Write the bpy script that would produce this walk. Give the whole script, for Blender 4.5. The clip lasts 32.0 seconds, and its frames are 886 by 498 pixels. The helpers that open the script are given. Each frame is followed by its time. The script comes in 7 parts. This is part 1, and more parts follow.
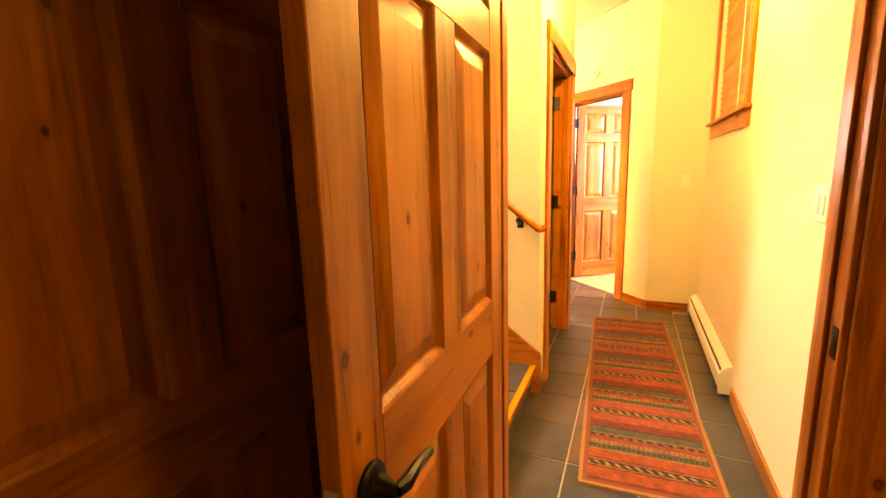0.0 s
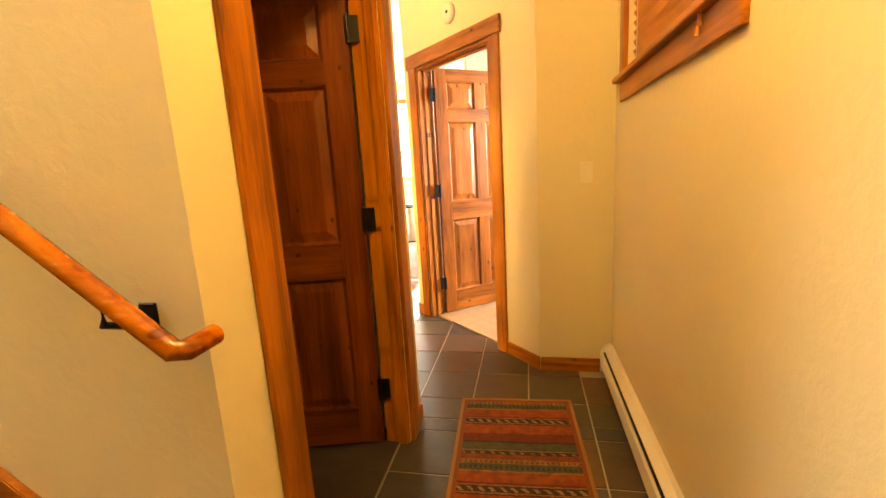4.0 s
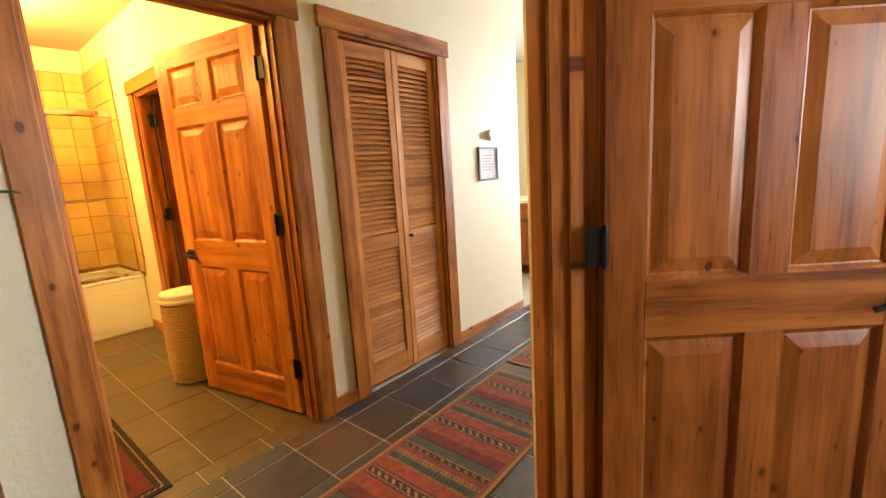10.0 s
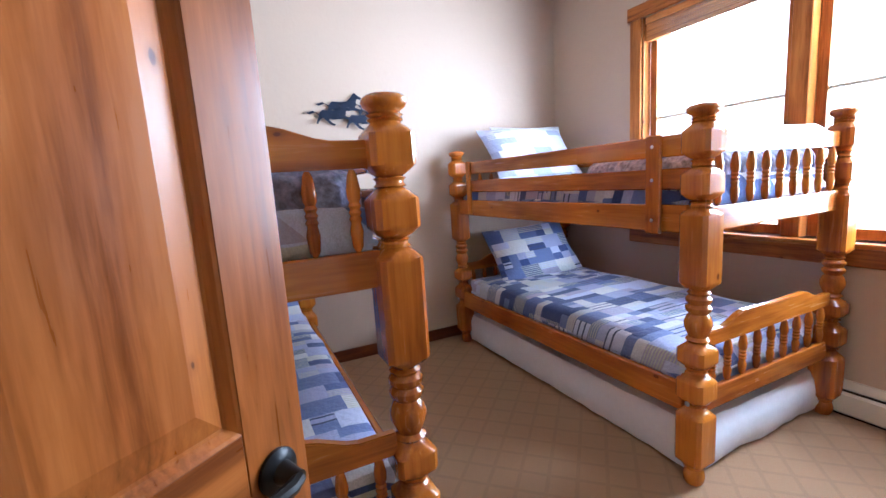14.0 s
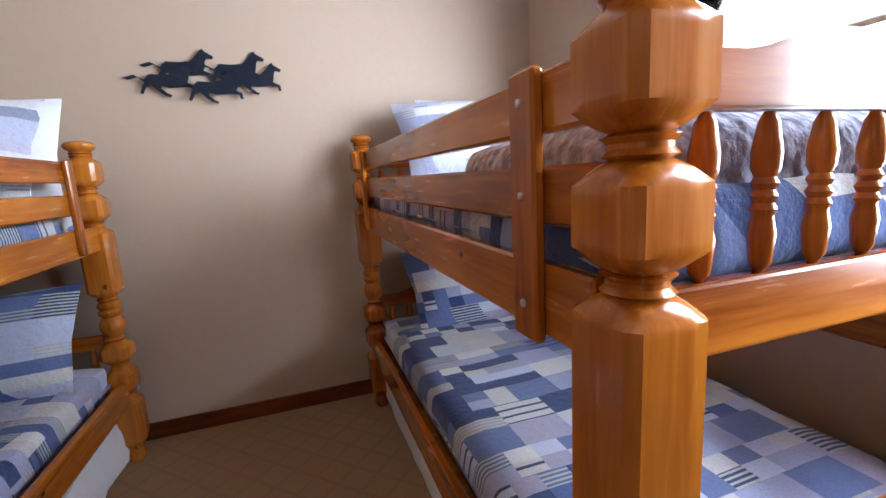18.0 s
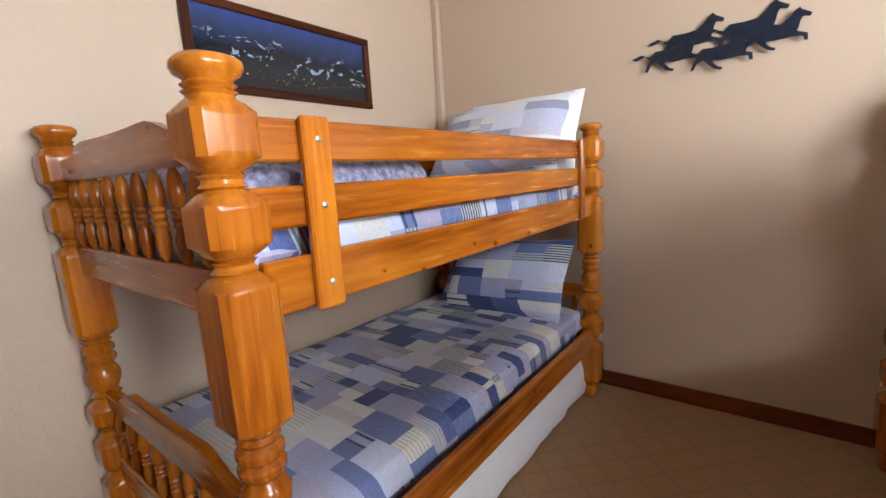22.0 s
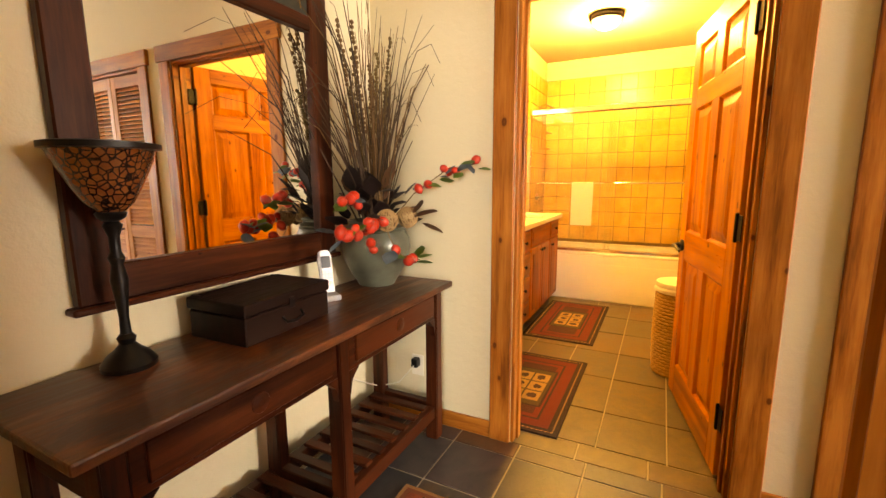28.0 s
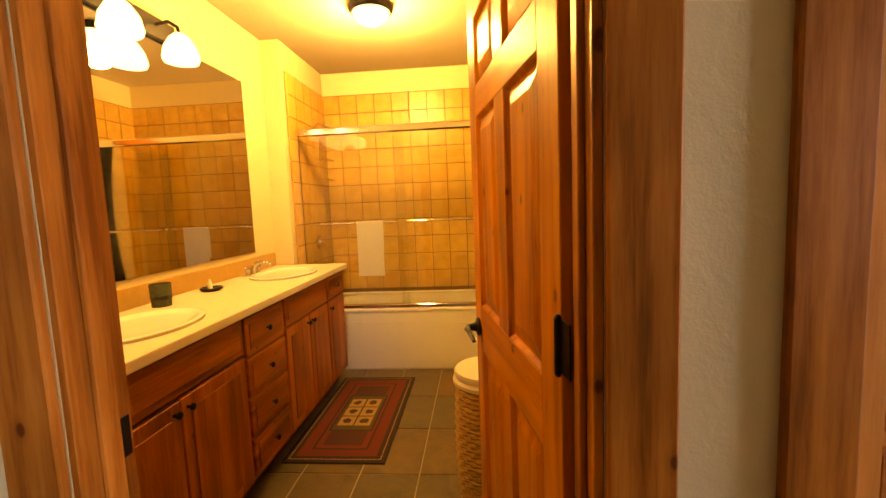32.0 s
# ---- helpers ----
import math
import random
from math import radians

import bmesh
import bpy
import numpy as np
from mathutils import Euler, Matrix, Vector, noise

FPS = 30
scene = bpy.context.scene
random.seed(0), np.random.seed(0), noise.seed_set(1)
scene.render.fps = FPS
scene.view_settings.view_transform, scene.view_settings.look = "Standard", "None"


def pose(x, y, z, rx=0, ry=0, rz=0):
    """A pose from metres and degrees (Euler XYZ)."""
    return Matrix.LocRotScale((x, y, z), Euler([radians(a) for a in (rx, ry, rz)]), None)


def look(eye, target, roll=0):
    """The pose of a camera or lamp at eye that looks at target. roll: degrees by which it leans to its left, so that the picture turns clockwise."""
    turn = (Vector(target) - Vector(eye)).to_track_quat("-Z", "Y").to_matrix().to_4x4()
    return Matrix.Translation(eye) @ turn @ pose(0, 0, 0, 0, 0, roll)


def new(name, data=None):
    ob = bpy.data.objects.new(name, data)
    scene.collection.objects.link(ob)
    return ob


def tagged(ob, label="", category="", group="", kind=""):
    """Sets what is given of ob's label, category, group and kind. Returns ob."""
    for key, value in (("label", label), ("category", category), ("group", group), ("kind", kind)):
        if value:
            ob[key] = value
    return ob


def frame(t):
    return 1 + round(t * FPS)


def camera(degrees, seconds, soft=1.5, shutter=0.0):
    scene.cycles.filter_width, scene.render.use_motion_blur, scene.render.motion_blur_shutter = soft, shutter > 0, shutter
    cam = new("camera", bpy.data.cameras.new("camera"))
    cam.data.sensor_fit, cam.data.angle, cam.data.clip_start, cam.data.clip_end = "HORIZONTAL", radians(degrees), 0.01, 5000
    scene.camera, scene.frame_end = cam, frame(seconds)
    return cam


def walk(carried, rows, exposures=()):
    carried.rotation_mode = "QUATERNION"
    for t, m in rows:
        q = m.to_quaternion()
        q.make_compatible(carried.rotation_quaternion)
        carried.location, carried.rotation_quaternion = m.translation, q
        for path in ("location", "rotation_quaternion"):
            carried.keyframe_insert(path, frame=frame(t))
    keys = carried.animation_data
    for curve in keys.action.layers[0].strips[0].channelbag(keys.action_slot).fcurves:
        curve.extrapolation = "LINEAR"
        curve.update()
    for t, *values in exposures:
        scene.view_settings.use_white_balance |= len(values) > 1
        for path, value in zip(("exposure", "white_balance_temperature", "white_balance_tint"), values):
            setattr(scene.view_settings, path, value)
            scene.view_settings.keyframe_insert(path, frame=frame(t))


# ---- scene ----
cam = camera(91.5, 32.0)
PATH = [
    (0, (0.039, -0.038, 1.341), (-0.757, 1.763, 0.989), -1.7),
    (0.5, (0.056, 0.074, 1.327), (-0.572, 1.935, 0.95), -2.0),
    (1, (0.092, 0.299, 1.332), (-0.455, 2.19, 0.978), -1.3),
    (1.5, (0.116, 0.509, 1.321), (-0.322, 2.416, 0.905), -2.9),
    (2, (0.097, 0.775, 1.318), (-0.263, 2.707, 0.947), -3.3),
    (2.5, (0.1, 1.006, 1.312), (-0.256, 2.934, 0.918), -3.1),
    (4.5, (0.135, 2.031, 1.277), (-0.297, 3.949, 0.911), -3.8),
    (5, (0.13, 2.256, 1.287), (-0.605, 4.078, 0.888), -3.0),
    (5.5, (0.101, 2.419, 1.278), (-0.812, 4.154, 0.883), -3.0),
    (6, (0.051, 2.589, 1.289), (-0.956, 4.28, 0.932), -3.6),
    (6.5, (0.034, 2.754, 1.284), (-0.91, 4.476, 0.907), -4.4),
    (7, (0.044, 2.984, 1.294), (-0.849, 4.743, 0.962), -2.8),
    (7.5, (0.029, 3.199, 1.294), (-0.867, 4.943, 0.901), -3.8),
    (8, (-0.028, 3.424, 1.306), (-0.876, 5.205, 0.975), -4.1),
    (8.5, (-0.057, 3.596, 1.302), (-1.021, 5.316, 0.965), -4.3),
    (9, (-0.064, 3.819, 1.306), (-1.194, 5.434, 0.968), -3.0),
    (9.5, (-0.092, 4.007, 1.293), (-1.298, 5.553, 0.901), -3.1),
    (10, (-0.194, 4.215, 1.298), (-1.46, 5.722, 0.941), -3.5),
    (10.5, (-0.252, 4.368, 1.296), (-1.492, 5.893, 0.927), -3.8),
    (11, (-0.263, 4.532, 1.304), (-1.236, 6.254, 1.011), -3.9),
    (11.5, (-0.259, 4.662, 1.312), (-0.924, 6.523, 1.004), -4.1),
    (12, (-0.269, 4.773, 1.307), (-0.522, 6.734, 1.007), -3.5),
    (12.5, (-0.266, 4.854, 1.316), (-0.094, 6.826, 1.028), -4.5),
    (13, (-0.21, 4.913, 1.309), (0.394, 6.789, 0.969), -4.2),
    (13.5, (-0.111, 5.035, 1.304), (0.651, 6.855, 0.979), -4.5),
    (14, (0.024, 5.183, 1.3), (0.869, 6.969, 0.99), -3.7),
    (14.5, (0.119, 5.313, 1.287), (1.049, 7.05, 0.943), -3.3),
    (15, (0.224, 5.481, 1.298), (1.211, 7.191, 0.981), -4.0),
    (15.5, (0.344, 5.582, 1.295), (1.411, 7.234, 0.932), -4.3),
    (17.5, (1.065, 5.805, 1.287), (1.976, 7.552, 0.945), -4.4),
    (18, (1.225, 5.832, 1.286), (1.854, 7.701, 0.952), -3.2),
    (18.5, (1.352, 5.844, 1.294), (1.588, 7.801, 0.957), -3.8),
    (19, (1.401, 5.847, 1.289), (1.342, 7.815, 0.939), -4.7),
    (19.5, (1.418, 5.853, 1.282), (1.136, 7.798, 0.909), -5.1),
    (20, (1.395, 5.846, 1.28), (0.949, 7.757, 0.892), -5.1),
    (20.5, (1.355, 5.852, 1.28), (0.71, 7.703, 0.885), -4.7),
    (21, (1.302, 5.845, 1.282), (0.455, 7.616, 0.901), -4.3),
    (21.5, (1.228, 5.846, 1.289), (0.208, 7.529, 0.933), -3.8),
    (22, (1.149, 5.838, 1.294), (-0.057, 7.398, 0.959), -3.4),
    (22.5, (1.056, 5.815, 1.292), (-0.333, 7.216, 0.965), -2.9),
    (23, (0.96, 5.79, 1.293), (-0.618, 6.972, 0.957), -2.2),
    (23.5, (0.876, 5.752, 1.291), (-0.831, 6.735, 0.944), -1.4),
    (24, (0.768, 5.741, 1.295), (-1.095, 6.375, 0.942), -2.1),
    (24.5, (0.67, 5.702, 1.285), (-1.284, 5.915, 0.913), -1.8),
    (25, (0.532, 5.679, 1.293), (-1.429, 5.507, 0.941), -0.8),
    (25.5, (0.39, 5.634, 1.296), (-1.462, 4.972, 0.931), -0.3),
    (26, (0.256, 5.542, 1.279), (-1.486, 4.642, 0.881), 0.9),
    (26.5, (0.095, 5.41, 1.309), (-1.649, 4.473, 1.028), -0.7),
    (28.5, (-0.398, 4.996, 1.256), (-2.178, 4.143, 0.932), -0.4),
    (29, (-0.567, 4.899, 1.276), (-2.422, 4.199, 1.016), -2.1),
    (29.5, (-0.723, 4.868, 1.283), (-2.609, 4.268, 0.998), -2.0),
    (30, (-0.933, 4.88, 1.31), (-2.827, 4.286, 1.066), -1.6),
    (30.5, (-1.086, 4.922, 1.316), (-2.995, 4.403, 1.024), -1.7),
    (31, (-1.291, 4.968, 1.329), (-3.211, 4.478, 1.058), -1.3),
    (31.5, (-1.419, 5.022, 1.331), (-3.363, 4.604, 1.115), -2.3),
    (32, (-1.484, 5.222, 1.337), (-3.467, 5.057, 1.136), -2.3),
]
EXPOSURES = [(0, 1.15, 8800, 20), (1, 0.6, 8400, 14), (2, 0.15, 7600, 8), (3.5, 0.2, 7900, 10), (5, 0.1, 8200, 12), (7, 0.1, 7800, 10), (8, -0.6, 7300, 8), (9, -1.7, 7100, 12), (10, -1.65, 6600, 12), (11, -1.6, 6300, 14), (12, -1.5, 6000, 12), (13, -1.15, 5000, 10), (14, -1.3, 5000, 10), (15, -1.55, 5400, 10), (18, -1.95, 5600, 10), (20, -1.7, 5900, 10), (22, -1.85, 6300, 10), (24, -2.15, 7400, 14), (25, -1.75, 8800, 16), (26, -1.3, 9600, 18), (29, -1.6, 9200, 20), (30, -2.0, 9200, 22), (32, -2.45, 8800, 22)]
walk(cam, [(t, look(eye, target, roll)) for t, eye, target, roll in PATH], EXPOSURES)

# ---- world, sun and large lights ----
world = bpy.data.worlds.new("world")
scene.world = world
world.use_nodes = True
wn = world.node_tree
sky = wn.nodes.new("ShaderNodeTexSky")
sky.sky_type, sky.sun_disc = "NISHITA", False
sky.sun_elevation, sky.sun_rotation = radians(38), radians(80)
wn.nodes["Background"].inputs["Strength"].default_value = 0.12
wn.links.new(sky.outputs[0], wn.nodes["Background"].inputs["Color"])
sun = new("sun", bpy.data.lights.new("sun", "SUN"))
sun.data.energy, sun.data.angle, sun.data.color = 1.0, radians(12), (1.0, 0.96, 0.9)
sun.matrix_world = look((20, 3, 14), (0, 5, 0))


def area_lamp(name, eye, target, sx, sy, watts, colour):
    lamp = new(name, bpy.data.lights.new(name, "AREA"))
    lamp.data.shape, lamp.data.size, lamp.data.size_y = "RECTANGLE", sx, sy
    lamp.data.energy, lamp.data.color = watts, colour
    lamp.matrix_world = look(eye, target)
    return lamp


def bulb_lamp(name, place, watts, colour, radius=0.06):
    lamp = new(name, bpy.data.lights.new(name, "POINT"))
    lamp.data.energy, lamp.data.color, lamp.data.shadow_soft_size = watts, colour, radius
    lamp.location = place
    return lamp


WARM = (1.0, 0.62, 0.19)
BATHWARM = (1.0, 0.59, 0.14)
DAY = (0.90, 0.95, 1.0)
area_lamp("daylight_bedroom", (2.96, 6.455, 1.60), (1.96, 6.65, 1.30), 1.85, 1.35, 1050, DAY)
area_lamp("daylight_kitchen", (-0.70, 11.7, 1.85), (-2.0, 6.8, 0.7), 2.1, 1.6, 2000, DAY)
bulb_lamp("hall_bulb", (0.08, 2.50, 2.40), 62, WARM, 0.06)
# Added fill lamp, no fixture seen; brightens the entry door and switch wall.
bulb_lamp("foyer_fill", (0.15, 1.80, 2.32), 12, WARM, 0.08)
bulb_lamp("landing_bulb", (-0.95, 4.65, 2.6), 15, WARM, 0.12)
bulb_lamp("entry_bulb", (1.25, 0.55, 2.45), 16, WARM, 0.12)
# Added fill lamp, standing in for unseen light from upstairs.
area_lamp("stairwell_fill", (-3.1, 1.86, 4.6), (-0.9, 1.9, 1.2), 0.9, 0.8, 130, (1.0, 0.93, 0.80))
bulb_lamp("bath_bulb", (-4.35, 4.58, 2.46), 760, BATHWARM, 0.10)
for bx_ in (-2.88, -3.25, -3.62):
    bulb_lamp("vanity_bulb", (bx_, 3.775, 2.17), 105, BATHWARM, 0.05)

# ---- materials ----


def nodes_of(name):
    m = bpy.data.materials.new(name)
    m.use_nodes = True
    nt = m.node_tree
    return m, nt, nt.nodes["Principled BSDF"]


def put(n, name, v):
    n.inputs[name].default_value = v


def ramp(nt, stops, constant=False):
    n = nt.nodes.new("ShaderNodeValToRGB")
    r = n.color_ramp
    r.interpolation = "CONSTANT" if constant else "LINEAR"
    while len(r.elements) < len(stops):
        r.elements.new(0.5)
    for e, (p, c) in zip(r.elements, stops):
        e.position, e.color = p, (*c, 1)
    return n


def mixc(nt, fac, a, b, blend="MIX"):
    n = nt.nodes.new("ShaderNodeMix")
    n.data_type, n.blend_type = "RGBA", blend
    for sock, v in ((n.inputs[0], fac), (n.inputs[6], a), (n.inputs[7], b)):
        if hasattr(v, "links") or hasattr(v, "is_linked"):
            nt.links.new(v, sock)
        else:
            sock.default_value = v if isinstance(v, float) else (*v, 1)
    return n.outputs[2]


def math_(nt, op, a, b=None, c=None):
    n = nt.nodes.new("ShaderNodeMath")
    n.operation = op
    for i, v in enumerate((a, b, c)):
        if v is None:
            continue
        if hasattr(v, "is_linked"):
            nt.links.new(v, n.inputs[i])
        else:
            n.inputs[i].default_value = v
    return n.outputs[0]


def coords(nt, scale=(1, 1, 1), spread=0.0):
    """Object coordinates, scaled, shifted at random from object to object."""
    tc = nt.nodes.new("ShaderNodeTexCoord")
    out = tc.outputs["Object"]
    if spread:
        info = nt.nodes.new("ShaderNodeObjectInfo")
        mul = nt.nodes.new("ShaderNodeVectorMath")
        mul.operation = "SCALE"
        mul.inputs[0].default_value = (spread, spread * 1.7, spread * 0.6)
        nt.links.new(info.outputs["Random"], mul.inputs["Scale"])
        add = nt.nodes.new("ShaderNodeVectorMath")
        nt.links.new(out, add.inputs[0])
        nt.links.new(mul.outputs[0], add.inputs[1])
        out = add.outputs[0]
    mp = nt.nodes.new("ShaderNodeMapping")
    mp.inputs["Scale"].default_value = scale
    nt.links.new(out, mp.inputs["Vector"])
    return mp.outputs[0]


def noise_(nt, vec, scale, detail=4.0, rough=0.55, dist=0.0):
    n = nt.nodes.new("ShaderNodeTexNoise")
    n.inputs["Scale"].default_value, n.inputs["Detail"].default_value = scale, detail
    n.inputs["Roughness"].default_value, n.inputs["Distortion"].default_value = rough, dist
    nt.links.new(vec, n.inputs["Vector"])
    return n.outputs["Fac"]


def bump(nt, bsdf, height, strength, distance=0.002):
    b = nt.nodes.new("ShaderNodeBump")
    b.inputs["Strength"].default_value, b.inputs["Distance"].default_value = strength, distance
    nt.links.new(height, b.inputs["Height"])
    nt.links.new(b.outputs[0], bsdf.inputs["Normal"])


def paint(name, colour, grain=90.0, strength=0.25, rough=0.6, mottle=0.06):
    """Painted plaster with a hand-trowelled skin."""
    m, nt, p = nodes_of(name)
    v = coords(nt)
    big = noise_(nt, v, 1.3, 3)
    dark = tuple(c * (1 - mottle) for c in colour)
    nt.links.new(mixc(nt, big, dark, colour), p.inputs["Base Color"])
    put(p, "Roughness", rough)
    blot = noise_(nt, v, grain * 0.35, 3, 0.5, 0.4)
    fine = noise_(nt, v, grain * 2.2, 2)
    bump(nt, p, math_(nt, "ADD", blot, math_(nt, "MULTIPLY", fine, 0.25)), strength, 0.007)
    return m


def wood(name, light, mid, dark, axis="Z", rough=0.38, knots=1.0, coat=0.0, ring=9.0, spread=7.0, spec=0.24):
    """Boards with streaked grain along one axis, soft early and late wood, and a few dark knots."""
    m, nt, p = nodes_of(name)
    i = "XYZ".index(axis)
    s = [1.0, 1.0, 1.0]
    s[i] = 0.07
    v = coords(nt, s, spread)
    broad = noise_(nt, v, ring, 3, 0.5, 0.8)
    streak = noise_(nt, v, ring * 9, 3, 0.6, 0.3)
    c = ramp(nt, [(0.35, dark), (0.48, mid), (0.61, light)])
    nt.links.new(math_(nt, "ADD", math_(nt, "MULTIPLY", broad, 0.68), math_(nt, "MULTIPLY", streak, 0.32)), c.inputs[0])
    out = c.outputs[0]
    if knots:
        kv = nt.nodes.new("ShaderNodeSeparateXYZ")
        nt.links.new(coords(nt, (1, 1, 1), spread * 0.37), kv.inputs[0])
        across, along_ = {"X": (2, 0), "Y": (2, 1), "Z": (0, 2)}[axis]
        flat = nt.nodes.new("ShaderNodeCombineXYZ")
        nt.links.new(kv.outputs[across], flat.inputs[0])
        nt.links.new(math_(nt, "MULTIPLY", kv.outputs[along_], 0.6), flat.inputs[1])
        vo = nt.nodes.new("ShaderNodeTexVoronoi")
        vo.voronoi_dimensions = "2D"
        vo.inputs["Scale"].default_value = 7.5
        nt.links.new(flat.outputs[0], vo.inputs["Vector"])
        some = nt.nodes.new("ShaderNodeSeparateColor")
        nt.links.new(vo.outputs["Color"], some.inputs[0])
        wobble = noise_(nt, flat.outputs[0], 60, 2)
        size = math_(nt, "ADD", math_(nt, "MULTIPLY", some.outputs[1], 0.045), math_(nt, "MULTIPLY", wobble, 0.03))
        far = math_(nt, "ADD", vo.outputs["Distance"], math_(nt, "SUBTRACT", size, 0.03))
        spot = ramp(nt, [(0.0, (0.8, 0.8, 0.8)), (0.026 * knots, (1, 1, 1)), (0.048 * knots, (0.85, 0.85, 0.85)), (0.062 * knots, (0.24, 0.24, 0.24)), (0.12 * knots, (0, 0, 0))])
        nt.links.new(far, spot.inputs[0])
        out = mixc(nt, math_(nt, "MULTIPLY", spot.outputs[0], math_(nt, "MULTIPLY", math_(nt, "GREATER_THAN", some.outputs[0], 0.66), 0.92)), out, (dark[0] * 0.42, dark[1] * 0.26, dark[2] * 0.2))
    blotch = noise_(nt, coords(nt, (1, 1, 1), spread), 2.3, 2)
    shade = ramp(nt, [(0.3, (0.66, 0.62, 0.58)), (0.7, (1.08, 1.07, 1.05))])
    nt.links.new(blotch, shade.inputs[0])
    out = mixc(nt, 1.0, out, shade.outputs[0], "MULTIPLY")
    nt.links.new(out, p.inputs["Base Color"])
    rr = ramp(nt, [(0.3, (rough * 0.75,) * 3), (0.75, (rough * 1.25,) * 3)])
    nt.links.new(streak, rr.inputs[0])
    nt.links.new(rr.outputs[0], p.inputs["Roughness"])
    put(p, "Coat Weight", coat)
    put(p, "Specular IOR Level", spec)
    put(p, "Coat Roughness", 0.11)
    bump(nt, p, streak, 0.12, 0.001)
    return m


def plain(name, colour, rough=0.5, metal=0.0, vary=0.12, scale=30.0, bumped=0.1, **more):
    m, nt, p = nodes_of(name)
    n = noise_(nt, coords(nt, (1, 1, 1), 3.0), scale, 4)
    lo, hi = tuple(c * (1 - vary) for c in colour), tuple(min(1, c * (1 + vary)) for c in colour)
    nt.links.new(mixc(nt, n, lo, hi), p.inputs["Base Color"])
    put(p, "Roughness", rough)
    put(p, "Metallic", metal)
    for k, v in more.items():
        put(p, k.replace("_", " "), v)
    if bumped:
        bump(nt, p, n, bumped, 0.002)
    return m


def glow(name, colour, strength):
    m, nt, p = nodes_of(name)
    put(p, "Base Color", (*colour, 1))
    put(p, "Emission Color", (*colour, 1))
    put(p, "Emission Strength", strength)
    return m


def slate(name="slate", lift=(1.0, 1.0, 1.0), even=0.0):
    m, nt, p = nodes_of(name)
    info = nt.nodes.new("ShaderNodeObjectInfo")
    tone = ramp(nt, [(0.0, (0.036, 0.039, 0.048)), (0.3, (0.060, 0.061, 0.062)), (0.5, (0.082, 0.060, 0.036)), (0.72, (0.047, 0.050, 0.066)), (0.9, (0.105, 0.056, 0.030)), (1.0, (0.042, 0.043, 0.052))])
    nt.links.new(info.outputs["Random"], tone.inputs[0])
    v = coords(nt, (1, 1, 1), 9.0)
    cloud = noise_(nt, v, 7, 5, 0.6, 0.8)
    sh = ramp(nt, [(0.3, (0.42, 0.42, 0.44)), (0.7, (1.12, 1.02, 0.88))])
    nt.links.new(cloud, sh.inputs[0])
    nt.links.new(mixc(nt, 1.0, mixc(nt, 1.0, mixc(nt, even, tone.outputs[0], (0.060, 0.054, 0.044)), lift, "MULTIPLY"), sh.outputs[0], "MULTIPLY"), p.inputs["Base Color"])
    r = ramp(nt, [(0.3, (0.28,) * 3), (0.7, (0.5,) * 3)])
    nt.links.new(cloud, r.inputs[0])
    nt.links.new(r.outputs[0], p.inputs["Roughness"])
    cleft = noise_(nt, coords(nt, (1, 2.2, 1), 5.0), 16, 5, 0.55, 1.0)
    bump(nt, p, cleft, 0.35, 0.004)
    return m


def carpet():
    m, nt, p = nodes_of("carpet")
    v = coords(nt)
    tuft = noise_(nt, v, 330, 2)
    tc = nt.nodes.new("ShaderNodeSeparateXYZ")
    nt.links.new(coords(nt, (1, 1, 1)), tc.inputs[0])
    a = math_(nt, "ADD", tc.outputs[0], tc.outputs[1])
    b = math_(nt, "SUBTRACT", tc.outputs[0], tc.outputs[1])
    la = math_(nt, "PINGPONG", a, 0.085)
    lb = math_(nt, "PINGPONG", b, 0.085)
    line = math_(nt, "LESS_THAN", math_(nt, "MINIMUM", la, lb), 0.012)
    base = mixc(nt, tuft, (0.27, 0.155, 0.078), (0.40, 0.242, 0.130))
    nt.links.new(mixc(nt, math_(nt, "MULTIPLY", line, 0.2), base, (0.15, 0.10, 0.06)), p.inputs["Base Color"])
    put(p, "Roughness", 0.95)
    bump(nt, p, math_(nt, "SUBTRACT", tuft, math_(nt, "MULTIPLY", line, 0.5)), 0.6, 0.006)
    return m


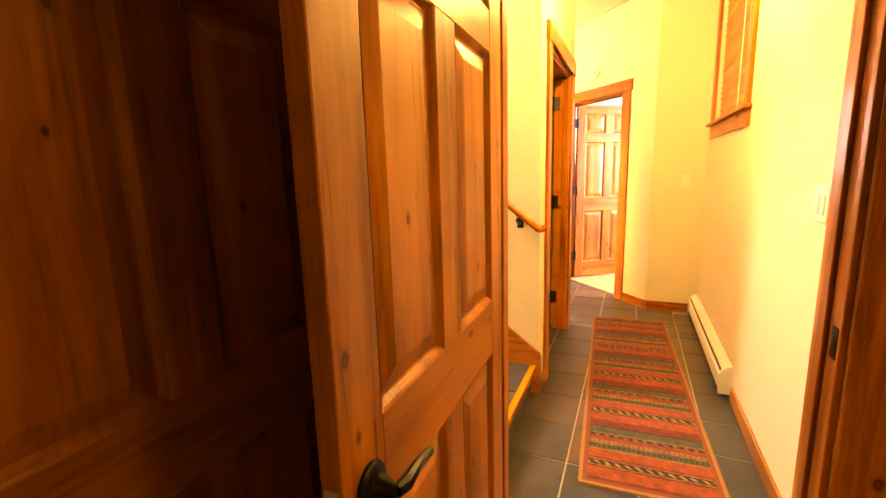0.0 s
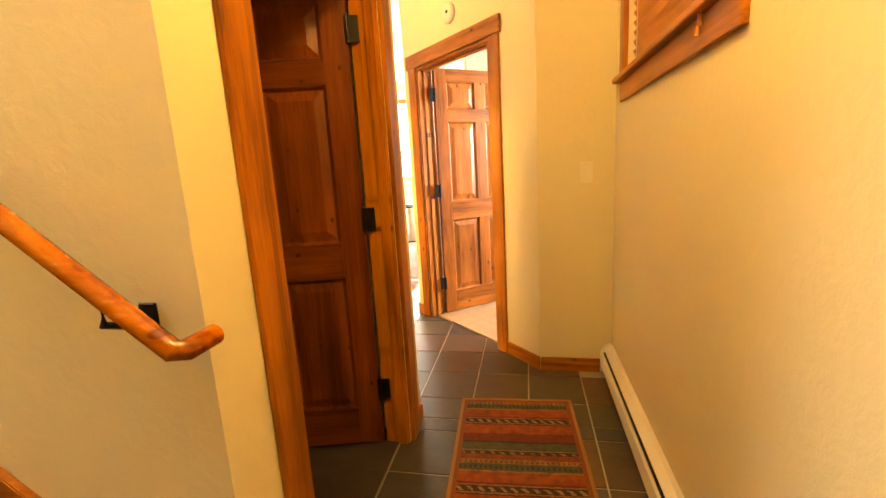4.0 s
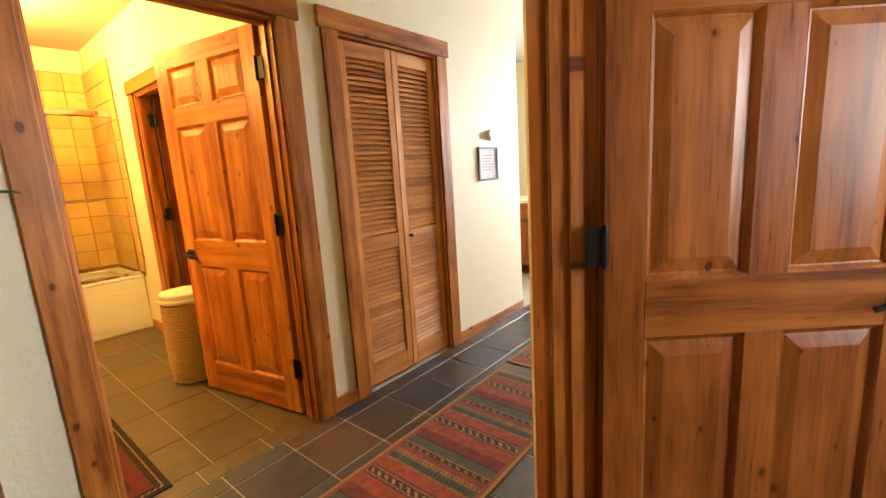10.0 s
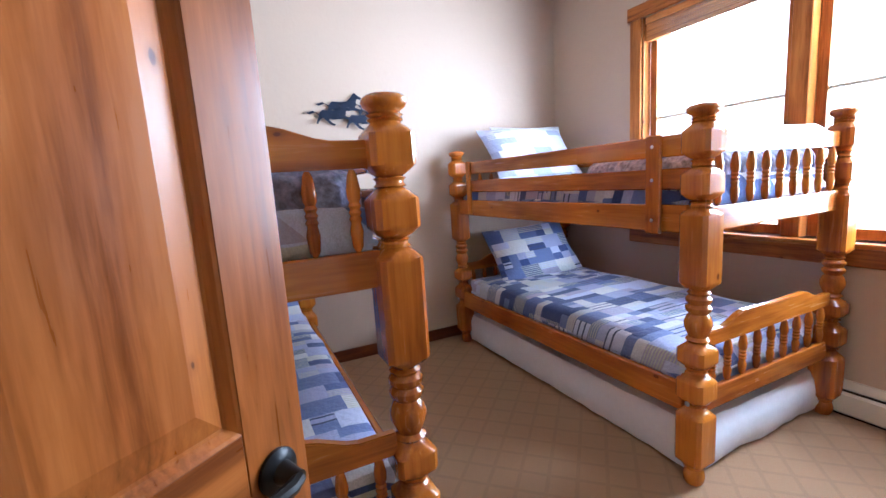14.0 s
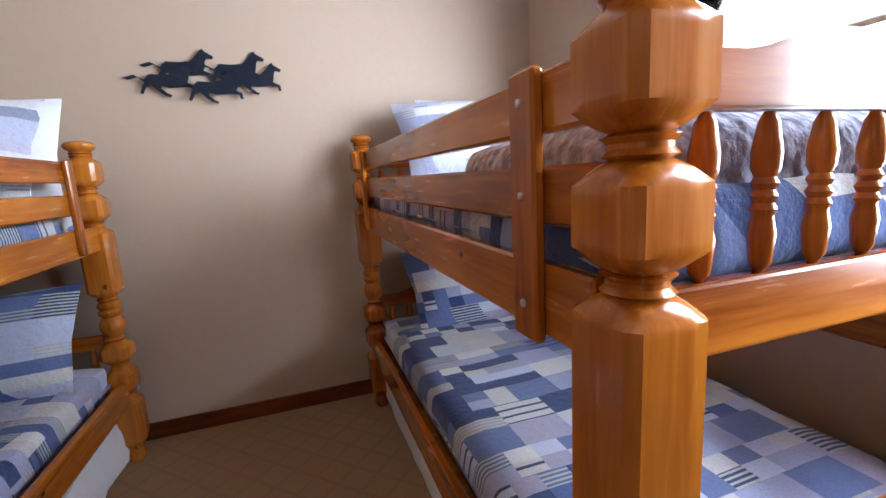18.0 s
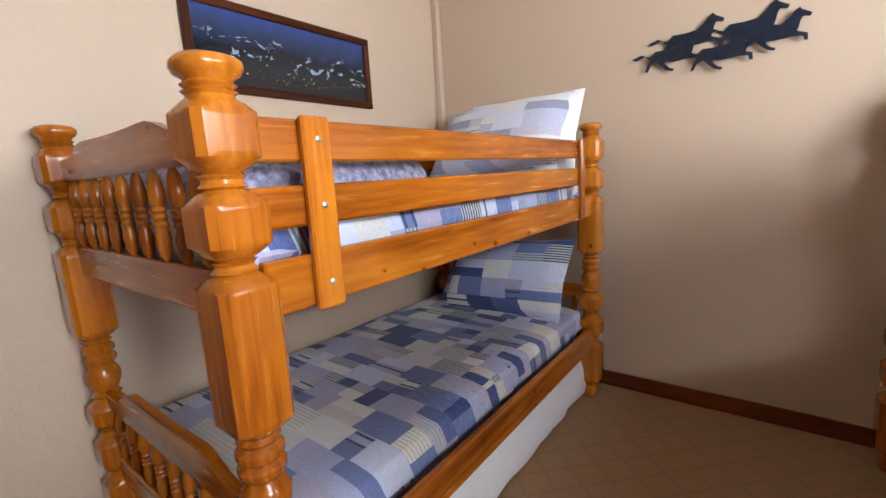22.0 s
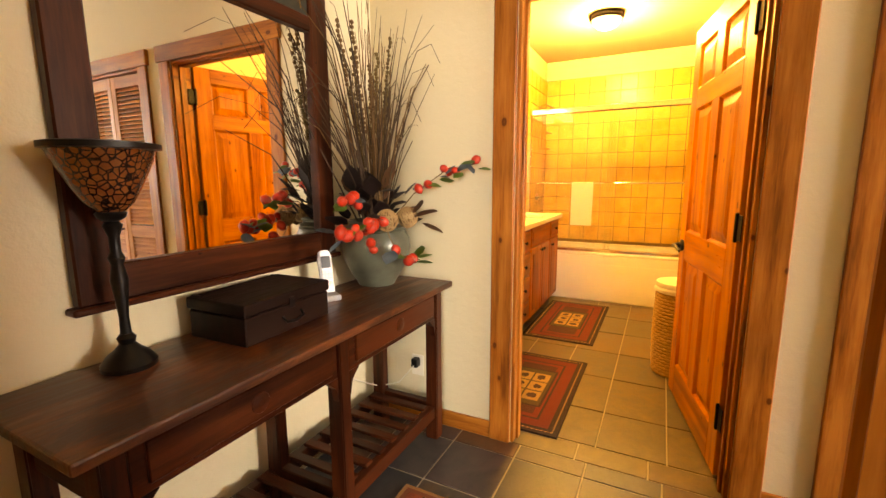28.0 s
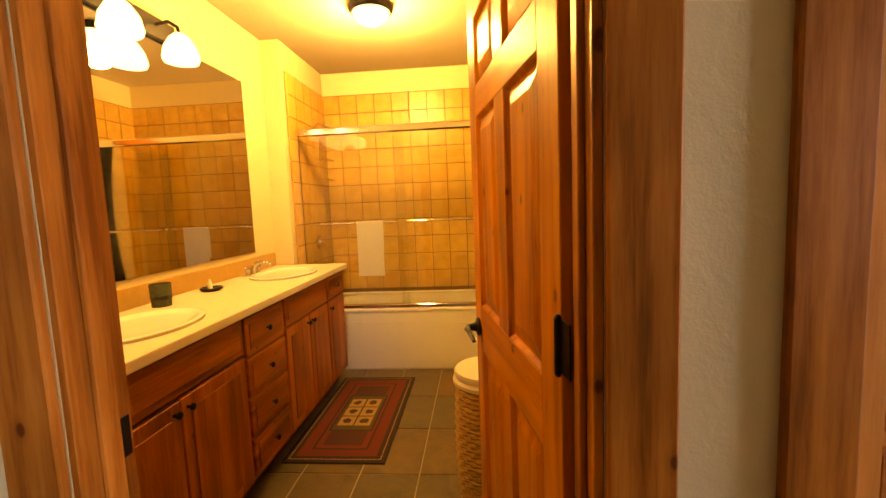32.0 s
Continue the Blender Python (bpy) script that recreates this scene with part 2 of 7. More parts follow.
def patchwork(name, seed, pale=0.0):
    """Quilt of staggered blue, lavender, cream and striped patches."""
    m, nt, p = nodes_of(name)
    base = coords(nt)
    sep = nt.nodes.new("ShaderNodeSeparateXYZ")
    nt.links.new(base, sep.inputs[0])
    u = math_(nt, "ADD", math_(nt, "ADD", sep.outputs[0], sep.outputs[2]), seed)
    v = math_(nt, "ADD", math_(nt, "ADD", sep.outputs[1], math_(nt, "MULTIPLY", sep.outputs[2], 0.35)), seed * 0.37)

    def chance(a, b, shift):
        cv = nt.nodes.new("ShaderNodeCombineXYZ")
        nt.links.new(a, cv.inputs[0])
        nt.links.new(b, cv.inputs[1])
        cv.inputs[2].default_value = shift
        wn_ = nt.nodes.new("ShaderNodeTexWhiteNoise")
        wn_.noise_dimensions = "3D"
        nt.links.new(cv.outputs[0], wn_.inputs["Vector"])
        return wn_.outputs["Value"]
    tall, wide = 0.112, 0.165
    vr = math_(nt, "DIVIDE", v, tall)
    row = math_(nt, "FLOOR", vr)
    ur = math_(nt, "DIVIDE", math_(nt, "ADD", u, math_(nt, "MULTIPLY", chance(row, row, 0.5), 0.6)), wide)
    col = math_(nt, "FLOOR", ur)
    split = math_(nt, "GREATER_THAN", chance(col, row, 1.5), 0.42)
    cross = math_(nt, "GREATER_THAN", chance(col, row, 2.5), 0.55)
    half_v = math_(nt, "FLOOR", math_(nt, "MULTIPLY", math_(nt, "FRACT", vr), 2.0))
    half_u = math_(nt, "FLOOR", math_(nt, "MULTIPLY", math_(nt, "FRACT", ur), 2.0))
    sub = math_(nt, "MULTIPLY", split, math_(nt, "ADD", half_v, math_(nt, "MULTIPLY", math_(nt, "MULTIPLY", half_u, 2.0), cross)))
    col2 = math_(nt, "ADD", col, math_(nt, "MULTIPLY", sub, 31.0))
    c = ramp(nt, [(0.0, (0.035, 0.060, 0.19)), (0.16, (0.140, 0.185, 0.39)), (0.33, (0.38, 0.40, 0.60)), (0.48, (0.40, 0.37, 0.51)), (0.58, (0.55, 0.59, 0.76)), (0.72, (0.60, 0.59, 0.60)), (0.84, (0.085, 0.125, 0.31)), (0.93, (0.70, 0.70, 0.70))], True)
    nt.links.new(chance(col2, row, 3.5), c.inputs[0])
    kind = chance(col2, row, 4.5)
    fine = math_(nt, "LESS_THAN", math_(nt, "PINGPONG", v, 0.0075), 0.0035)
    coarse = math_(nt, "LESS_THAN", math_(nt, "PINGPONG", v, 0.019), 0.0055)
    sc = mixc(nt, math_(nt, "MULTIPLY", fine, math_(nt, "GREATER_THAN", kind, 0.80)), c.outputs[0], (0.52, 0.53, 0.46))
    sc = mixc(nt, math_(nt, "MULTIPLY", coarse, math_(nt, "LESS_THAN", kind, 0.13)), sc, (0.045, 0.06, 0.14))
    if pale:
        sc = mixc(nt, pale, sc, (0.66, 0.64, 0.70))
    weave = noise_(nt, base, 240, 2)
    sh = ramp(nt, [(0.3, (0.82, 0.82, 0.82)), (0.7, (1.08, 1.08, 1.08))])
    nt.links.new(weave, sh.inputs[0])
    nt.links.new(mixc(nt, 1.0, sc, sh.outputs[0], "MULTIPLY"), p.inputs["Base Color"])
    put(p, "Roughness", 0.9)
    put(p, "Sheen Weight", 0.15)
    puff = noise_(nt, base, 42, 4)
    bump(nt, p, puff, 0.7, 0.009)
    return m


def quilted(name, colour):
    """Thick cloth stitched into small puffs."""
    m, nt, p = nodes_of(name)
    v = coords(nt)
    vo = nt.nodes.new("ShaderNodeTexVoronoi")
    vo.feature = "SMOOTH_F1"
    put(vo, "Scale", 34)
    nt.links.new(v, vo.inputs["Vector"])
    n = noise_(nt, v, 60, 3)
    tone = ramp(nt, [(0.3, tuple(c * 0.45 for c in colour)), (0.7, tuple(c * 1.5 for c in colour))])
    nt.links.new(n, tone.inputs[0])
    nt.links.new(tone.outputs[0], p.inputs["Base Color"])
    put(p, "Roughness", 0.85)
    put(p, "Sheen Weight", 0.3)
    bump(nt, p, math_(nt, "SUBTRACT", math_(nt, "MULTIPLY", n, 0.3), vo.outputs["Distance"]), 1.0, 0.02)
    return m


def runner_rug(name, length, half, long_axis=1):
    """Striped wool runner in rust, sage, gold and brown with rows of small figures and a tan border."""
    m, nt, p = nodes_of(name)
    v = coords(nt)
    wob = nt.nodes.new("ShaderNodeSeparateXYZ")
    nt.links.new(v, wob.inputs[0])
    x, y = (wob.outputs[0], wob.outputs[1]) if long_axis else (wob.outputs[1], wob.outputs[0])
    n = noise_(nt, v, 70, 3)
    yy = math_(nt, "ADD", y, math_(nt, "MULTIPLY", math_(nt, "SUBTRACT", n, 0.5), 0.016))
    f = math_(nt, "FRACT", math_(nt, "DIVIDE", math_(nt, "ADD", yy, 10.0), 0.47))
    rust, sage, gold, brown, wine, brick = (0.225, 0.042, 0.014), (0.052, 0.056, 0.034), (0.21, 0.100, 0.032), (0.034, 0.015, 0.009), (0.120, 0.018, 0.010), (0.165, 0.034, 0.014)
    c = ramp(nt, [(0.0, rust), (0.15, brown), (0.165, gold), (0.18, brown), (0.26, gold), (0.275, wine), (0.30, rust), (0.43, gold), (0.45, sage), (0.54, gold), (0.60, brick), (0.67, brown), (0.72, gold), (0.735, sage), (0.85, brown), (0.87, wine)], True)
    nt.links.new(f, c.inputs[0])

    def between(lo, hi):
        return math_(nt, "MULTIPLY", math_(nt, "GREATER_THAN", f, lo), math_(nt, "LESS_THAN", f, hi))
    figure = math_(nt, "GREATER_THAN", math_(nt, "ADD", math_(nt, "PINGPONG", math_(nt, "ADD", x, math_(nt, "MULTIPLY", yy, 0.8)), 0.022), math_(nt, "MULTIPLY", math_(nt, "SUBTRACT", n, 0.5), 0.02)), 0.013)
    dots = math_(nt, "GREATER_THAN", math_(nt, "PINGPONG", x, 0.011), 0.0065)
    out = mixc(nt, math_(nt, "MULTIPLY", math_(nt, "MULTIPLY", figure, between(0.195, 0.245)), 0.85), c.outputs[0], (0.25, 0.165, 0.075))
    out = mixc(nt, math_(nt, "MULTIPLY", math_(nt, "MULTIPLY", dots, between(0.475, 0.515)), 0.8), out, (0.020, 0.013, 0.010))
    out = mixc(nt, math_(nt, "MULTIPLY", math_(nt, "MULTIPLY", dots, between(0.555, 0.585)), 0.75), out, (0.060, 0.024, 0.012))
    out = mixc(nt, math_(nt, "MULTIPLY", math_(nt, "MULTIPLY", figure, between(0.68, 0.71)), 0.7), out, (0.22, 0.13, 0.055))
    worn = ramp(nt, [(0.35, (0.70, 0.70, 0.70)), (0.65, (1.25, 1.22, 1.15))])
    nt.links.new(noise_(nt, v, 24, 5, 0.65), worn.inputs[0])
    out = mixc(nt, 1.0, out, worn.outputs[0], "MULTIPLY")
    edge = math_(nt, "GREATER_THAN", math_(nt, "ABSOLUTE", x), half - 0.035)
    ends = math_(nt, "GREATER_THAN", math_(nt, "ABSOLUTE", y), length / 2 - 0.035)
    edge2 = math_(nt, "GREATER_THAN", math_(nt, "ABSOLUTE", x), half - 0.016)
    ends2 = math_(nt, "GREATER_THAN", math_(nt, "ABSOLUTE", y), length / 2 - 0.016)
    out = mixc(nt, math_(nt, "MAXIMUM", edge, ends), out, (0.17, 0.045, 0.016))
    out = mixc(nt, math_(nt, "MAXIMUM", edge2, ends2), out, (0.27, 0.13, 0.045))
    fuzz = noise_(nt, v, 420, 2)
    sh = ramp(nt, [(0.3, (0.72, 0.72, 0.72)), (0.7, (1.2, 1.2, 1.2))])
    nt.links.new(fuzz, sh.inputs[0])
    nt.links.new(mixc(nt, 1.0, out, sh.outputs[0], "MULTIPLY"), p.inputs["Base Color"])
    put(p, "Roughness", 0.95)
    bump(nt, p, fuzz, 0.6, 0.004)
    return m


def bath_rug(name, length, half):
    """Dark red bordered rug with a stitched edge and six cream blocks, each with a dark figure."""
    m, nt, p = nodes_of(name)
    v = coords(nt)
    s = nt.nodes.new("ShaderNodeSeparateXYZ")
    nt.links.new(v, s.inputs[0])
    dx = math_(nt, "SUBTRACT", length / 2, math_(nt, "ABSOLUTE", s.outputs[0]))
    dy = math_(nt, "SUBTRACT", half, math_(nt, "ABSOLUTE", s.outputs[1]))
    d = math_(nt, "MINIMUM", dx, dy)
    c = ramp(nt, [(0.0, (0.012, 0.006, 0.005)), (0.10, (0.10, 0.045, 0.018)), (0.125, (0.014, 0.006, 0.005)), (0.22, (0.105, 0.009, 0.006)), (0.48, (0.016, 0.007, 0.006)), (0.53, (0.12, 0.011, 0.007)), (0.66, (0.045, 0.010, 0.008))], True)
    nt.links.new(math_(nt, "MULTIPLY", d, 4.0), c.inputs[0])
    along, across = math_(nt, "ABSOLUTE", s.outputs[0]), math_(nt, "ABSOLUTE", s.outputs[1])

    def inside(hx, hy):
        return math_(nt, "MULTIPLY", math_(nt, "LESS_THAN", along, hx), math_(nt, "LESS_THAN", across, hy))
    run = math_(nt, "ADD", s.outputs[0], s.outputs[1])
    stitch = math_(nt, "MULTIPLY", math_(nt, "GREATER_THAN", math_(nt, "PINGPONG", run, 0.012), 0.006), math_(nt, "LESS_THAN", math_(nt, "ABSOLUTE", math_(nt, "SUBTRACT", d, 0.028)), 0.004))
    out = mixc(nt, stitch, c.outputs[0], (0.30, 0.20, 0.09))
    out = mixc(nt, inside(0.245, 0.135), out, (0.014, 0.007, 0.006))
    out = mixc(nt, inside(0.232, 0.122), out, (0.052, 0.040, 0.016))
    u = math_(nt, "SUBTRACT", math_(nt, "FRACT", math_(nt, "DIVIDE", math_(nt, "ADD", s.outputs[0], 0.1875), 0.125)), 0.5)
    w = math_(nt, "SUBTRACT", math_(nt, "FRACT", math_(nt, "DIVIDE", math_(nt, "ADD", s.outputs[1], 0.108), 0.108)), 0.5)
    block = math_(nt, "MULTIPLY", inside(0.1875, 0.108), math_(nt, "LESS_THAN", math_(nt, "MAXIMUM", math_(nt, "ABSOLUTE", u), math_(nt, "ABSOLUTE", w)), 0.45))
    reach = math_(nt, "ADD", math_(nt, "ADD", math_(nt, "MULTIPLY", u, u), math_(nt, "MULTIPLY", w, w)), math_(nt, "MULTIPLY", math_(nt, "SUBTRACT", noise_(nt, v, 38, 3), 0.5), 0.22))
    out = mixc(nt, block, out, mixc(nt, math_(nt, "LESS_THAN", reach, 0.06), (0.33, 0.215, 0.085), (0.040, 0.020, 0.014)))
    fuzz = noise_(nt, v, 420, 2)
    sh = ramp(nt, [(0.3, (0.7, 0.7, 0.7)), (0.7, (1.2, 1.2, 1.2))])
    nt.links.new(fuzz, sh.inputs[0])
    nt.links.new(mixc(nt, 1.0, out, sh.outputs[0], "MULTIPLY"), p.inputs["Base Color"])
    put(p, "Roughness", 0.95)
    bump(nt, p, fuzz, 0.6, 0.004)
    return m


def glass(name, tint=(0.95, 0.96, 0.93), rough=0.02):
    m, nt, p = nodes_of(name)
    nt.nodes.remove(p)
    tr, gl = nt.nodes.new("ShaderNodeBsdfTransparent"), nt.nodes.new("ShaderNodeBsdfGlossy")
    tr.inputs[0].default_value = (*tint, 1)
    gl.inputs["Roughness"].default_value = rough
    fr = nt.nodes.new("ShaderNodeFresnel")
    mx = nt.nodes.new("ShaderNodeMixShader")
    nt.links.new(fr.outputs[0], mx.inputs[0])
    nt.links.new(tr.outputs[0], mx.inputs[1])
    nt.links.new(gl.outputs[0], mx.inputs[2])
    nt.links.new(mx.outputs[0], nt.nodes["Material Output"].inputs[0])
    return m


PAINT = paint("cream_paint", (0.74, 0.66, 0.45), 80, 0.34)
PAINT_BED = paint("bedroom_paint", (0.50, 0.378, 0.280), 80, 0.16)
PAINT_BATH = paint("bath_paint", (0.80, 0.69, 0.46), 80, 0.16)
CEIL = paint("ceiling_paint", (0.60, 0.55, 0.46), 60, 0.3)
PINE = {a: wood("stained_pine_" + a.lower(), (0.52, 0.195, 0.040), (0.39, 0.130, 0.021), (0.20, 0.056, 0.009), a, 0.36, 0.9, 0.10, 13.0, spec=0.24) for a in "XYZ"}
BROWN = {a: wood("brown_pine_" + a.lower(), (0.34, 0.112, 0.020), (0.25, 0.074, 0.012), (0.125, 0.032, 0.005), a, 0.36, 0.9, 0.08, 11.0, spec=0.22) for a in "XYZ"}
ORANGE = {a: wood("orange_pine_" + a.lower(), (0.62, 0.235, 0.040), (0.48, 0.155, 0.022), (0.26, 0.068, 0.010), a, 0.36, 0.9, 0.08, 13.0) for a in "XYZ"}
TRIM = {a: wood("pine_trim_" + a.lower(), (0.50, 0.185, 0.035), (0.37, 0.120, 0.018), (0.18, 0.048, 0.007), a, 0.40, 1.35, 0.06, 13.0) for a in "XYZ"}
BUNK = {a: wood("honey_pine_" + a.lower(), (0.54, 0.180, 0.014), (0.39, 0.108, 0.008), (0.20, 0.043, 0.004), a, 0.24, 0.8, 0.40, 7.0) for a in "XYZ"}
DARK = {a: wood("dark_wood_" + a.lower(), (0.085, 0.021, 0.007), (0.044, 0.0105, 0.004), (0.014, 0.004, 0.002), a, 0.38, 0.3, 0.03, 12.0, spec=0.16) for a in "XYZ"}
BOXW = wood("black_brown_wood", (0.022, 0.010, 0.007), (0.013, 0.006, 0.0045), (0.006, 0.003, 0.0025), "X", 0.5, 0.3, 0.0, 12.0, spec=0.12)
# Reddish pine darkened to carry closet and side-door shade; also used on bedroom baseboards.
CLOS = {a: wood("shaded_door_baseboard_pine_" + a.lower(), (0.19, 0.048, 0.010), (0.125, 0.028, 0.006), (0.06, 0.013, 0.003), a, 0.40, 0.6, 0.05) for a in "XYZ"}
LOUV = {a: wood("louver_pine_" + a.lower(), (0.70, 0.320, 0.090), (0.56, 0.225, 0.055), (0.36, 0.125, 0.028), a, 0.44, 0.5, 0.04) for a in "XYZ"}
VANI = {a: wood("vanity_wood_" + a.lower(), (0.42, 0.130, 0.024), (0.27, 0.074, 0.012), (0.13, 0.030, 0.006), a, 0.40, 0.6, 0.06) for a in "XYZ"}
SLATE = slate()


def worn_top():
    """Dark stained planks rubbed through to warm brown in patches."""
    m, nt, p = nodes_of("worn_dark_planks")
    v = coords(nt, (0.35, 1, 1))
    patch = ramp(nt, [(0.46, (0, 0, 0)), (0.66, (1, 1, 1))])
    nt.links.new(noise_(nt, v, 9, 6, 0.7, 0.6), patch.inputs[0])
    grain = noise_(nt, coords(nt, (0.06, 1, 1)), 90, 3, 0.6)
    tone = ramp(nt, [(0.35, (0.018, 0.005, 0.0025)), (0.65, (0.062, 0.017, 0.006))])
    nt.links.new(grain, tone.inputs[0])
    nt.links.new(mixc(nt, math_(nt, "MULTIPLY", patch.outputs[0], 0.75), tone.outputs[0], (0.21, 0.068, 0.019)), p.inputs["Base Color"])
    rr = ramp(nt, [(0.3, (0.28,) * 3), (0.7, (0.5,) * 3)])
    nt.links.new(grain, rr.inputs[0])
    nt.links.new(rr.outputs[0], p.inputs["Roughness"])
    bump(nt, p, grain, 0.25, 0.0015)
    return m


WORN = worn_top()
OLIVE = slate("olive_slate", (1.9, 1.65, 1.1), 0.68)
GROUT = plain("grout", (0.36, 0.32, 0.25), 0.9, scale=120)
CARPET = carpet()
IRON = plain("black_iron", (0.014, 0.013, 0.013), 0.38, 0.7, 0.3, 60)
CHROME = plain("chrome", (0.85, 0.85, 0.86), 0.10, 1.0, 0.02, 10, 0)
STEEL = plain("zinc_bolt", (0.62, 0.62, 0.62), 0.3, 1.0, 0.1, 60)
WHITE_METAL = plain("enamelled_steel", (0.78, 0.75, 0.66), 0.4, 0.0, 0.04, 20, 0.03)
PLASTIC = plain("ivory_plastic", (0.76, 0.72, 0.60), 0.35, 0.0, 0.03, 20, 0)
PORCELAIN = plain("porcelain", (0.82, 0.79, 0.72), 0.12, 0.0, 0.02, 8, 0)
LINEN = plain("white_linen", (0.74, 0.74, 0.78), 0.9, 0.0, 0.06, 40, 0.5)
TOWEL = plain("terry_towel", (0.80, 0.78, 0.72), 0.95, 0.0, 0.08, 220, 0.8)
MIRROR = plain("mirror_glass", (0.93, 0.93, 0.92), 0.012, 1.0, 0.0, 3, 0)
GLASS = glass("clear_glass")

# ---- mesh helpers ----


def box(x0, x1, y0, y1, z0, z1, bev=0.003):
    bm = bmesh.new()
    bmesh.ops.create_cube(bm, size=1.0, matrix=Matrix.Translation(((x0 + x1) / 2, (y0 + y1) / 2, (z0 + z1) / 2)) @ Matrix.Diagonal((x1 - x0, y1 - y0, z1 - z0, 1)))
    if bev:
        bmesh.ops.bevel(bm, geom=bm.edges[:], offset=min(bev, 0.45 * min(x1 - x0, y1 - y0, z1 - z0)), segments=1 if bev < 0.006 else 2, affect="EDGES", profile=0.5)
    return bm


def ring_stack(levels, segs=16, squares=None):
    """A turned or squared upright: levels of (z, radius, squareness)."""
    bm = bmesh.new()
    rows = []
    for z, r, q in levels:
        row = []
        for k in range(segs):
            a = 2 * math.pi * (k + 0.5) / segs
            c, s = math.cos(a), math.sin(a)
            m = max(abs(c), abs(s))
            f = (1 - q) + q / m
            f = min(f, 1.0 + 0.30 * q)
            row.append(bm.verts.new((r * c * f, r * s * f, z)))
        rows.append(row)
    for a, b in zip(rows, rows[1:]):
        for k in range(segs):
            bm.faces.new((a[k], a[(k + 1) % segs], b[(k + 1) % segs], b[k]))
    bm.faces.new(rows[-1])
    bm.faces.new(rows[0][::-1])
    return bm


def turn(profile, segs=20):
    return ring_stack([(z, max(r, 0.0005), 0.0) for z, r in profile], segs)


def tube(points, radius, segs=8, tips=None):
    """A round rod along points; tips: radius at each point."""
    bm = bmesh.new()
    pts = [Vector(p) for p in points]
    rows = []
    up = Vector((0, 0, 1))
    for i, p in enumerate(pts):
        d = (pts[min(i + 1, len(pts) - 1)] - pts[max(i - 1, 0)]).normalized()
        side = d.cross(up)
        side = side.normalized() if side.length > 0.05 else Vector((1, 0, 0))
        over = side.cross(d)
        r = tips[i] if tips else radius
        rows.append([bm.verts.new(p + (side * math.cos(2 * math.pi * k / segs) + over * math.sin(2 * math.pi * k / segs)) * r) for k in range(segs)])
    for a, b in zip(rows, rows[1:]):
        for k in range(segs):
            bm.faces.new((a[k], a[(k + 1) % segs], b[(k + 1) % segs], b[k]))
    bm.faces.new(rows[-1])
    bm.faces.new(rows[0][::-1])
    bmesh.ops.recalc_face_normals(bm, faces=bm.faces)
    return bm


def slab(outline, axis, lo, hi, bev=0.0):
    """A flat outline of two coordinates, extruded along axis from lo to hi."""
    bm = bmesh.new()

    def at(p, h):
        v = list(p)
        v.insert("XYZ".index(axis), h)
        return v
    a = [bm.verts.new(at(p, lo)) for p in outline]
    b = [bm.verts.new(at(p, hi)) for p in outline]
    n = len(a)
    for k in range(n):
        bm.faces.new((a[k], a[(k + 1) % n], b[(k + 1) % n], b[k]))
    bm.faces.new(a)
    bm.faces.new(b[::-1])
    bmesh.ops.recalc_face_normals(bm, faces=bm.faces)
    if bev:
        bmesh.ops.bevel(bm, geom=[e for e in bm.edges if e.calc_face_angle(0) > 0.6], offset=bev, segments=2, affect="EDGES")
    return bm


def moved(bm, m):
    bm.transform(m)
    return bm


def join(*bms):
    out = bmesh.new()
    for b in bms:
        me = bpy.data.meshes.new("tmp")
        b.to_mesh(me)
        b.free()
        out.from_mesh(me)
        bpy.data.meshes.remove(me)
    return out


def link(name, bm, mat, smooth=False):
    me = bpy.data.meshes.new(name)
    if smooth:
        for f in bm.faces:
            f.smooth = True
    bm.to_mesh(me)
    bm.free()
    if mat:
        me.materials.append(mat)
    if smooth:
        me.set_sharp_from_angle(angle=radians(40))
    return new(name, me)


def part(name, bm, mat, parent, label="", smooth=False):
    ob = link(name, bm, mat, smooth)
    ob.parent = parent
    if label:
        tagged(ob, label)
    return ob


def share(name, mesh, parent, m):
    ob = new(name, mesh)
    ob.parent = parent
    ob.matrix_basis = m
    return ob


def thing(name, label, category, m=None, group="", kind=""):
    ob = new(name)
    ob.empty_display_size = 0.1
    if m is not None:
        ob.matrix_basis = m
    return tagged(ob, label, category, group, kind)


def structure(name, bm, mat, label, category, smooth=False):
    return tagged(link(name, bm, mat, smooth), label, category, "", "structure")


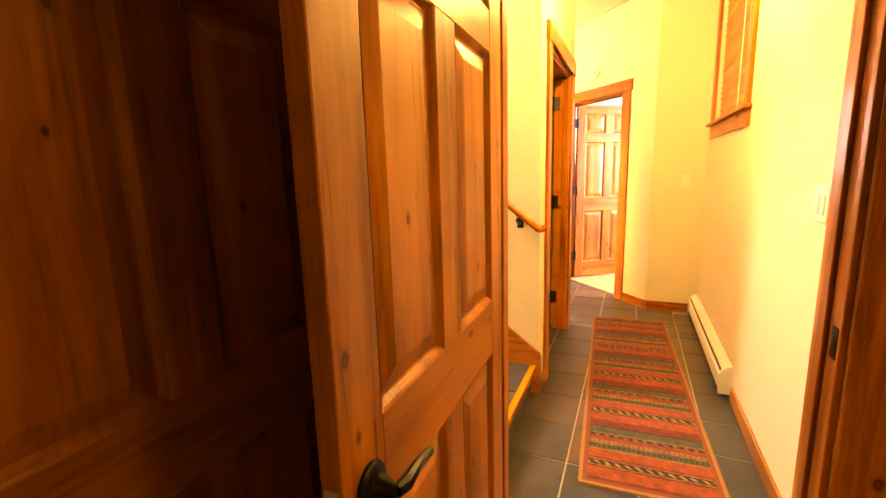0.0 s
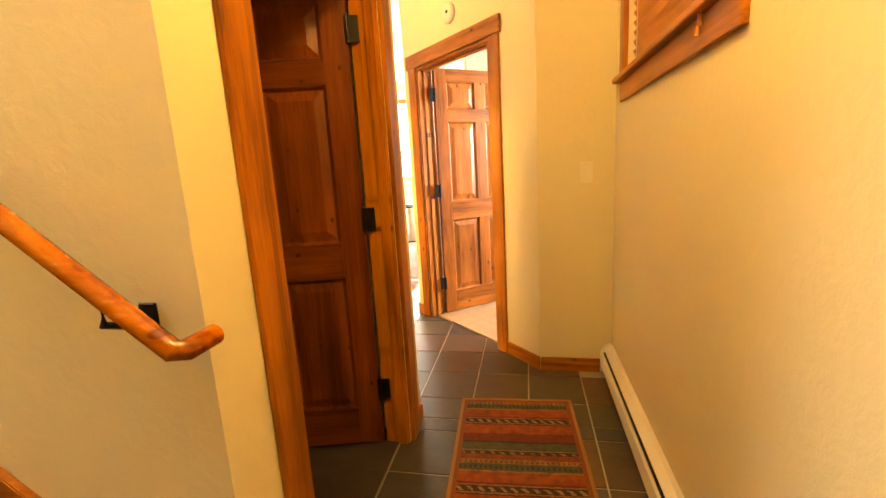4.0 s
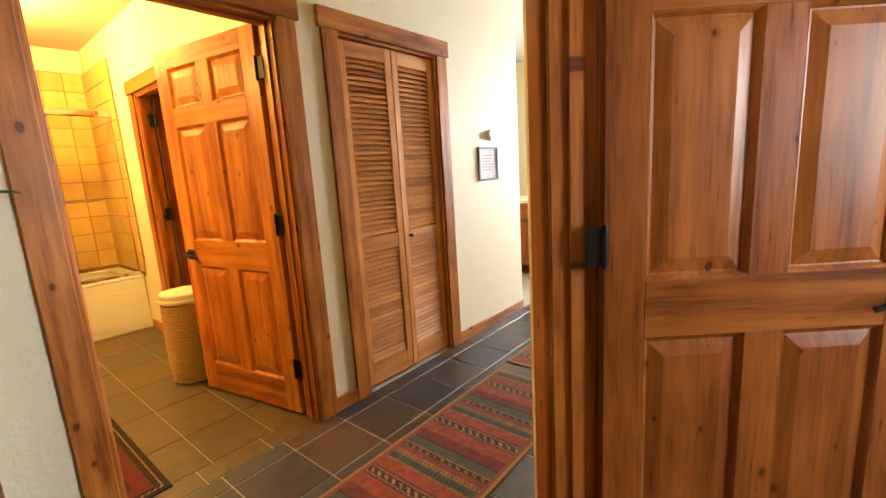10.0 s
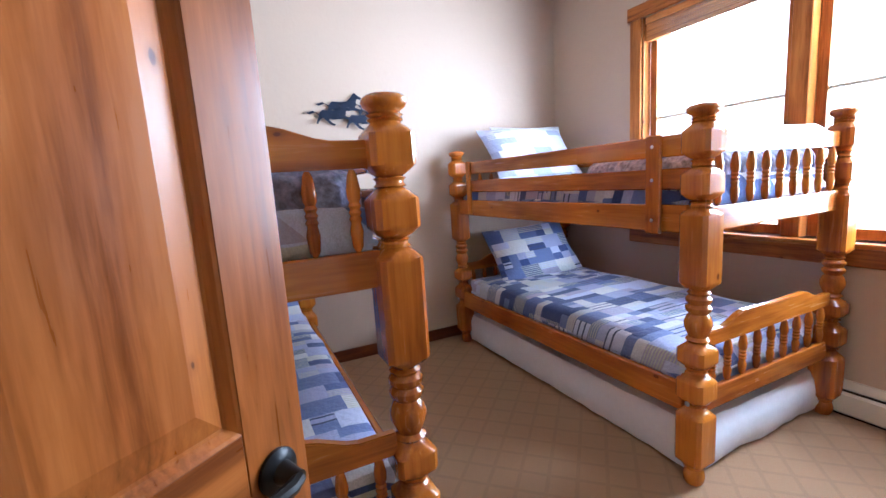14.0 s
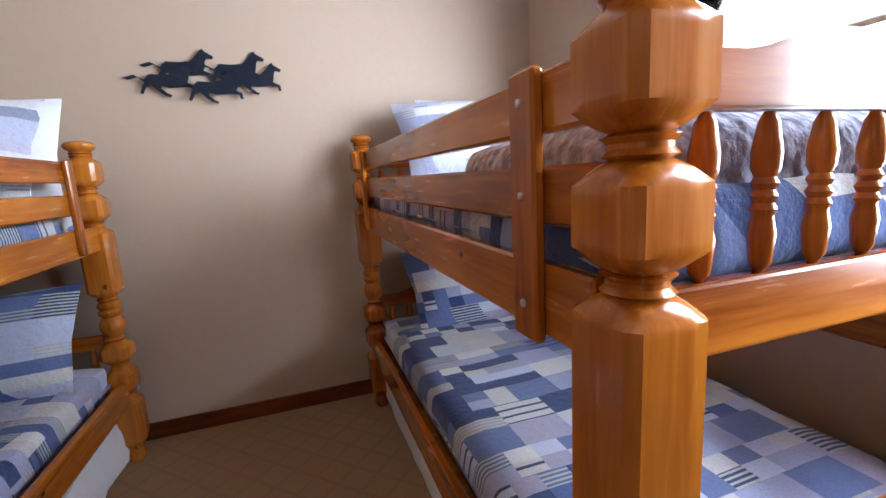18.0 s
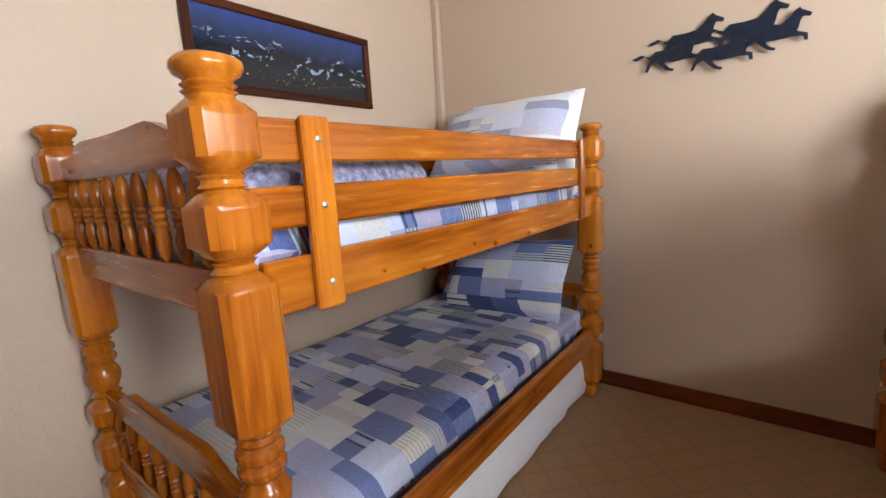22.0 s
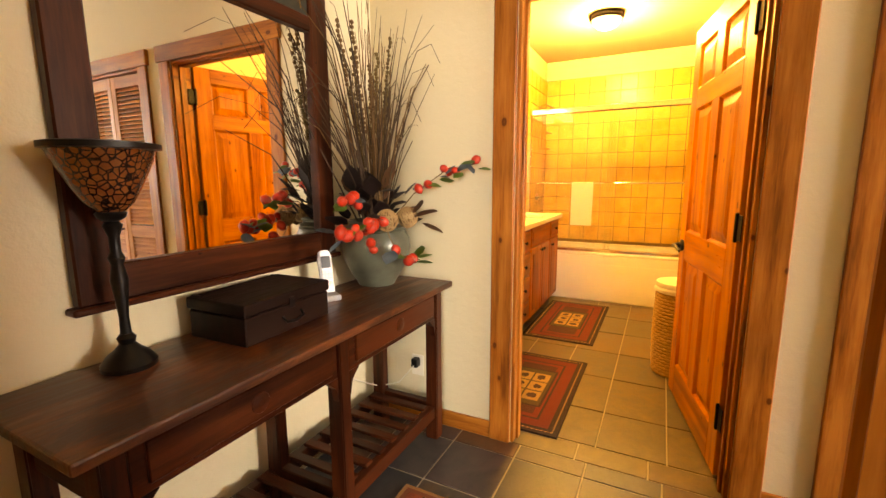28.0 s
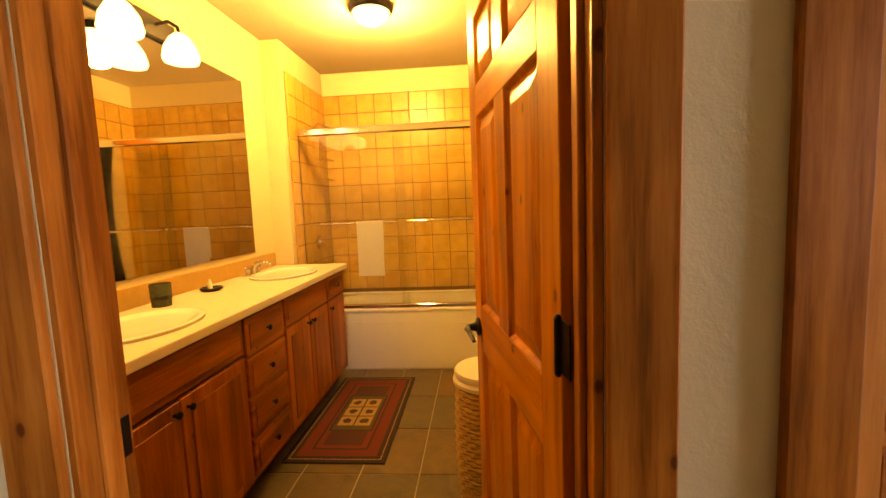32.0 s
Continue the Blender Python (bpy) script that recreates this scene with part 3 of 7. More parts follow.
def holed(axis, a0, a1, t0, t1, h, holes):
    """One wall slab along axis from a0 to a1, t0 to t1 thick, h high, with openings (from, to, bottom, top)."""
    cuts = sorted({a0, a1} | {round(v, 5) for o in holes for v in o[:2]})
    tops = sorted({0.0, h} | {round(v, 5) for o in holes for v in o[2:]})
    bm = bmesh.new()
    grid = {}

    def at(i, j, t):
        if (i, j, t) not in grid:
            co = (cuts[i], (t0, t1)[t], tops[j])
            grid[i, j, t] = bm.verts.new(co if axis == "X" else (co[1], co[0], co[2]))
        return grid[i, j, t]

    def solid(i, j):
        if not (0 <= i < len(cuts) - 1 and 0 <= j < len(tops) - 1):
            return False
        ca, cz = (cuts[i] + cuts[i + 1]) / 2, (tops[j] + tops[j + 1]) / 2
        return not any(o[0] < ca < o[1] and o[2] < cz < o[3] for o in holes)
    for i in range(len(cuts) - 1):
        for j in range(len(tops) - 1):
            if not solid(i, j):
                continue
            for t in (0, 1):
                bm.faces.new([at(i, j, t), at(i + 1, j, t), at(i + 1, j + 1, t), at(i, j + 1, t)])
            for di, dj, c0, c1 in ((-1, 0, (i, j), (i, j + 1)), (1, 0, (i + 1, j), (i + 1, j + 1)), (0, -1, (i, j), (i + 1, j)), (0, 1, (i, j + 1), (i + 1, j + 1))):
                if not solid(i + di, j + dj):
                    bm.faces.new([at(*c0, 0), at(*c1, 0), at(*c1, 1), at(*c0, 1)])
    bmesh.ops.recalc_face_normals(bm, faces=bm.faces)
    return bm


def wall(name, bm, mat, label="cream painted plaster wall with a hand-trowelled texture"):
    return structure(name, bm, mat, label, "wall")


# ---- plan in metres ----
HALL_E, HALL_W = 0.61, -0.438          # faces of the hall's long walls
ENTRY_S, ENTRY_N = 1.19, 1.35          # entry wall
STAIR_N = 2.41                         # wall beside the stairs
MIRROR_Y = 3.755                        # wall with the mirror
SWITCH_Y = 4.34                        # wall at the hall's end
DIAG, DIAG_T = 4.56, 0.17              # slanted wall: x + y on its hall face; its thickness in x + y
CORR_E, BED_W = -0.84, -0.72           # wall between corridor and bedroom
BATH_X = -2.13                         # corridor face of the bathroom wall
BED_E, BED_N, BED_S = 2.69, 8.31, 4.46
HALL_H, BED_H, BATH_H = 2.85, 2.84, 2.63


def diag(s, t):
    """A point on the slanted wall: s along it, t metres behind its hall face."""
    c = DIAG + t * math.sqrt(2)
    return ((c - s * math.sqrt(2)) / 2, (c + s * math.sqrt(2)) / 2)


def diag_box(s0, s1, t0, t1, z0, z1, bev=0.0):
    bm = slab([diag(s0, t0), diag(s1, t0), diag(s1, t1), diag(s0, t1)], "Z", z0, z1)
    if bev:
        bmesh.ops.bevel(bm, geom=bm.edges[:], offset=bev, segments=1, affect="EDGES")
    return bm


S0, S1 = 3.345, 4.22                   # bedroom door opening along the slanted wall

# hall
wall("wall_hall_east", holed("Y", ENTRY_N, 4.46, HALL_E, HALL_E + 0.12, HALL_H, [(2.99, 4.07, 1.66, 2.62)]), PAINT)
wall("wall_hall_end", slab([(0.19, SWITCH_Y), (HALL_E, SWITCH_Y), (HALL_E, BED_S), (0.24, BED_S)], "Z", 0, HALL_H), PAINT)
wall("wall_slanted", join(slab([(0.19, SWITCH_Y), (0.24, BED_S), diag(S0, 0.12), diag(S0, 0)], "Z", 0, HALL_H),
     slab([diag(S1, 0), diag(S1, 0.12), (BED_W, DIAG + DIAG_T - BED_W), (CORR_E, DIAG - CORR_E)], "Z", 0, HALL_H),
     diag_box(S0, S1, 0, 0.12, 2.06, HALL_H)), PAINT)
wall("wall_corridor_east", slab([(CORR_E, DIAG - CORR_E), (BED_W, DIAG + DIAG_T - BED_W), (BED_W, 8.9), (CORR_E, 8.9)], "Z", 0, HALL_H), PAINT)
CL0, CL1 = 2.655, 3.555                  # closet door opening
wall("wall_closet", holed("Y", STAIR_N, MIRROR_Y, HALL_W - 0.115, HALL_W, HALL_H, [(CL0, CL1, 0.0, 2.06)]), PAINT)
wall("wall_stair", slab([(HALL_W - 0.115, 0.0), (HALL_W - 0.115, HALL_H), (-3.6, HALL_H + 2.0), (-3.6, 0.0)], "Y", STAIR_N, STAIR_N + 0.115), PAINT)
wall("wall_mirror", box(BATH_X, HALL_W - 0.115, MIRROR_Y - 0.115, MIRROR_Y, 0, HALL_H, 0), PAINT)
BD0, BD1 = 4.51, 5.405                  # bathroom door opening
LV0, LV1 = 5.755, 6.55                # louvred closet opening
W0 = BATH_X - 0.12
wall("wall_bath_east", holed("Y", 3.4, 7.62, W0, BATH_X, HALL_H, [(BD0, BD1, 0.0, 2.06), (LV0, LV1, 0.0, 2.06)]), PAINT)
wall("wall_linen_closet", join(box(-2.95, -2.85, 5.56, 7.0, 0, HALL_H, 0), box(-2.85, W0, 6.9, 7.0, 0, HALL_H, 0)), PAINT)
# entry room behind the door
E0, E1 = -0.352, 0.508
wall("wall_entry", holed("X", -3.6, 2.2, ENTRY_S, ENTRY_N, HALL_H + 2, [(E0, E1, 0.0, 2.06)]), PAINT)
wall("wall_entry_west", box(-0.78, -0.66, -1.6, ENTRY_S, 0, HALL_H, 0), PAINT)
wall("wall_entry_south", box(-0.78, 2.3, -1.72, -1.6, 0, HALL_H, 0), PAINT)
wall("wall_entry_east", box(2.2, 2.32, -1.6, ENTRY_N, 0, HALL_H, 0), PAINT)
wall("wall_stair_west", box(-3.72, -3.6, ENTRY_S, STAIR_N + 0.115, 0, HALL_H + 2, 0), PAINT)
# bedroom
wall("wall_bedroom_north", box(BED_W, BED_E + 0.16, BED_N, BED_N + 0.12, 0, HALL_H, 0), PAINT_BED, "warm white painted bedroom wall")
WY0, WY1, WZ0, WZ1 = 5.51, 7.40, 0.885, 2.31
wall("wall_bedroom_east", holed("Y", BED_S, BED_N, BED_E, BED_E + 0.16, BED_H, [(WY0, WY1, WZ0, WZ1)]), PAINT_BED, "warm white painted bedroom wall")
# Unseen south wall; its dark paint keeps bounced light off the bunks.
wall("wall_bedroom_south", box(HALL_E, BED_E + 0.16, BED_S - 0.1, BED_S, 0, BED_H, 0), paint("bounce_absorbing_paint", (0.10, 0.060, 0.035), 80, 0.16), "unseen bedroom wall, painted dark brown to soak up bounced light")
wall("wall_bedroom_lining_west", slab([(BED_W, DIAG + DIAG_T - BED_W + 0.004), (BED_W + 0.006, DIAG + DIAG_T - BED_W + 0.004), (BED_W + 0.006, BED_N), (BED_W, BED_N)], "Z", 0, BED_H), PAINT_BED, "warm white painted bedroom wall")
# bathroom
VAN_W = 3.62                           # wall behind the vanity
ALC = 3.765                            # side wall of the tub alcove
BATH_N = 5.45
TUB_X, TILE_X = -4.90, -5.66
wall("wall_bath_south", join(box(-5.0, W0, VAN_W - 0.1, VAN_W, 0, BATH_H, 0), box(TILE_X - 0.1, -4.76, VAN_W, ALC, 0, BATH_H, 0)), PAINT_BATH, "yellow lit painted bathroom wall")
TD0, TD1 = -4.32, -3.56                # doorway to the toilet room
wall("wall_bath_north", holed("X", TILE_X - 0.1, W0, BATH_N, BATH_N + 0.1, BATH_H, [(TD0, TD1, 0.0, 2.04)]), PAINT_BATH, "yellow lit painted bathroom wall")
wall("wall_bath_west", box(TILE_X - 0.12, TILE_X, VAN_W, BATH_N + 0.1, 0, BATH_H, 0), PAINT_BATH, "yellow lit painted bathroom wall")
wall("wall_toilet_room", join(box(-4.8, -2.95, 6.5, 6.6, 0, BATH_H, 0), box(-4.9, -4.8, BATH_N + 0.1, 6.6, 0, BATH_H, 0)), PAINT, "dim painted wall of the toilet room")
# kitchen at the corridor's far end
wall("wall_kitchen_west", box(-5.6, -5.48, 7.5, 12.0, 0, 3.2, 0), PAINT)
wall("wall_kitchen_south", box(-5.6, W0, 7.5, 7.62, 0, 3.2, 0), PAINT)
KW0, KW1, KZ0, KZ1 = -4.2, 0.45, 1.08, 2.75
wall("wall_kitchen_north", holed("X", -5.6, 0.8, 11.8, 11.95, 3.2, [(KW0, KW1, KZ0, KZ1)]), PAINT)
wall("wall_kitchen_east", box(0.7, 0.82, 8.9, 11.95, 0, 3.2, 0), PAINT)
wall("wall_kitchen_return", box(CORR_E, 0.8, 8.8, 8.9, 0, 3.2, 0), PAINT)

# ceilings
for nm, pts, z in (("ceiling_hall", [(HALL_W - 0.6, ENTRY_S), (0.75, ENTRY_S), (0.75, 4.5), (-0.7, 5.5), (BED_W, 7.6), (W0 - 0.6, 7.6), (W0 - 0.6, 3.55), (HALL_W - 0.6, 3.55)], HALL_H),
                   ("ceiling_entry", [(-0.8, -1.75), (2.35, -1.75), (2.35, ENTRY_N), (-0.8, ENTRY_N)], HALL_H + 0.003),
                   ("ceiling_bedroom", [(-0.84, 5.3), (0.15, 4.36), (2.86, 4.36), (2.86, 8.46), (-0.84, 8.46)], BED_H),
                   ("ceiling_bathroom", [(-5.8, 3.5), (W0, 3.5), (W0, 6.6), (-5.8, 6.6)], BATH_H),
                   ("ceiling_kitchen", [(-5.6, 7.5), (0.82, 7.5), (0.82, 11.95), (-5.6, 11.95)], 3.2),
                   ("ceiling_stair", [(-3.72, 1.2), (HALL_W - 0.6, 1.2), (HALL_W - 0.6, 2.53), (-3.72, 2.53)], HALL_H + 2)):
    structure(nm, slab(pts, "Z", z, z + 0.08), CEIL, "pale painted ceiling with a light texture", "ceiling")
structure("ceiling_closet", slab([(HALL_W - 0.115, 2.40), (HALL_W - 0.115, 2.48), (-2.1, 2.48), (-2.1, 2.40)], "Y", STAIR_N + 0.115, MIRROR_Y - 0.115), PAINT, "painted closet ceiling in shadow", "ceiling")
wall("soffit_closet", box(-1.468, -1.33, STAIR_N + 0.1, 3.085, 1.346, 2.405, 0.004), PAINT)
wall("wall_closet_back", box(-1.58, -1.468, STAIR_N + 0.1, MIRROR_Y - 0.1, 0, 2.5, 0), PAINT)


# floors
structure("floor", slab([(-6.0, -1.8), (3.0, -1.8), (3.0, 12.1), (-6.0, 12.1)], "Z", -0.12, -0.0045), GROUT, "pale grout bed under the slate floor tiles", "floor")
structure("floor_bedroom", slab([diag(S0, 0.05), diag(S1, 0.05), diag(S1, 0.12), (BED_W, DIAG + DIAG_T - BED_W), (BED_W, BED_N), (BED_E, BED_N), (BED_E, BED_S), (0.24, BED_S), diag(S0, 0.12)], "Z", -0.005, 0.012), CARPET, "beige wall-to-wall carpet with a sculpted diamond pattern", "carpet")
structure("ground", slab([(-60, -60), (60, -60), (60, 60), (-60, 60)], "Z", -3.2, -3.0), plain("snow_ground", (0.8, 0.8, 0.82), 0.9, scale=2), "bright snowy ground outside the windows", "ground")

# ---- trim ----


def casing(name, label, p0, along, out, width, height, w=0.102, t=0.02, back=0.0, mat=TRIM, head_over=0.02, legs=(True, True)):
    """A door casing: two legs and a head on one wall face. p0: foot of the opening; along, out: directions in plan."""
    th = thing(name, label, "door trim", kind="structure")
    a, o = Vector((*along, 0)), Vector((*out, 0))
    m = Matrix(((a.x, o.x, 0, p0[0]), (a.y, o.y, 0, p0[1]), (0, 0, 1, 0), (0, 0, 0, 1)))
    th.matrix_basis = m
    if legs[0]:
        part("casing_leg", box(-w, 0, back, t, 0, height, 0.004), mat["Z"], th)
    if legs[1]:
        part("casing_leg", box(width, width + w, back, t, 0, height, 0.004), mat["Z"], th)
    part("casing_head", box(-w - head_over, width + w + head_over, back, t + 0.006, height, height + w, 0.004), mat["X"], th)
    return th


def jamb(name, label, p0, along, out, width, height, depth, mat=TRIM, stop=0.04, stop_at=0.5):
    """The lining of a doorway with its stops; depth runs against out."""
    th = thing(name, label, "door frame", kind="structure")
    a, o = Vector((*along, 0)), Vector((*out, 0))
    th.matrix_basis = Matrix(((a.x, o.x, 0, p0[0]), (a.y, o.y, 0, p0[1]), (0, 0, 1, 0), (0, 0, 0, 1)))
    d = -depth
    k = 0.016
    part("jamb_side", box(0, k, d, 0, 0, height, 0.002), mat["Z"], th)
    part("jamb_side", box(width - k, width, d, 0, 0, height, 0.002), mat["Z"], th)
    part("jamb_head", box(k, width - k, d, 0, height - k, height, 0.002), mat["X"], th)
    s0 = d * stop_at
    part("door_stop", box(k, k + 0.012, s0, s0 + stop, 0, height - k, 0.002), mat["Z"], th)
    part("door_stop", box(width - k - 0.012, width - k, s0, s0 + stop, 0, height - k, 0.002), mat["Z"], th)
    part("door_stop", box(k + 0.012, width - k - 0.012, s0, s0 + stop, height - k - 0.012, height - k, 0.002), mat["X"], th)
    return th


def panel_mesh(w, h, t):
    """A raised panel seen from both faces."""
    bm = bmesh.new()
    for sgn in (-1, 1):
        rows = []
        for inset, depth in ((0, 0.0), (0.004, 0.003), (0.012, 0.0135), (0.017, 0.0145), (0.021, 0.0130), (0.052, 0.004), (0.056, 0.0030)):
            y = sgn * (t / 2 - depth)
            rows.append([bm.verts.new((x, y, z)) for x, z in ((inset, inset), (w - inset, inset), (w - inset, h - inset), (inset, h - inset))])
        for a, b in zip(rows, rows[1:]):
            for k in range(4):
                f = (a[k], a[(k + 1) % 4], b[(k + 1) % 4], b[k])
                bm.faces.new(f if sgn < 0 else f[::-1])
        bm.faces.new(rows[-1] if sgn < 0 else rows[-1][::-1])
    return bm


def six_panel_door(name, label, width, mat, m, group="", lever_both=True, hinge_side=1):
    """A pine six-panel door hung at x = 0, thickness along y, with lever handles and black hinges."""
    th = thing(name, label, "door", m, group, "structure")
    H, t = 2.035, 0.036
    st, mid = 0.108, 0.102
    z = [0.012, 0.192, 0.815, 0.972, 1.622, 1.722, 1.938, H]
    y0, y1 = -t / 2, t / 2
    part("stile", box(0, st, y0, y1, z[0], H, 0.002), mat["Z"], th)
    part("stile", box(width - st, width, y0, y1, z[0], H, 0.002), mat["Z"], th)
    for a, b in ((z[0], z[1]), (z[2], z[3]), (z[4], z[5]), (z[6], H)):
        part("rail", box(st, width - st, y0, y1, a, b, 0.0015), mat["X"], th)
    pw = (width - 2 * st - mid) / 2
    for a, b in ((z[1], z[2]), (z[3], z[4]), (z[5], z[6])):
        part("mullion", box(st + pw, st + pw + mid, y0, y1, a, b, 0.0015), mat["Z"], th)
        for x in (st, st + pw + mid):
            ob = part("panel", panel_mesh(pw, b - a, t), mat["Z"], th)
            ob.location = (x, 0, a)
    hx = width - 0.062
    for sgn in ((-1, 1) if lever_both else (hinge_side,)):
        y = sgn * t / 2
        ros = moved(turn([(0, 0.033), (0.006, 0.034), (0.011, 0.030), (0.014, 0.018), (0.04, 0.011), (0.046, 0.011)], 20), Matrix.Translation((hx, y, 0.888)) @ pose(0, 0, 0, -90 * sgn))
        h = part("rosette", ros, IRON, th, "black iron rosette", True)
        part("lever", tube([(hx, y + sgn * 0.044, 0.888), (hx - 0.02, y + sgn * 0.050, 0.888), (hx - 0.055, y + sgn * 0.05, 0.891), (hx - 0.095, y + sgn * 0.046, 0.881), (hx - 0.118, y + sgn * 0.043, 0.873)], 0.008, 8, [0.010, 0.011, 0.009, 0.0085, 0.0075]), IRON, h, "curved black lever", True)
    part("latch_plate", box(width - 0.001, width + 0.0015, -0.012, 0.012, 0.858, 0.918, 0.0005), STEEL, th, "brushed latch plate")
    for hz in (0.28, 1.07, 1.83):
        y = hinge_side * t / 2
        hg = part("hinge", join(box(0.002, 0.012, min(y, y + hinge_side * 0.003), max(y, y + hinge_side * 0.003), hz - 0.05, hz + 0.05, 0.001), box(-0.046, -0.002, min(y, y + hinge_side * 0.003), max(y, y + hinge_side * 0.003), hz - 0.05, hz + 0.05, 0.001)), IRON, th, "black hinge")
        part("hinge_pin", moved(turn([(-0.058, 0.004), (-0.052, 0.0075), (0.052, 0.0075), (0.058, 0.004)], 10), Matrix.Translation((0, y + hinge_side * 0.006, hz))), IRON, hg)
    return th


def baseboard(pts, h=0.085, t=0.014, board=None):
    """Skirting along a polyline on the floor; thickness to the left of the way along it."""
    for a, b in zip(pts, pts[1:]):
        A, B = Vector(a), Vector(b)
        d = (B - A).normalized()
        ln = (B - A).length
        ob = structure("baseboard", box(0, ln, 0, t, 0.0, h, 0.003), (board or TRIM)["X"], "stained pine baseboard along the wall", "baseboard")
        ob.matrix_basis = Matrix(((d.x, -d.y, 0, A.x), (d.y, d.x, 0, A.y), (0, 0, 1, 0), (0, 0, 0, 1)))


# skirting boards
baseboard([(HALL_E, ENTRY_N + 0.025), (HALL_E, 2.70)])
baseboard([(HALL_E - 0.07, SWITCH_Y), (0.192, SWITCH_Y), diag(S0 - 0.10, 0)])
baseboard([diag(S1 + 0.10, 0), (CORR_E, DIAG - CORR_E), (CORR_E, 8.8)])
baseboard([(HALL_W, CL0 - 0.09), (HALL_W, STAIR_N)])
baseboard([(HALL_W, MIRROR_Y), (HALL_W, CL1 + 0.09)])
baseboard([(-1.468, MIRROR_Y - 0.115), (-1.468, STAIR_N + 0.115)])
baseboard([(BATH_X + 0.02, MIRROR_Y), (HALL_W, MIRROR_Y)][::-1])
baseboard([(BATH_X, BD0 - 0.09), (BATH_X, MIRROR_Y)])
baseboard([(BATH_X, LV0 - 0.09), (BATH_X, BD1 + 0.09)])
baseboard([(BATH_X, 7.62), (BATH_X, LV1 + 0.09)])
baseboard([(BED_E, BED_N), (BED_W + 0.006, BED_N)], 0.10, board=CLOS)
baseboard([(BED_W + 0.006, BED_N), (BED_W + 0.006, 5.45)], 0.10, board=CLOS)
baseboard([(TD0 - 0.09, BATH_N), (-4.86, BATH_N)], 0.085)
baseboard([(W0 - 0.9, BATH_N), (TD1 + 0.09, BATH_N)], 0.085)

# bedroom doorway in the slanted wall
r2 = math.sqrt(0.5)
p_in = diag(S0, 0)
casing("casing_bedroom_hall", "knotty stained pine casing round the bedroom doorway", p_in, (-r2, r2), (-r2, -r2), S1 - S0, 2.045)
bdj = jamb("jamb_bedroom", "stained pine lining of the bedroom doorway", p_in, (-r2, r2), (-r2, -r2), S1 - S0, 2.045, 0.12, stop_at=0.72)
part("strike_plate", box(0.0158, 0.0178, -0.112, -0.078, 0.875, 0.955, 0.0005), IRON, bdj, "black strike plate")
casing("casing_bedroom_inside", "stained pine casing inside the bedroom", diag(S1, 0.12), (r2, -r2), (r2, r2), S1 - S0, 2.045, legs=(True, True), w=0.07)
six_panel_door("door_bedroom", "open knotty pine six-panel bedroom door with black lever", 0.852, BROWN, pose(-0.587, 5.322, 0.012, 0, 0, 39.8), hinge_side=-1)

# closet doorway in the hall
casing("casing_closet", "stained pine casing round the closet doorway", (HALL_W, CL0), (0, 1), (1, 0), CL1 - CL0, 2.045)
jamb("jamb_closet", "stained pine lining of the closet doorway", (HALL_W, CL0), (0, 1), (1, 0), CL1 - CL0, 2.045, 0.115, stop_at=0.45)
# The closet's dimness is put into this door's dark wood colour.
six_panel_door("door_closet", "reddish six-panel closet door, darkened for the closet's dimness, standing open inwards", 0.845, CLOS, pose(HALL_W - 0.122, CL1 - 0.02, 0.006, 0, 0, 193), hinge_side=1)

# entry doorway
casing("casing_entry_hall", "stained pine casing on the hall side of the entry door", (E0, ENTRY_N), (1, 0), (0, 1), E1 - E0, 2.045, w=0.094)
casing("casing_entry_outer", "stained pine casing on the outer side of the entry door", (E1, ENTRY_S), (-1, 0), (0, -1), E1 - E0, 2.045)
ej = jamb("jamb_entry", "stained pine lining of the entry doorway", (E0, ENTRY_N), (1, 0), (0, 1), E1 - E0, 2.045, 0.16, stop_at=0.62)
part("strike_plate", box(E1 - E0 - 0.0175, E1 - E0 - 0.015, -0.150, -0.118, 0.875, 0.955, 0.0005), IRON, ej, "black strike plate")
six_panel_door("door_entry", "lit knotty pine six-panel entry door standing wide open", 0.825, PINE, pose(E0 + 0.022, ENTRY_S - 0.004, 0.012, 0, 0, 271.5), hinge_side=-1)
# Shade behind the open entry door is put into side door and casing colours.
casing("casing_entry_side", "casing round the side door, coloured dark for the shade behind the entry door", (-0.66, 0.845), (0, -1), (1, 0), 0.83, 2.045, mat=CLOS)
six_panel_door("door_side", "brown six-panel side door, coloured dark for the shade behind the entry door, shut", 0.82, BROWN, pose(-0.655, 0.84, 0.012, 0, 0, -90), hinge_side=1)

# bathroom doorway
casing("casing_bath", "knotty stained pine casing round the bathroom doorway", (BATH_X, BD0), (0, 1), (1, 0), BD1 - BD0, 2.045)
bj = jamb("jamb_bath", "stained pine lining of the bathroom doorway", (BATH_X, BD0), (0, 1), (1, 0), BD1 - BD0, 2.045, 0.12, stop_at=0.68)
part("strike_plate", box(0.015, 0.0175, -0.112, -0.078, 0.875, 0.955, 0.0005), IRON, bj, "black strike plate")
casing("casing_bath_inside", "stained pine casing inside the bathroom", (W0, BD1), (0, -1), (-1, 0), BD1 - BD0, 2.045, w=0.07)
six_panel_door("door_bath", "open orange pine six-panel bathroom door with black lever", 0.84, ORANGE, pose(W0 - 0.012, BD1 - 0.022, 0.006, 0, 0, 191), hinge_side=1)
casing("casing_toilet_room", "stained pine casing round the toilet-room doorway", (TD1, BATH_N), (-1, 0), (0, -1), TD1 - TD0, 2.04)
jamb("jamb_toilet_room", "stained pine lining of the toilet-room doorway", (TD1, BATH_N), (-1, 0), (0, -1), TD1 - TD0, 2.04, 0.1)
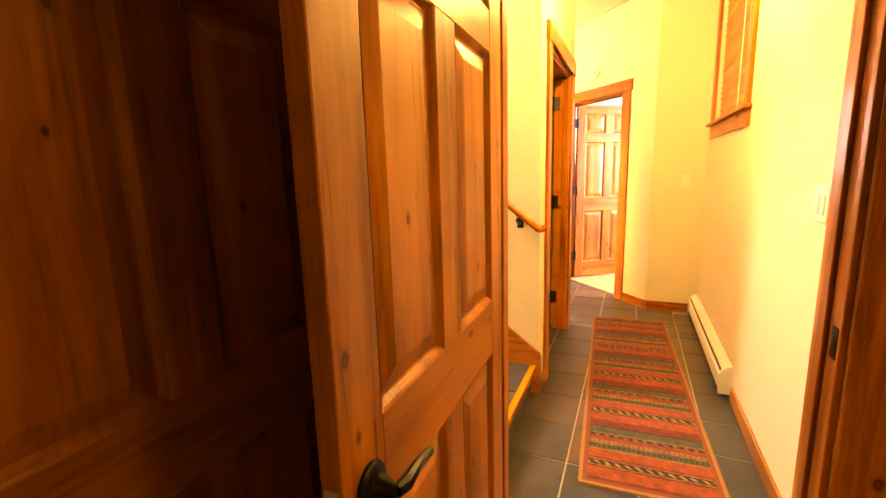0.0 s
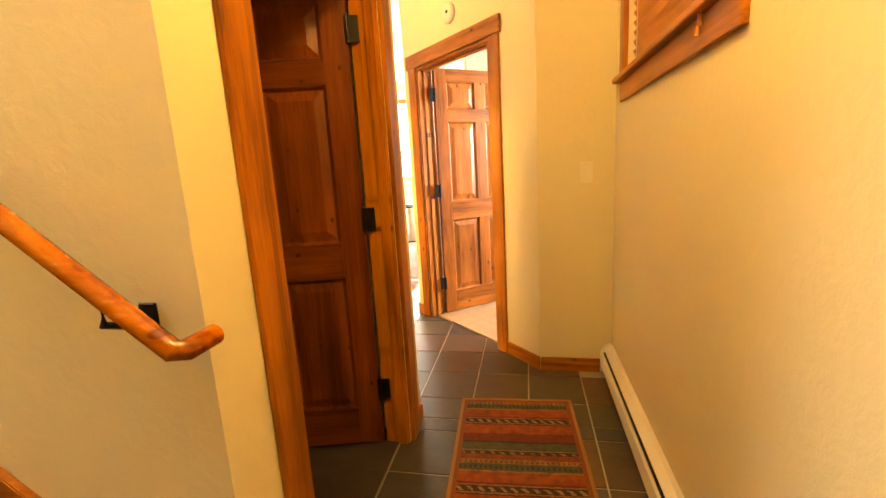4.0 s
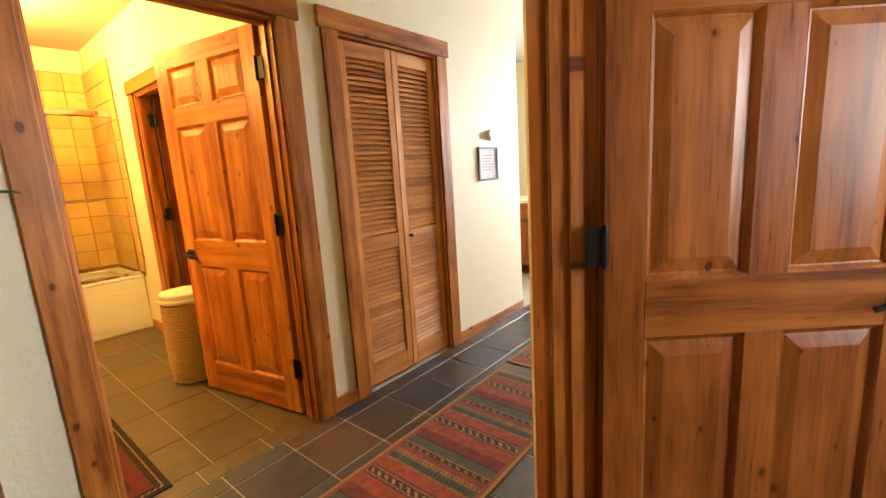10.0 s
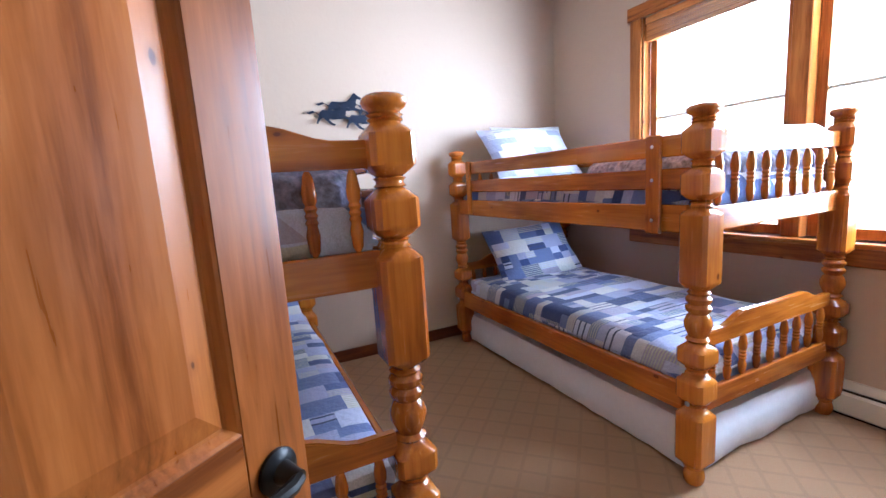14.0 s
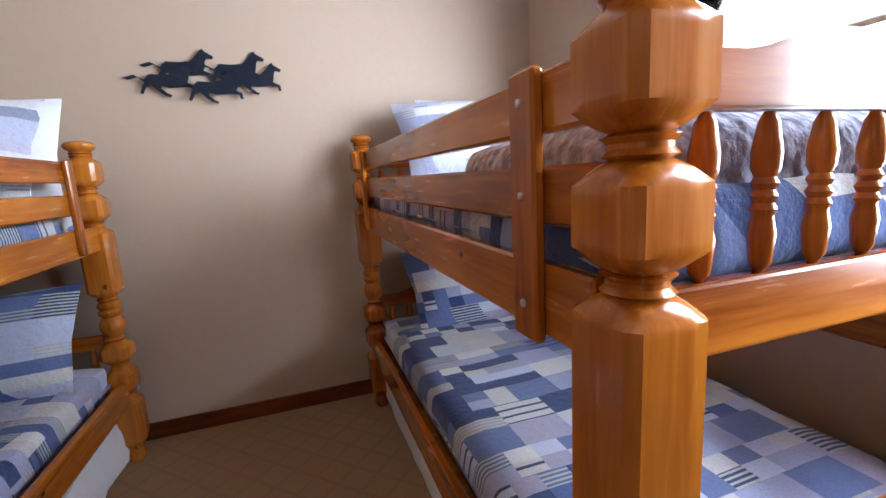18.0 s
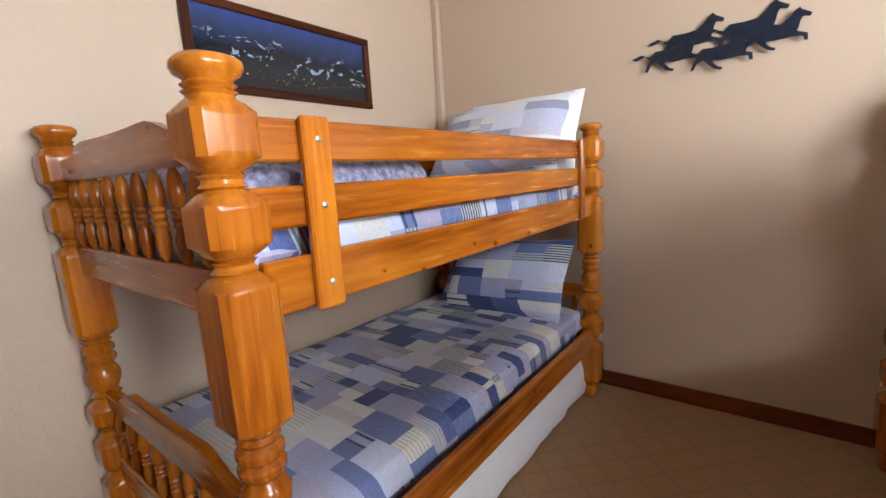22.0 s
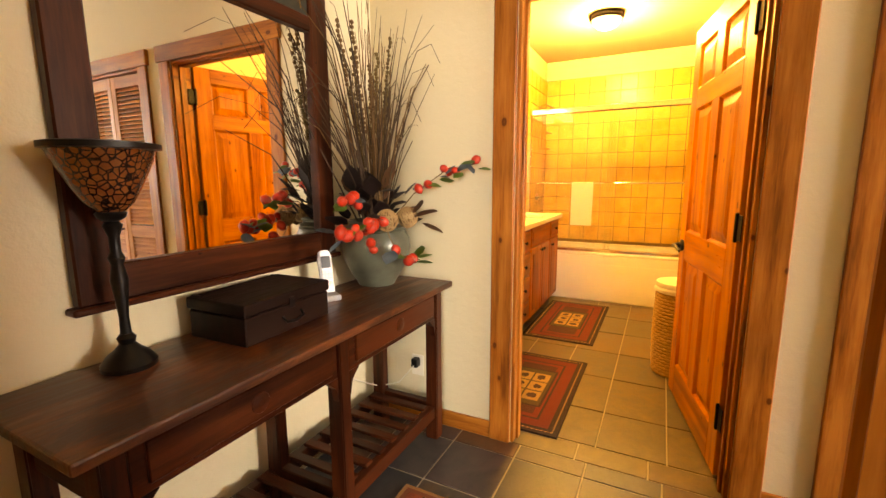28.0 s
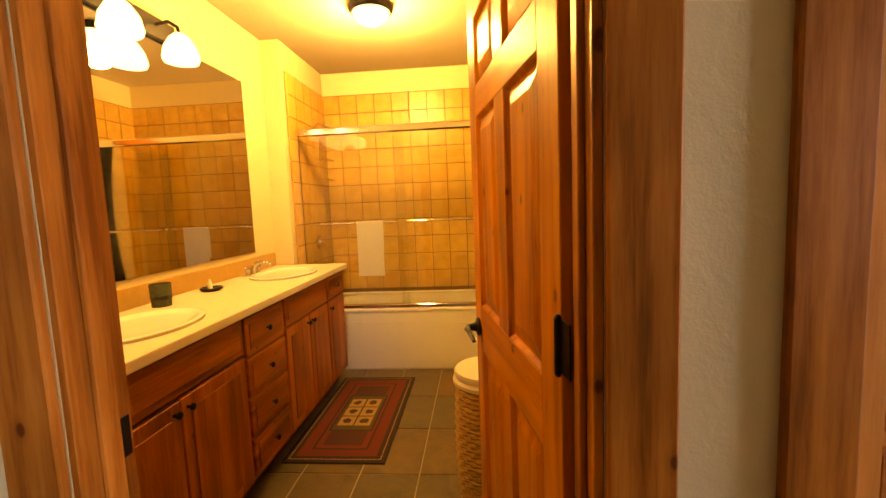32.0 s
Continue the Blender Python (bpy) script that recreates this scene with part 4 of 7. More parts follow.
six_panel_door("door_toilet_room", "dark brown toilet-room door standing open inwards", 0.70, CLOS, pose(TD0 + 0.03, BATH_N + 0.11, 0.006, 0, 0, 80), hinge_side=-1)

# louvred linen closet
casing("casing_louver", "stained pine casing round the louvred closet", (BATH_X, LV0), (0, 1), (1, 0), LV1 - LV0, 2.045)
jamb("jamb_louver", "stained pine lining of the louvred closet", (BATH_X, LV0), (0, 1), (1, 0), LV1 - LV0, 2.045, 0.12, stop=0.0)


def bifold():
    th = thing("louver_door", "pine bifold closet door with louvred slats, nearly shut", "closet door", kind="structure")
    lw = (LV1 - LV0 - 0.034) / 2
    slat_w = lw - 0.10
    slat = None
    fold = 2
    for leaf in (0, 1):
        ang = radians(90 - fold if leaf == 0 else 90 + fold)
        y_at = LV0 + 0.017 if leaf == 0 else LV0 + 0.017 + lw * math.cos(radians(fold)) + 0.004
        x_at = BATH_X - 0.035 + (0 if leaf == 0 else lw * math.sin(radians(fold)))
        base = part("leaf", box(0, 0.048, -0.014, 0.014, 0.02, 2.02, 0.002), LOUV["Z"], th)
        base.matrix_basis = Matrix.Translation((x_at, y_at, 0)) @ Matrix.Rotation(ang, 4, "Z")
        part("stile", box(lw - 0.05, lw - 0.002, -0.014, 0.014, 0.02, 2.02, 0.002), LOUV["Z"], base)
        for a, b in ((0.02, 0.15), (0.845, 0.935), (1.94, 2.02)):
            part("rail", box(0.048, lw - 0.05, -0.014, 0.014, a, b, 0.002), LOUV["X"], base)
        if slat is None:
            bm = box(0, slat_w, -0.003, 0.003, -0.0175, 0.0175, 0.002)
            bm.transform(Matrix.Rotation(radians(-42), 4, "X"))
            slat = bpy.data.meshes.new("slat")
            bm.to_mesh(slat)
            bm.free()
            slat.materials.append(LOUV["X"])
        for z0, z1 in ((0.172, 0.83), (0.957, 1.925)):
            n = int((z1 - z0) / 0.0285)
            for k in range(n + 1):
                share("slat", slat, base, Matrix.Translation((0.049, 0, z0 + k * (z1 - z0) / n)))
        if leaf == 1:
            part("knob", moved(turn([(0, 0.008), (0.012, 0.006), (0.018, 0.013), (0.027, 0.013), (0.031, 0.007)], 14), Matrix.Translation((0.045, -0.014, 0.90)) @ pose(0, 0, 0, 90)), IRON, base, "small dark knob", True)


bifold()

# ---- stairs ----


def stairs():
    th = thing("staircase", "slate-clad stairs with orange wooden nosings going up", "stairs", kind="structure")
    run, rise, x0 = 0.252, 0.188, HALL_W - 0.02
    y0, y1 = ENTRY_N, STAIR_N - 0.026
    for k in range(11):
        xa, z = x0 - k * run, (k + 1) * rise
        part("riser", box(xa - 0.03, xa - 0.018, y0, y1, z - rise, z - 0.03, 0.001), SLATE, th)
        n = 3
        w = (y1 - y0) / n
        for j in range(n):
            part("tread_tile", box(xa - run - 0.012, xa - 0.022, y0 + j * w + 0.003, y0 + (j + 1) * w - 0.003, z - 0.03, z - 0.004, 0.002), SLATE, th)
        part("nosing", box(xa - 0.024, xa + 0.012, y0, y1, z - 0.045, z, 0.007), BUNK["Y"], th, "orange varnished wooden nosing")
        part("step_core", box(xa - run - 0.015, xa - 0.032, y0, y1, max(z - rise - 0.2, 0), z - 0.032, 0), GROUT, th)
    out = [(x0 + 0.035, 0.0), (x0 + 0.035, 0.26), (x0 - 10 * run, 0.26 + 10 * rise + 0.02), (x0 - 10 * run, 10 * rise - 0.2), (x0 - 0.06, 0.0)]
    part("skirt_board", slab(out, "Y", STAIR_N - 0.022, STAIR_N - 0.002, 0.003), TRIM["X"], th, "stained pine skirt board")
    return th


stairs()
rail = thing("handrail", "round varnished handrail on black brackets along the stair wall", "handrail", kind="structure")
ry = STAIR_N - 0.085
hx, hz = HALL_W + 0.02, 1.012
slope = 0.79
pts = [(hx - 0.0, STAIR_N - 0.004, hz), (hx, ry + 0.015, hz), (hx - 0.012, ry, hz + 0.004), (hx - 0.05, ry, hz + 0.05 * slope - 0.005), (hx - 2.9, ry, hz + 2.9 * slope)]
part("rail", tube(pts, 0.0185, 12), BUNK["X"], rail, "", True)
for d in (0.13, 0.95, 1.4, 2.3):
    z = hz + d * slope
    br = part("bracket", tube([(hx - d, STAIR_N - 0.002, z - 0.075), (hx - d, STAIR_N - 0.03, z - 0.08), (hx - d, ry - 0.005, z - 0.055), (hx - d, ry, z - 0.018)], 0.007, 8), IRON, rail, "black iron bracket", True)
    part("bracket_plate", box(hx - d - 0.018, hx - d + 0.018, STAIR_N - 0.008, STAIR_N - 0.001, z - 0.105, z - 0.045, 0.002), IRON, br)

# ---- hall fittings ----


def hydronic_heater(name, label, m, length):
    """A baseboard heater along local x, its back on y = 0, front towards -y."""
    th = thing(name, label, "baseboard heater", m)
    body = slab([(-0.001, 0.025), (-0.055, 0.025), (-0.062, 0.035), (-0.062, 0.13), (-0.050, 0.150), (-0.048, 0.150), (-0.048, 0.158), (-0.022, 0.185), (-0.001, 0.185)], "X", 0.02, length - 0.02)
    part("cover", body, WHITE_METAL, th)
    # Solid black strips draw the shade of the outlet slot and the floor gap.
    part("outlet_slot", box(0.05, length - 0.05, -0.058, -0.046, 0.142, 0.151, 0.001), IRON, th, "black strip drawn for the shade in the slot")
    part("front_lip", box(0.02, length - 0.02, -0.066, -0.058, 0.122, 0.130, 0.001), WHITE_METAL, th)
    for x in (0, length - 0.022):
        part("end_cap", slab([(-0.0, 0.018), (-0.068, 0.018), (-0.068, 0.135), (-0.052, 0.165), (-0.024, 0.190), (0, 0.190)], "X", x, x + 0.022, 0.002), WHITE_METAL, th)
    part("bottom_gap", box(0.02, length - 0.02, -0.05, -0.004, 0.0, 0.024, 0.001), IRON, th)
    return th


hydronic_heater("baseboard_heater", "cream enamelled baseboard heater along the hall wall", pose(HALL_E, 4.33, 0, 0, 0, -90), 1.60)
hydronic_heater("baseboard_heater", "white enamelled baseboard heater under the bedroom window", pose(BED_E, 7.2, 0, 0, 0, -90), 2.6)


def switch_plate(label, m, gangs):
    th = thing("light_switch", label, "light switch", m)
    w = 0.07 if gangs == 1 else 0.117
    part("cover_plate", box(-w / 2, w / 2, -0.006, 0, -0.058, 0.058, 0.003), PLASTIC, th)
    for g in range(gangs):
        x = 0 if gangs == 1 else (-0.023 + 0.046 * g)
        ob = part("rocker", box(x - 0.0165, x + 0.0165, -0.0105, -0.005, -0.033, 0.033, 0.002), PLASTIC, th)
        part("screw", moved(turn([(0, 0.003), (0.0012, 0.003)], 8), Matrix.Translation((x, -0.006, 0.047)) @ pose(0, 0, 0, 90)), STEEL, th)
    return th


switch_plate("ivory double rocker switch plate on the hall wall", pose(HALL_E, 1.757, 1.20, 0, 0, -90), 2)
switch_plate("ivory single rocker switch at the hall's end", pose(0.455, SWITCH_Y, 1.20), 1)
sd = thing("smoke_detector", "round white smoke detector on the wall above the bedroom door", "smoke detector", Matrix.Translation((*diag(3.74, 0.0), 2.30)) @ pose(0, 0, 0, 0, 0, -45) @ pose(0, 0, 0, 90))
part("housing", turn([(0, 0.066), (0.012, 0.068), (0.026, 0.060), (0.036, 0.046), (0.040, 0.02)], 28), PLASTIC, sd, "", True)
part("test_button", moved(turn([(0.038, 0.011), (0.043, 0.010)], 14), Matrix.Translation((0.02, 0, 0))), IRON, sd)
part("vent_ring", turn([(0.010, 0.0695), (0.013, 0.0695)], 28), STEEL, sd)


def hall_window():
    th = thing("window_hall", "small hall window in pine casing with lowered wooden slat blind", "window", kind="structure")
    x = HALL_E
    y0, y1, z0, z1 = 2.99, 4.07, 1.66, 2.62
    for a, b in ((y0 - 0.09, y0), (y1, y1 + 0.09)):
        part("casing_leg", box(x - 0.022, x, a, b, z0, z1, 0.004), TRIM["Z"], th)
    part("casing_head", box(x - 0.026, x, y0 - 0.11, y1 + 0.11, z1, z1 + 0.09, 0.004), TRIM["Y"], th)
    part("sill", box(x - 0.05, x + 0.06, y0 - 0.12, y1 + 0.12, z0 - 0.024, z0, 0.006), TRIM["Y"], th)
    part("apron", box(x - 0.018, x, y0 - 0.10, y1 + 0.10, z0 - 0.115, z0 - 0.024, 0.004), TRIM["Y"], th)
    fr = part("window_frame", join(box(x + 0.06, x + 0.10, y0, y0 + 0.04, z0, z1, 0.003), box(x + 0.06, x + 0.10, y1 - 0.04, y1, z0, z1, 0.003), box(x + 0.06, x + 0.10, y0 + 0.04, y1 - 0.04, z0, z0 + 0.04, 0.003), box(x + 0.06, x + 0.10, y0 + 0.04, y1 - 0.04, z1 - 0.04, z1, 0.003)), TRIM["Z"], th)
    pn = part("pane", box(x + 0.075, x + 0.080, y0 + 0.04, y1 - 0.04, z0 + 0.04, z1 - 0.04, 0), GLASS, fr)
    pn.visible_shadow = False
    bl = tagged(thing("window_blind", "orange wooden slat blind, lowered and closed, with pull cords", "blind"), "")
    mesh = None
    bm = box(-0.024, 0.024, y0 + 0.01, y1 - 0.01, -0.0012, 0.0012, 0.0008)
    bm.transform(Matrix.Rotation(radians(62), 4, "Y"))
    mesh = bpy.data.meshes.new("slat")
    bm.to_mesh(mesh)
    bm.free()
    mesh.materials.append(LOUV["Y"])
    n = 22
    for k in range(n):
        share("slat", mesh, bl, Matrix.Translation((x + 0.03, 0, z0 + 0.035 + k * 0.0415)))
    part("bottom_rail", box(x + 0.008, x + 0.052, y0 + 0.01, y1 - 0.01, z0 + 0.002, z0 + 0.018, 0.003), LOUV["Y"], bl)
    part("head_rail", box(x + 0.005, x + 0.055, y0 + 0.01, y1 - 0.01, z1 - 0.05, z1, 0.003), LOUV["Y"], bl)
    for y in (y0 + 0.14, y1 - 0.14):
        part("ladder_tape", box(x + 0.0035, x + 0.0055, y - 0.002, y + 0.002, z0 + 0.01, z1 - 0.03, 0), LINEN, bl)
    for dy in (0.0, 0.02):
        part("pull_cord", tube([(x - 0.028, y0 + 0.10 + dy, z1 - 0.04), (x - 0.03, y0 + 0.10 + dy, z0 - 0.03 - dy)], 0.0015, 6), LINEN, bl)
        part("tassel", moved(turn([(-0.03, 0.007), (-0.01, 0.006), (0, 0.002)], 10), Matrix.Translation((x - 0.03, y0 + 0.10 + dy, z0 - 0.03 - dy))), LOUV["Z"], bl)


hall_window()


def flat_rug(name, label, cx, cy, sx, sy, mat, turn_deg=0.0, h=0.009):
    bm = bmesh.new()
    nx, ny = max(4, int(sx / 0.08)), max(4, int(sy / 0.08))
    grid = [[bm.verts.new(((i / nx - 0.5) * sx, (j / ny - 0.5) * sy, h + 0.0016 * noise.noise((i * 0.6, j * 0.6, cx)))) for j in range(ny + 1)] for i in range(nx + 1)]
    for i in range(nx):
        for j in range(ny):
            bm.faces.new((grid[i][j], grid[i + 1][j], grid[i + 1][j + 1], grid[i][j + 1]))
    edge = [e for e in bm.edges if e.is_boundary]
    ext = bmesh.ops.extrude_edge_only(bm, edges=edge)
    for v in ext["geom"]:
        if isinstance(v, bmesh.types.BMVert):
            v.co.z = 0.0
            v.co.x *= 1.006
            v.co.y *= 1.003
    bmesh.ops.recalc_face_normals(bm, faces=bm.faces)
    ob = link(name, bm, mat, True)
    ob.matrix_basis = pose(cx, cy, 0.0, 0, 0, turn_deg)
    return tagged(ob, label, "rug")


RUG_L = runner_rug("runner_wool", 2.25, 0.292)
flat_rug("runner_rug", "striped rust and sage wool runner on the hall's slate floor", 0.106, 2.84, 0.584, 2.25, RUG_L, 3.1)
RUG_C = runner_rug("corridor_wool", 2.2, 0.278)
flat_rug("runner_rug", "striped rust and sage wool runner in front of the console table", -1.365, 5.32, 0.556, 2.2, RUG_C, 0.0)
flat_rug("runner_rug", "striped wool runner leading to the kitchen", -1.40, 7.66, 0.556, 2.2, RUG_C, 1.2)

# ---- console table ----


def console_table():
    x0, x1, y0, y1, top = -2.088, -0.568, MIRROR_Y + 0.018, 4.222, 0.785
    th = thing("console_table", "long dark wooden console table with drawers and slatted shelf", "console table", pose(x0, y0, 0))
    L, D = x1 - x0, y1 - y0
    part("tabletop", box(0, L, 0, D, top - 0.028, top, 0.006), WORN, th, "worn dark plank top")
    lw, ix, iy = 0.062, 0.045, 0.035
    cx = [ix, L / 2 - lw / 2, L - ix - lw]
    for x in cx:
        for y in (iy, D - iy - lw):
            lg = slab([(x, 0), (x + lw, 0), (x + lw - 0.006, 0.30), (x + lw - 0.006, top - 0.028), (x + 0.006, top - 0.028), (x + 0.006, 0.30)], "Y", y, y + lw, 0.004)
            part("leg", lg, DARK["Z"], th)
    za, zb = top - 0.165, top - 0.028
    for a, b in ((cx[0] + lw, cx[1]), (cx[1] + lw, cx[2])):
        for yy in (iy + 0.008, D - iy - 0.026):
            ap = part("apron", box(a, b, yy, yy + 0.018, za, zb, 0.002), DARK["X"], th)
        dr = part("drawer_front", join(box(a + 0.03, b - 0.03, D - iy - 0.010, D - iy + 0.002, za + 0.022, zb - 0.018, 0.003)), DARK["X"], th, "dark carved drawer front")
        part("drawer_carving", moved(turn([(0, 0.030), (0.003, 0.027), (0.006, 0.010)], 16), Matrix.Translation(((a + b) / 2, D - iy + 0.001, (za + zb) / 2)) @ pose(0, 0, 0, -90)), DARK["X"], dr)
        for x, sgn in ((a, 1), (b, -1)):
            part("corner_bracket", slab([(x, za), (x + sgn * 0.05, za), (x + sgn * 0.012, za - 0.035), (x, za - 0.085)], "Y", D - iy - 0.03, D - iy - 0.006), DARK["Z"], th)
    for x in (cx[0] + 0.02, cx[2] + lw - 0.038):
        part("side_apron", box(x, x + 0.018, iy + lw, D - iy - lw, za, zb, 0.002), DARK["Y"], th)
    for x in cx:
        part("cross_rail", box(x + 0.012, x + lw - 0.012, iy + lw, D - iy - lw, 0.125, 0.185, 0.003), DARK["Y"], th)
    for a, b in ((cx[0] + lw, cx[1]), (cx[1] + lw, cx[2])):
        for y in (iy + 0.01, D - iy - lw + 0.012):
            part("long_rail", box(a, b, y, y + 0.04, 0.115, 0.175, 0.003), DARK["X"], th)
        n = 7
        for k in range(n):
            xk = a + 0.03 + k * (b - a - 0.08) / (n - 1)
            part("shelf_slat", box(xk, xk + 0.042, iy + 0.03, D - iy - 0.03, 0.176, 0.192, 0.003), DARK["Y"], th)
    return th


console_table()
TOP = 0.785


def wall_mirror():
    x0, x1, z0, z1 = -1.765, -0.787, 0.945, 2.20
    th = thing("wall_mirror", "large mirror in a dark wooden frame with three painted top panels", "mirror", pose(0, MIRROR_Y, 0))
    w = 0.095
    part("mirror_glass", box(x0 + w - 0.01, x1 - w + 0.01, 0.012, 0.018, z0 + w - 0.01, 1.87, 0), MIRROR, th, "clear mirror glass")
    part("backing", box(x0 + 0.02, x1 - 0.02, 0.001, 0.011, z0 + 0.02, z1 - 0.02, 0), DARK["Z"], th)
    part("frame_side", box(x0, x0 + w, 0.002, 0.040, z0, z1, 0.005), DARK["Z"], th)
    part("frame_side", box(x1 - w, x1, 0.002, 0.040, z0, z1, 0.005), DARK["Z"], th)
    part("frame_bottom", box(x0 + w, x1 - w, 0.002, 0.040, z0, z0 + w + 0.006, 0.005), DARK["X"], th)
    part("frame_middle", box(x0 + w, x1 - w, 0.002, 0.038, 1.853, 1.913, 0.005), DARK["X"], th)
    part("frame_top", box(x0 + w, x1 - w, 0.002, 0.040, z1 - 0.075, z1, 0.005), DARK["X"], th)
    part("cornice", box(x0 - 0.025, x1 + 0.025, 0.002, 0.065, z1, z1 + 0.035, 0.006), DARK["X"], th)
    part("sill_moulding", box(x0 - 0.018, x1 + 0.018, 0.002, 0.052, z0 - 0.02, z0, 0.005), DARK["X"], th)
    iw = (x1 - x0 - 2 * w - 2 * 0.045) / 3
    green = plain("painted_panel", (0.030, 0.034, 0.024), 0.4, 0.0, 0.8, 24, 0.2)
    gold = plain("gold_leaf", (0.26, 0.15, 0.04), 0.45, 0.3)
    for k in range(3):
        xa = x0 + w + k * (iw + 0.045)
        pn = part("top_panel", box(xa, xa + iw, 0.010, 0.024, 1.913, z1 - 0.075, 0.001), green, th, "dark green painted panel")
        if k < 2:
            part("divider", box(xa + iw, xa + iw + 0.045, 0.002, 0.038, 1.913, z1 - 0.075, 0.004), DARK["Z"], th)
        for j in range(4):
            part("painted_sprig", tube([(xa + iw * (0.15 + 0.2 * j), 0.0245, 1.933 + 0.02 * (j % 2)), (xa + iw * (0.22 + 0.2 * j), 0.0255, 2.0 + 0.02 * ((j + 1) % 2)), (xa + iw * (0.2 + 0.2 * j), 0.0245, 2.07)], 0.003, 5), gold, pn)
    return th


wall_mirror()


def torchiere_lamp(x, y):
    th = thing("table_lamp", "small dark torch lamp with an amber mosaic glass shade", "lamp", pose(x, y, TOP) @ Matrix.Diagonal((1, 1, 1.11, 1)))
    part("base", turn([(0, 0.062), (0.012, 0.064), (0.022, 0.056), (0.030, 0.050), (0.045, 0.030), (0.058, 0.018), (0.072, 0.022), (0.082, 0.014)], 28), IRON, th, "black turned base", True)
    part("stem", turn([(0.080, 0.013), (0.12, 0.011), (0.17, 0.015), (0.21, 0.020), (0.245, 0.013), (0.26, 0.019), (0.275, 0.012), (0.31, 0.012), (0.335, 0.022), (0.345, 0.014)], 20), IRON, th, "", True)
    part("cup", turn([(0.343, 0.014), (0.352, 0.030), (0.362, 0.034), (0.368, 0.028)], 24), IRON, th, "", True)
    m, nt, p = nodes_of("amber_mosaic")
    v = coords(nt)
    vo = nt.nodes.new("ShaderNodeTexVoronoi")
    vo.feature = "DISTANCE_TO_EDGE"
    put(vo, "Scale", 62)
    nt.links.new(v, vo.inputs["Vector"])
    seam = math_(nt, "LESS_THAN", vo.outputs["Distance"], 0.09)
    amber = mixc(nt, noise_(nt, v, 30, 2), (0.13, 0.026, 0.010), (0.32, 0.12, 0.035))
    nt.links.new(mixc(nt, seam, amber, (0.03, 0.012, 0.008)), p.inputs["Base Color"])
    put(p, "Roughness", 0.15)
    put(p, "Transmission Weight", 0.25)
    part("shade", turn([(0.366, 0.030), (0.385, 0.052), (0.42, 0.072), (0.46, 0.092), (0.505, 0.114), (0.503, 0.110), (0.455, 0.085), (0.40, 0.054), (0.372, 0.024)], 32), m, th, "amber and wine mosaic glass shade", True)
    part("rim", turn([(0.500, 0.111), (0.502, 0.122), (0.514, 0.122), (0.516, 0.111)], 32), IRON, th, "dark metal rim", True)


torchiere_lamp(-0.845, 3.875)


def keepsake_box():
    th = thing("wooden_box", "flat dark wooden keepsake box with a handle on the console", "box", pose(-1.239, 3.925, TOP, 0, 0, 2) @ Matrix.Diagonal((0.82, 0.84, 1, 1)))
    part("body", box(-0.22, 0.22, -0.145, 0.145, 0, 0.088, 0.005), BOXW, th)
    part("lid", box(-0.225, 0.225, -0.15, 0.15, 0.0905, 0.128, 0.006), BOXW, th)
    part("handle", tube([(-0.05, 0.147, 0.055), (-0.045, 0.165, 0.040), (0.0, 0.170, 0.034), (0.045, 0.165, 0.040), (0.05, 0.147, 0.055)], 0.005, 8), IRON, th, "black drop handle", True)
    part("clasp", box(-0.015, 0.015, 0.149, 0.153, 0.075, 0.11, 0.001), IRON, th)
    for x in (-0.2, 0.19):
        part("strap_hinge", box(x, x + 0.012, -0.152, -0.1, 0.126, 0.1295, 0.001), IRON, th)


keepsake_box()


def telephone():
    th = thing("telephone", "silver and white cordless phone standing in its cradle", "telephone", pose(-1.575, 3.905, TOP, 0, 0, 150) @ Matrix.Diagonal((1.0, 1.0, 1.0, 1)))
    silver = plain("silver_plastic", (0.50, 0.51, 0.53), 0.32, 0.2)
    part("cradle", join(box(-0.04, 0.04, -0.05, 0.055, 0, 0.025, 0.008), box(-0.035, 0.035, 0.01, 0.05, 0.02, 0.055, 0.008)), silver, th)
    h = part("handset", moved(slab([(-0.024, 0), (0.024, 0), (0.025, 0.06), (0.027, 0.14), (0.020, 0.172), (-0.020, 0.172), (-0.027, 0.14), (-0.025, 0.06)], "Y", -0.014, 0.014, 0.005), Matrix.Translation((0, 0.005, 0.028)) @ pose(0, 0, 0, -12)), silver, th)
    sc = plain("phone_screen", (0.03, 0.04, 0.05), 0.15)
    part("screen", moved(box(-0.019, 0.019, -0.0165, -0.0135, 0.100, 0.148, 0.001), Matrix.Translation((0, 0.005, 0.028)) @ pose(0, 0, 0, -12)), sc, h)
    for r in range(4):
        for c in range(3):
            part("key", moved(box(-0.018 + c * 0.0135, -0.009 + c * 0.0135, -0.0175, -0.0135, 0.03 + r * 0.016, 0.041 + r * 0.016, 0.001), Matrix.Translation((0, 0.005, 0.028)) @ pose(0, 0, 0, -12)), PLASTIC, h)


telephone()


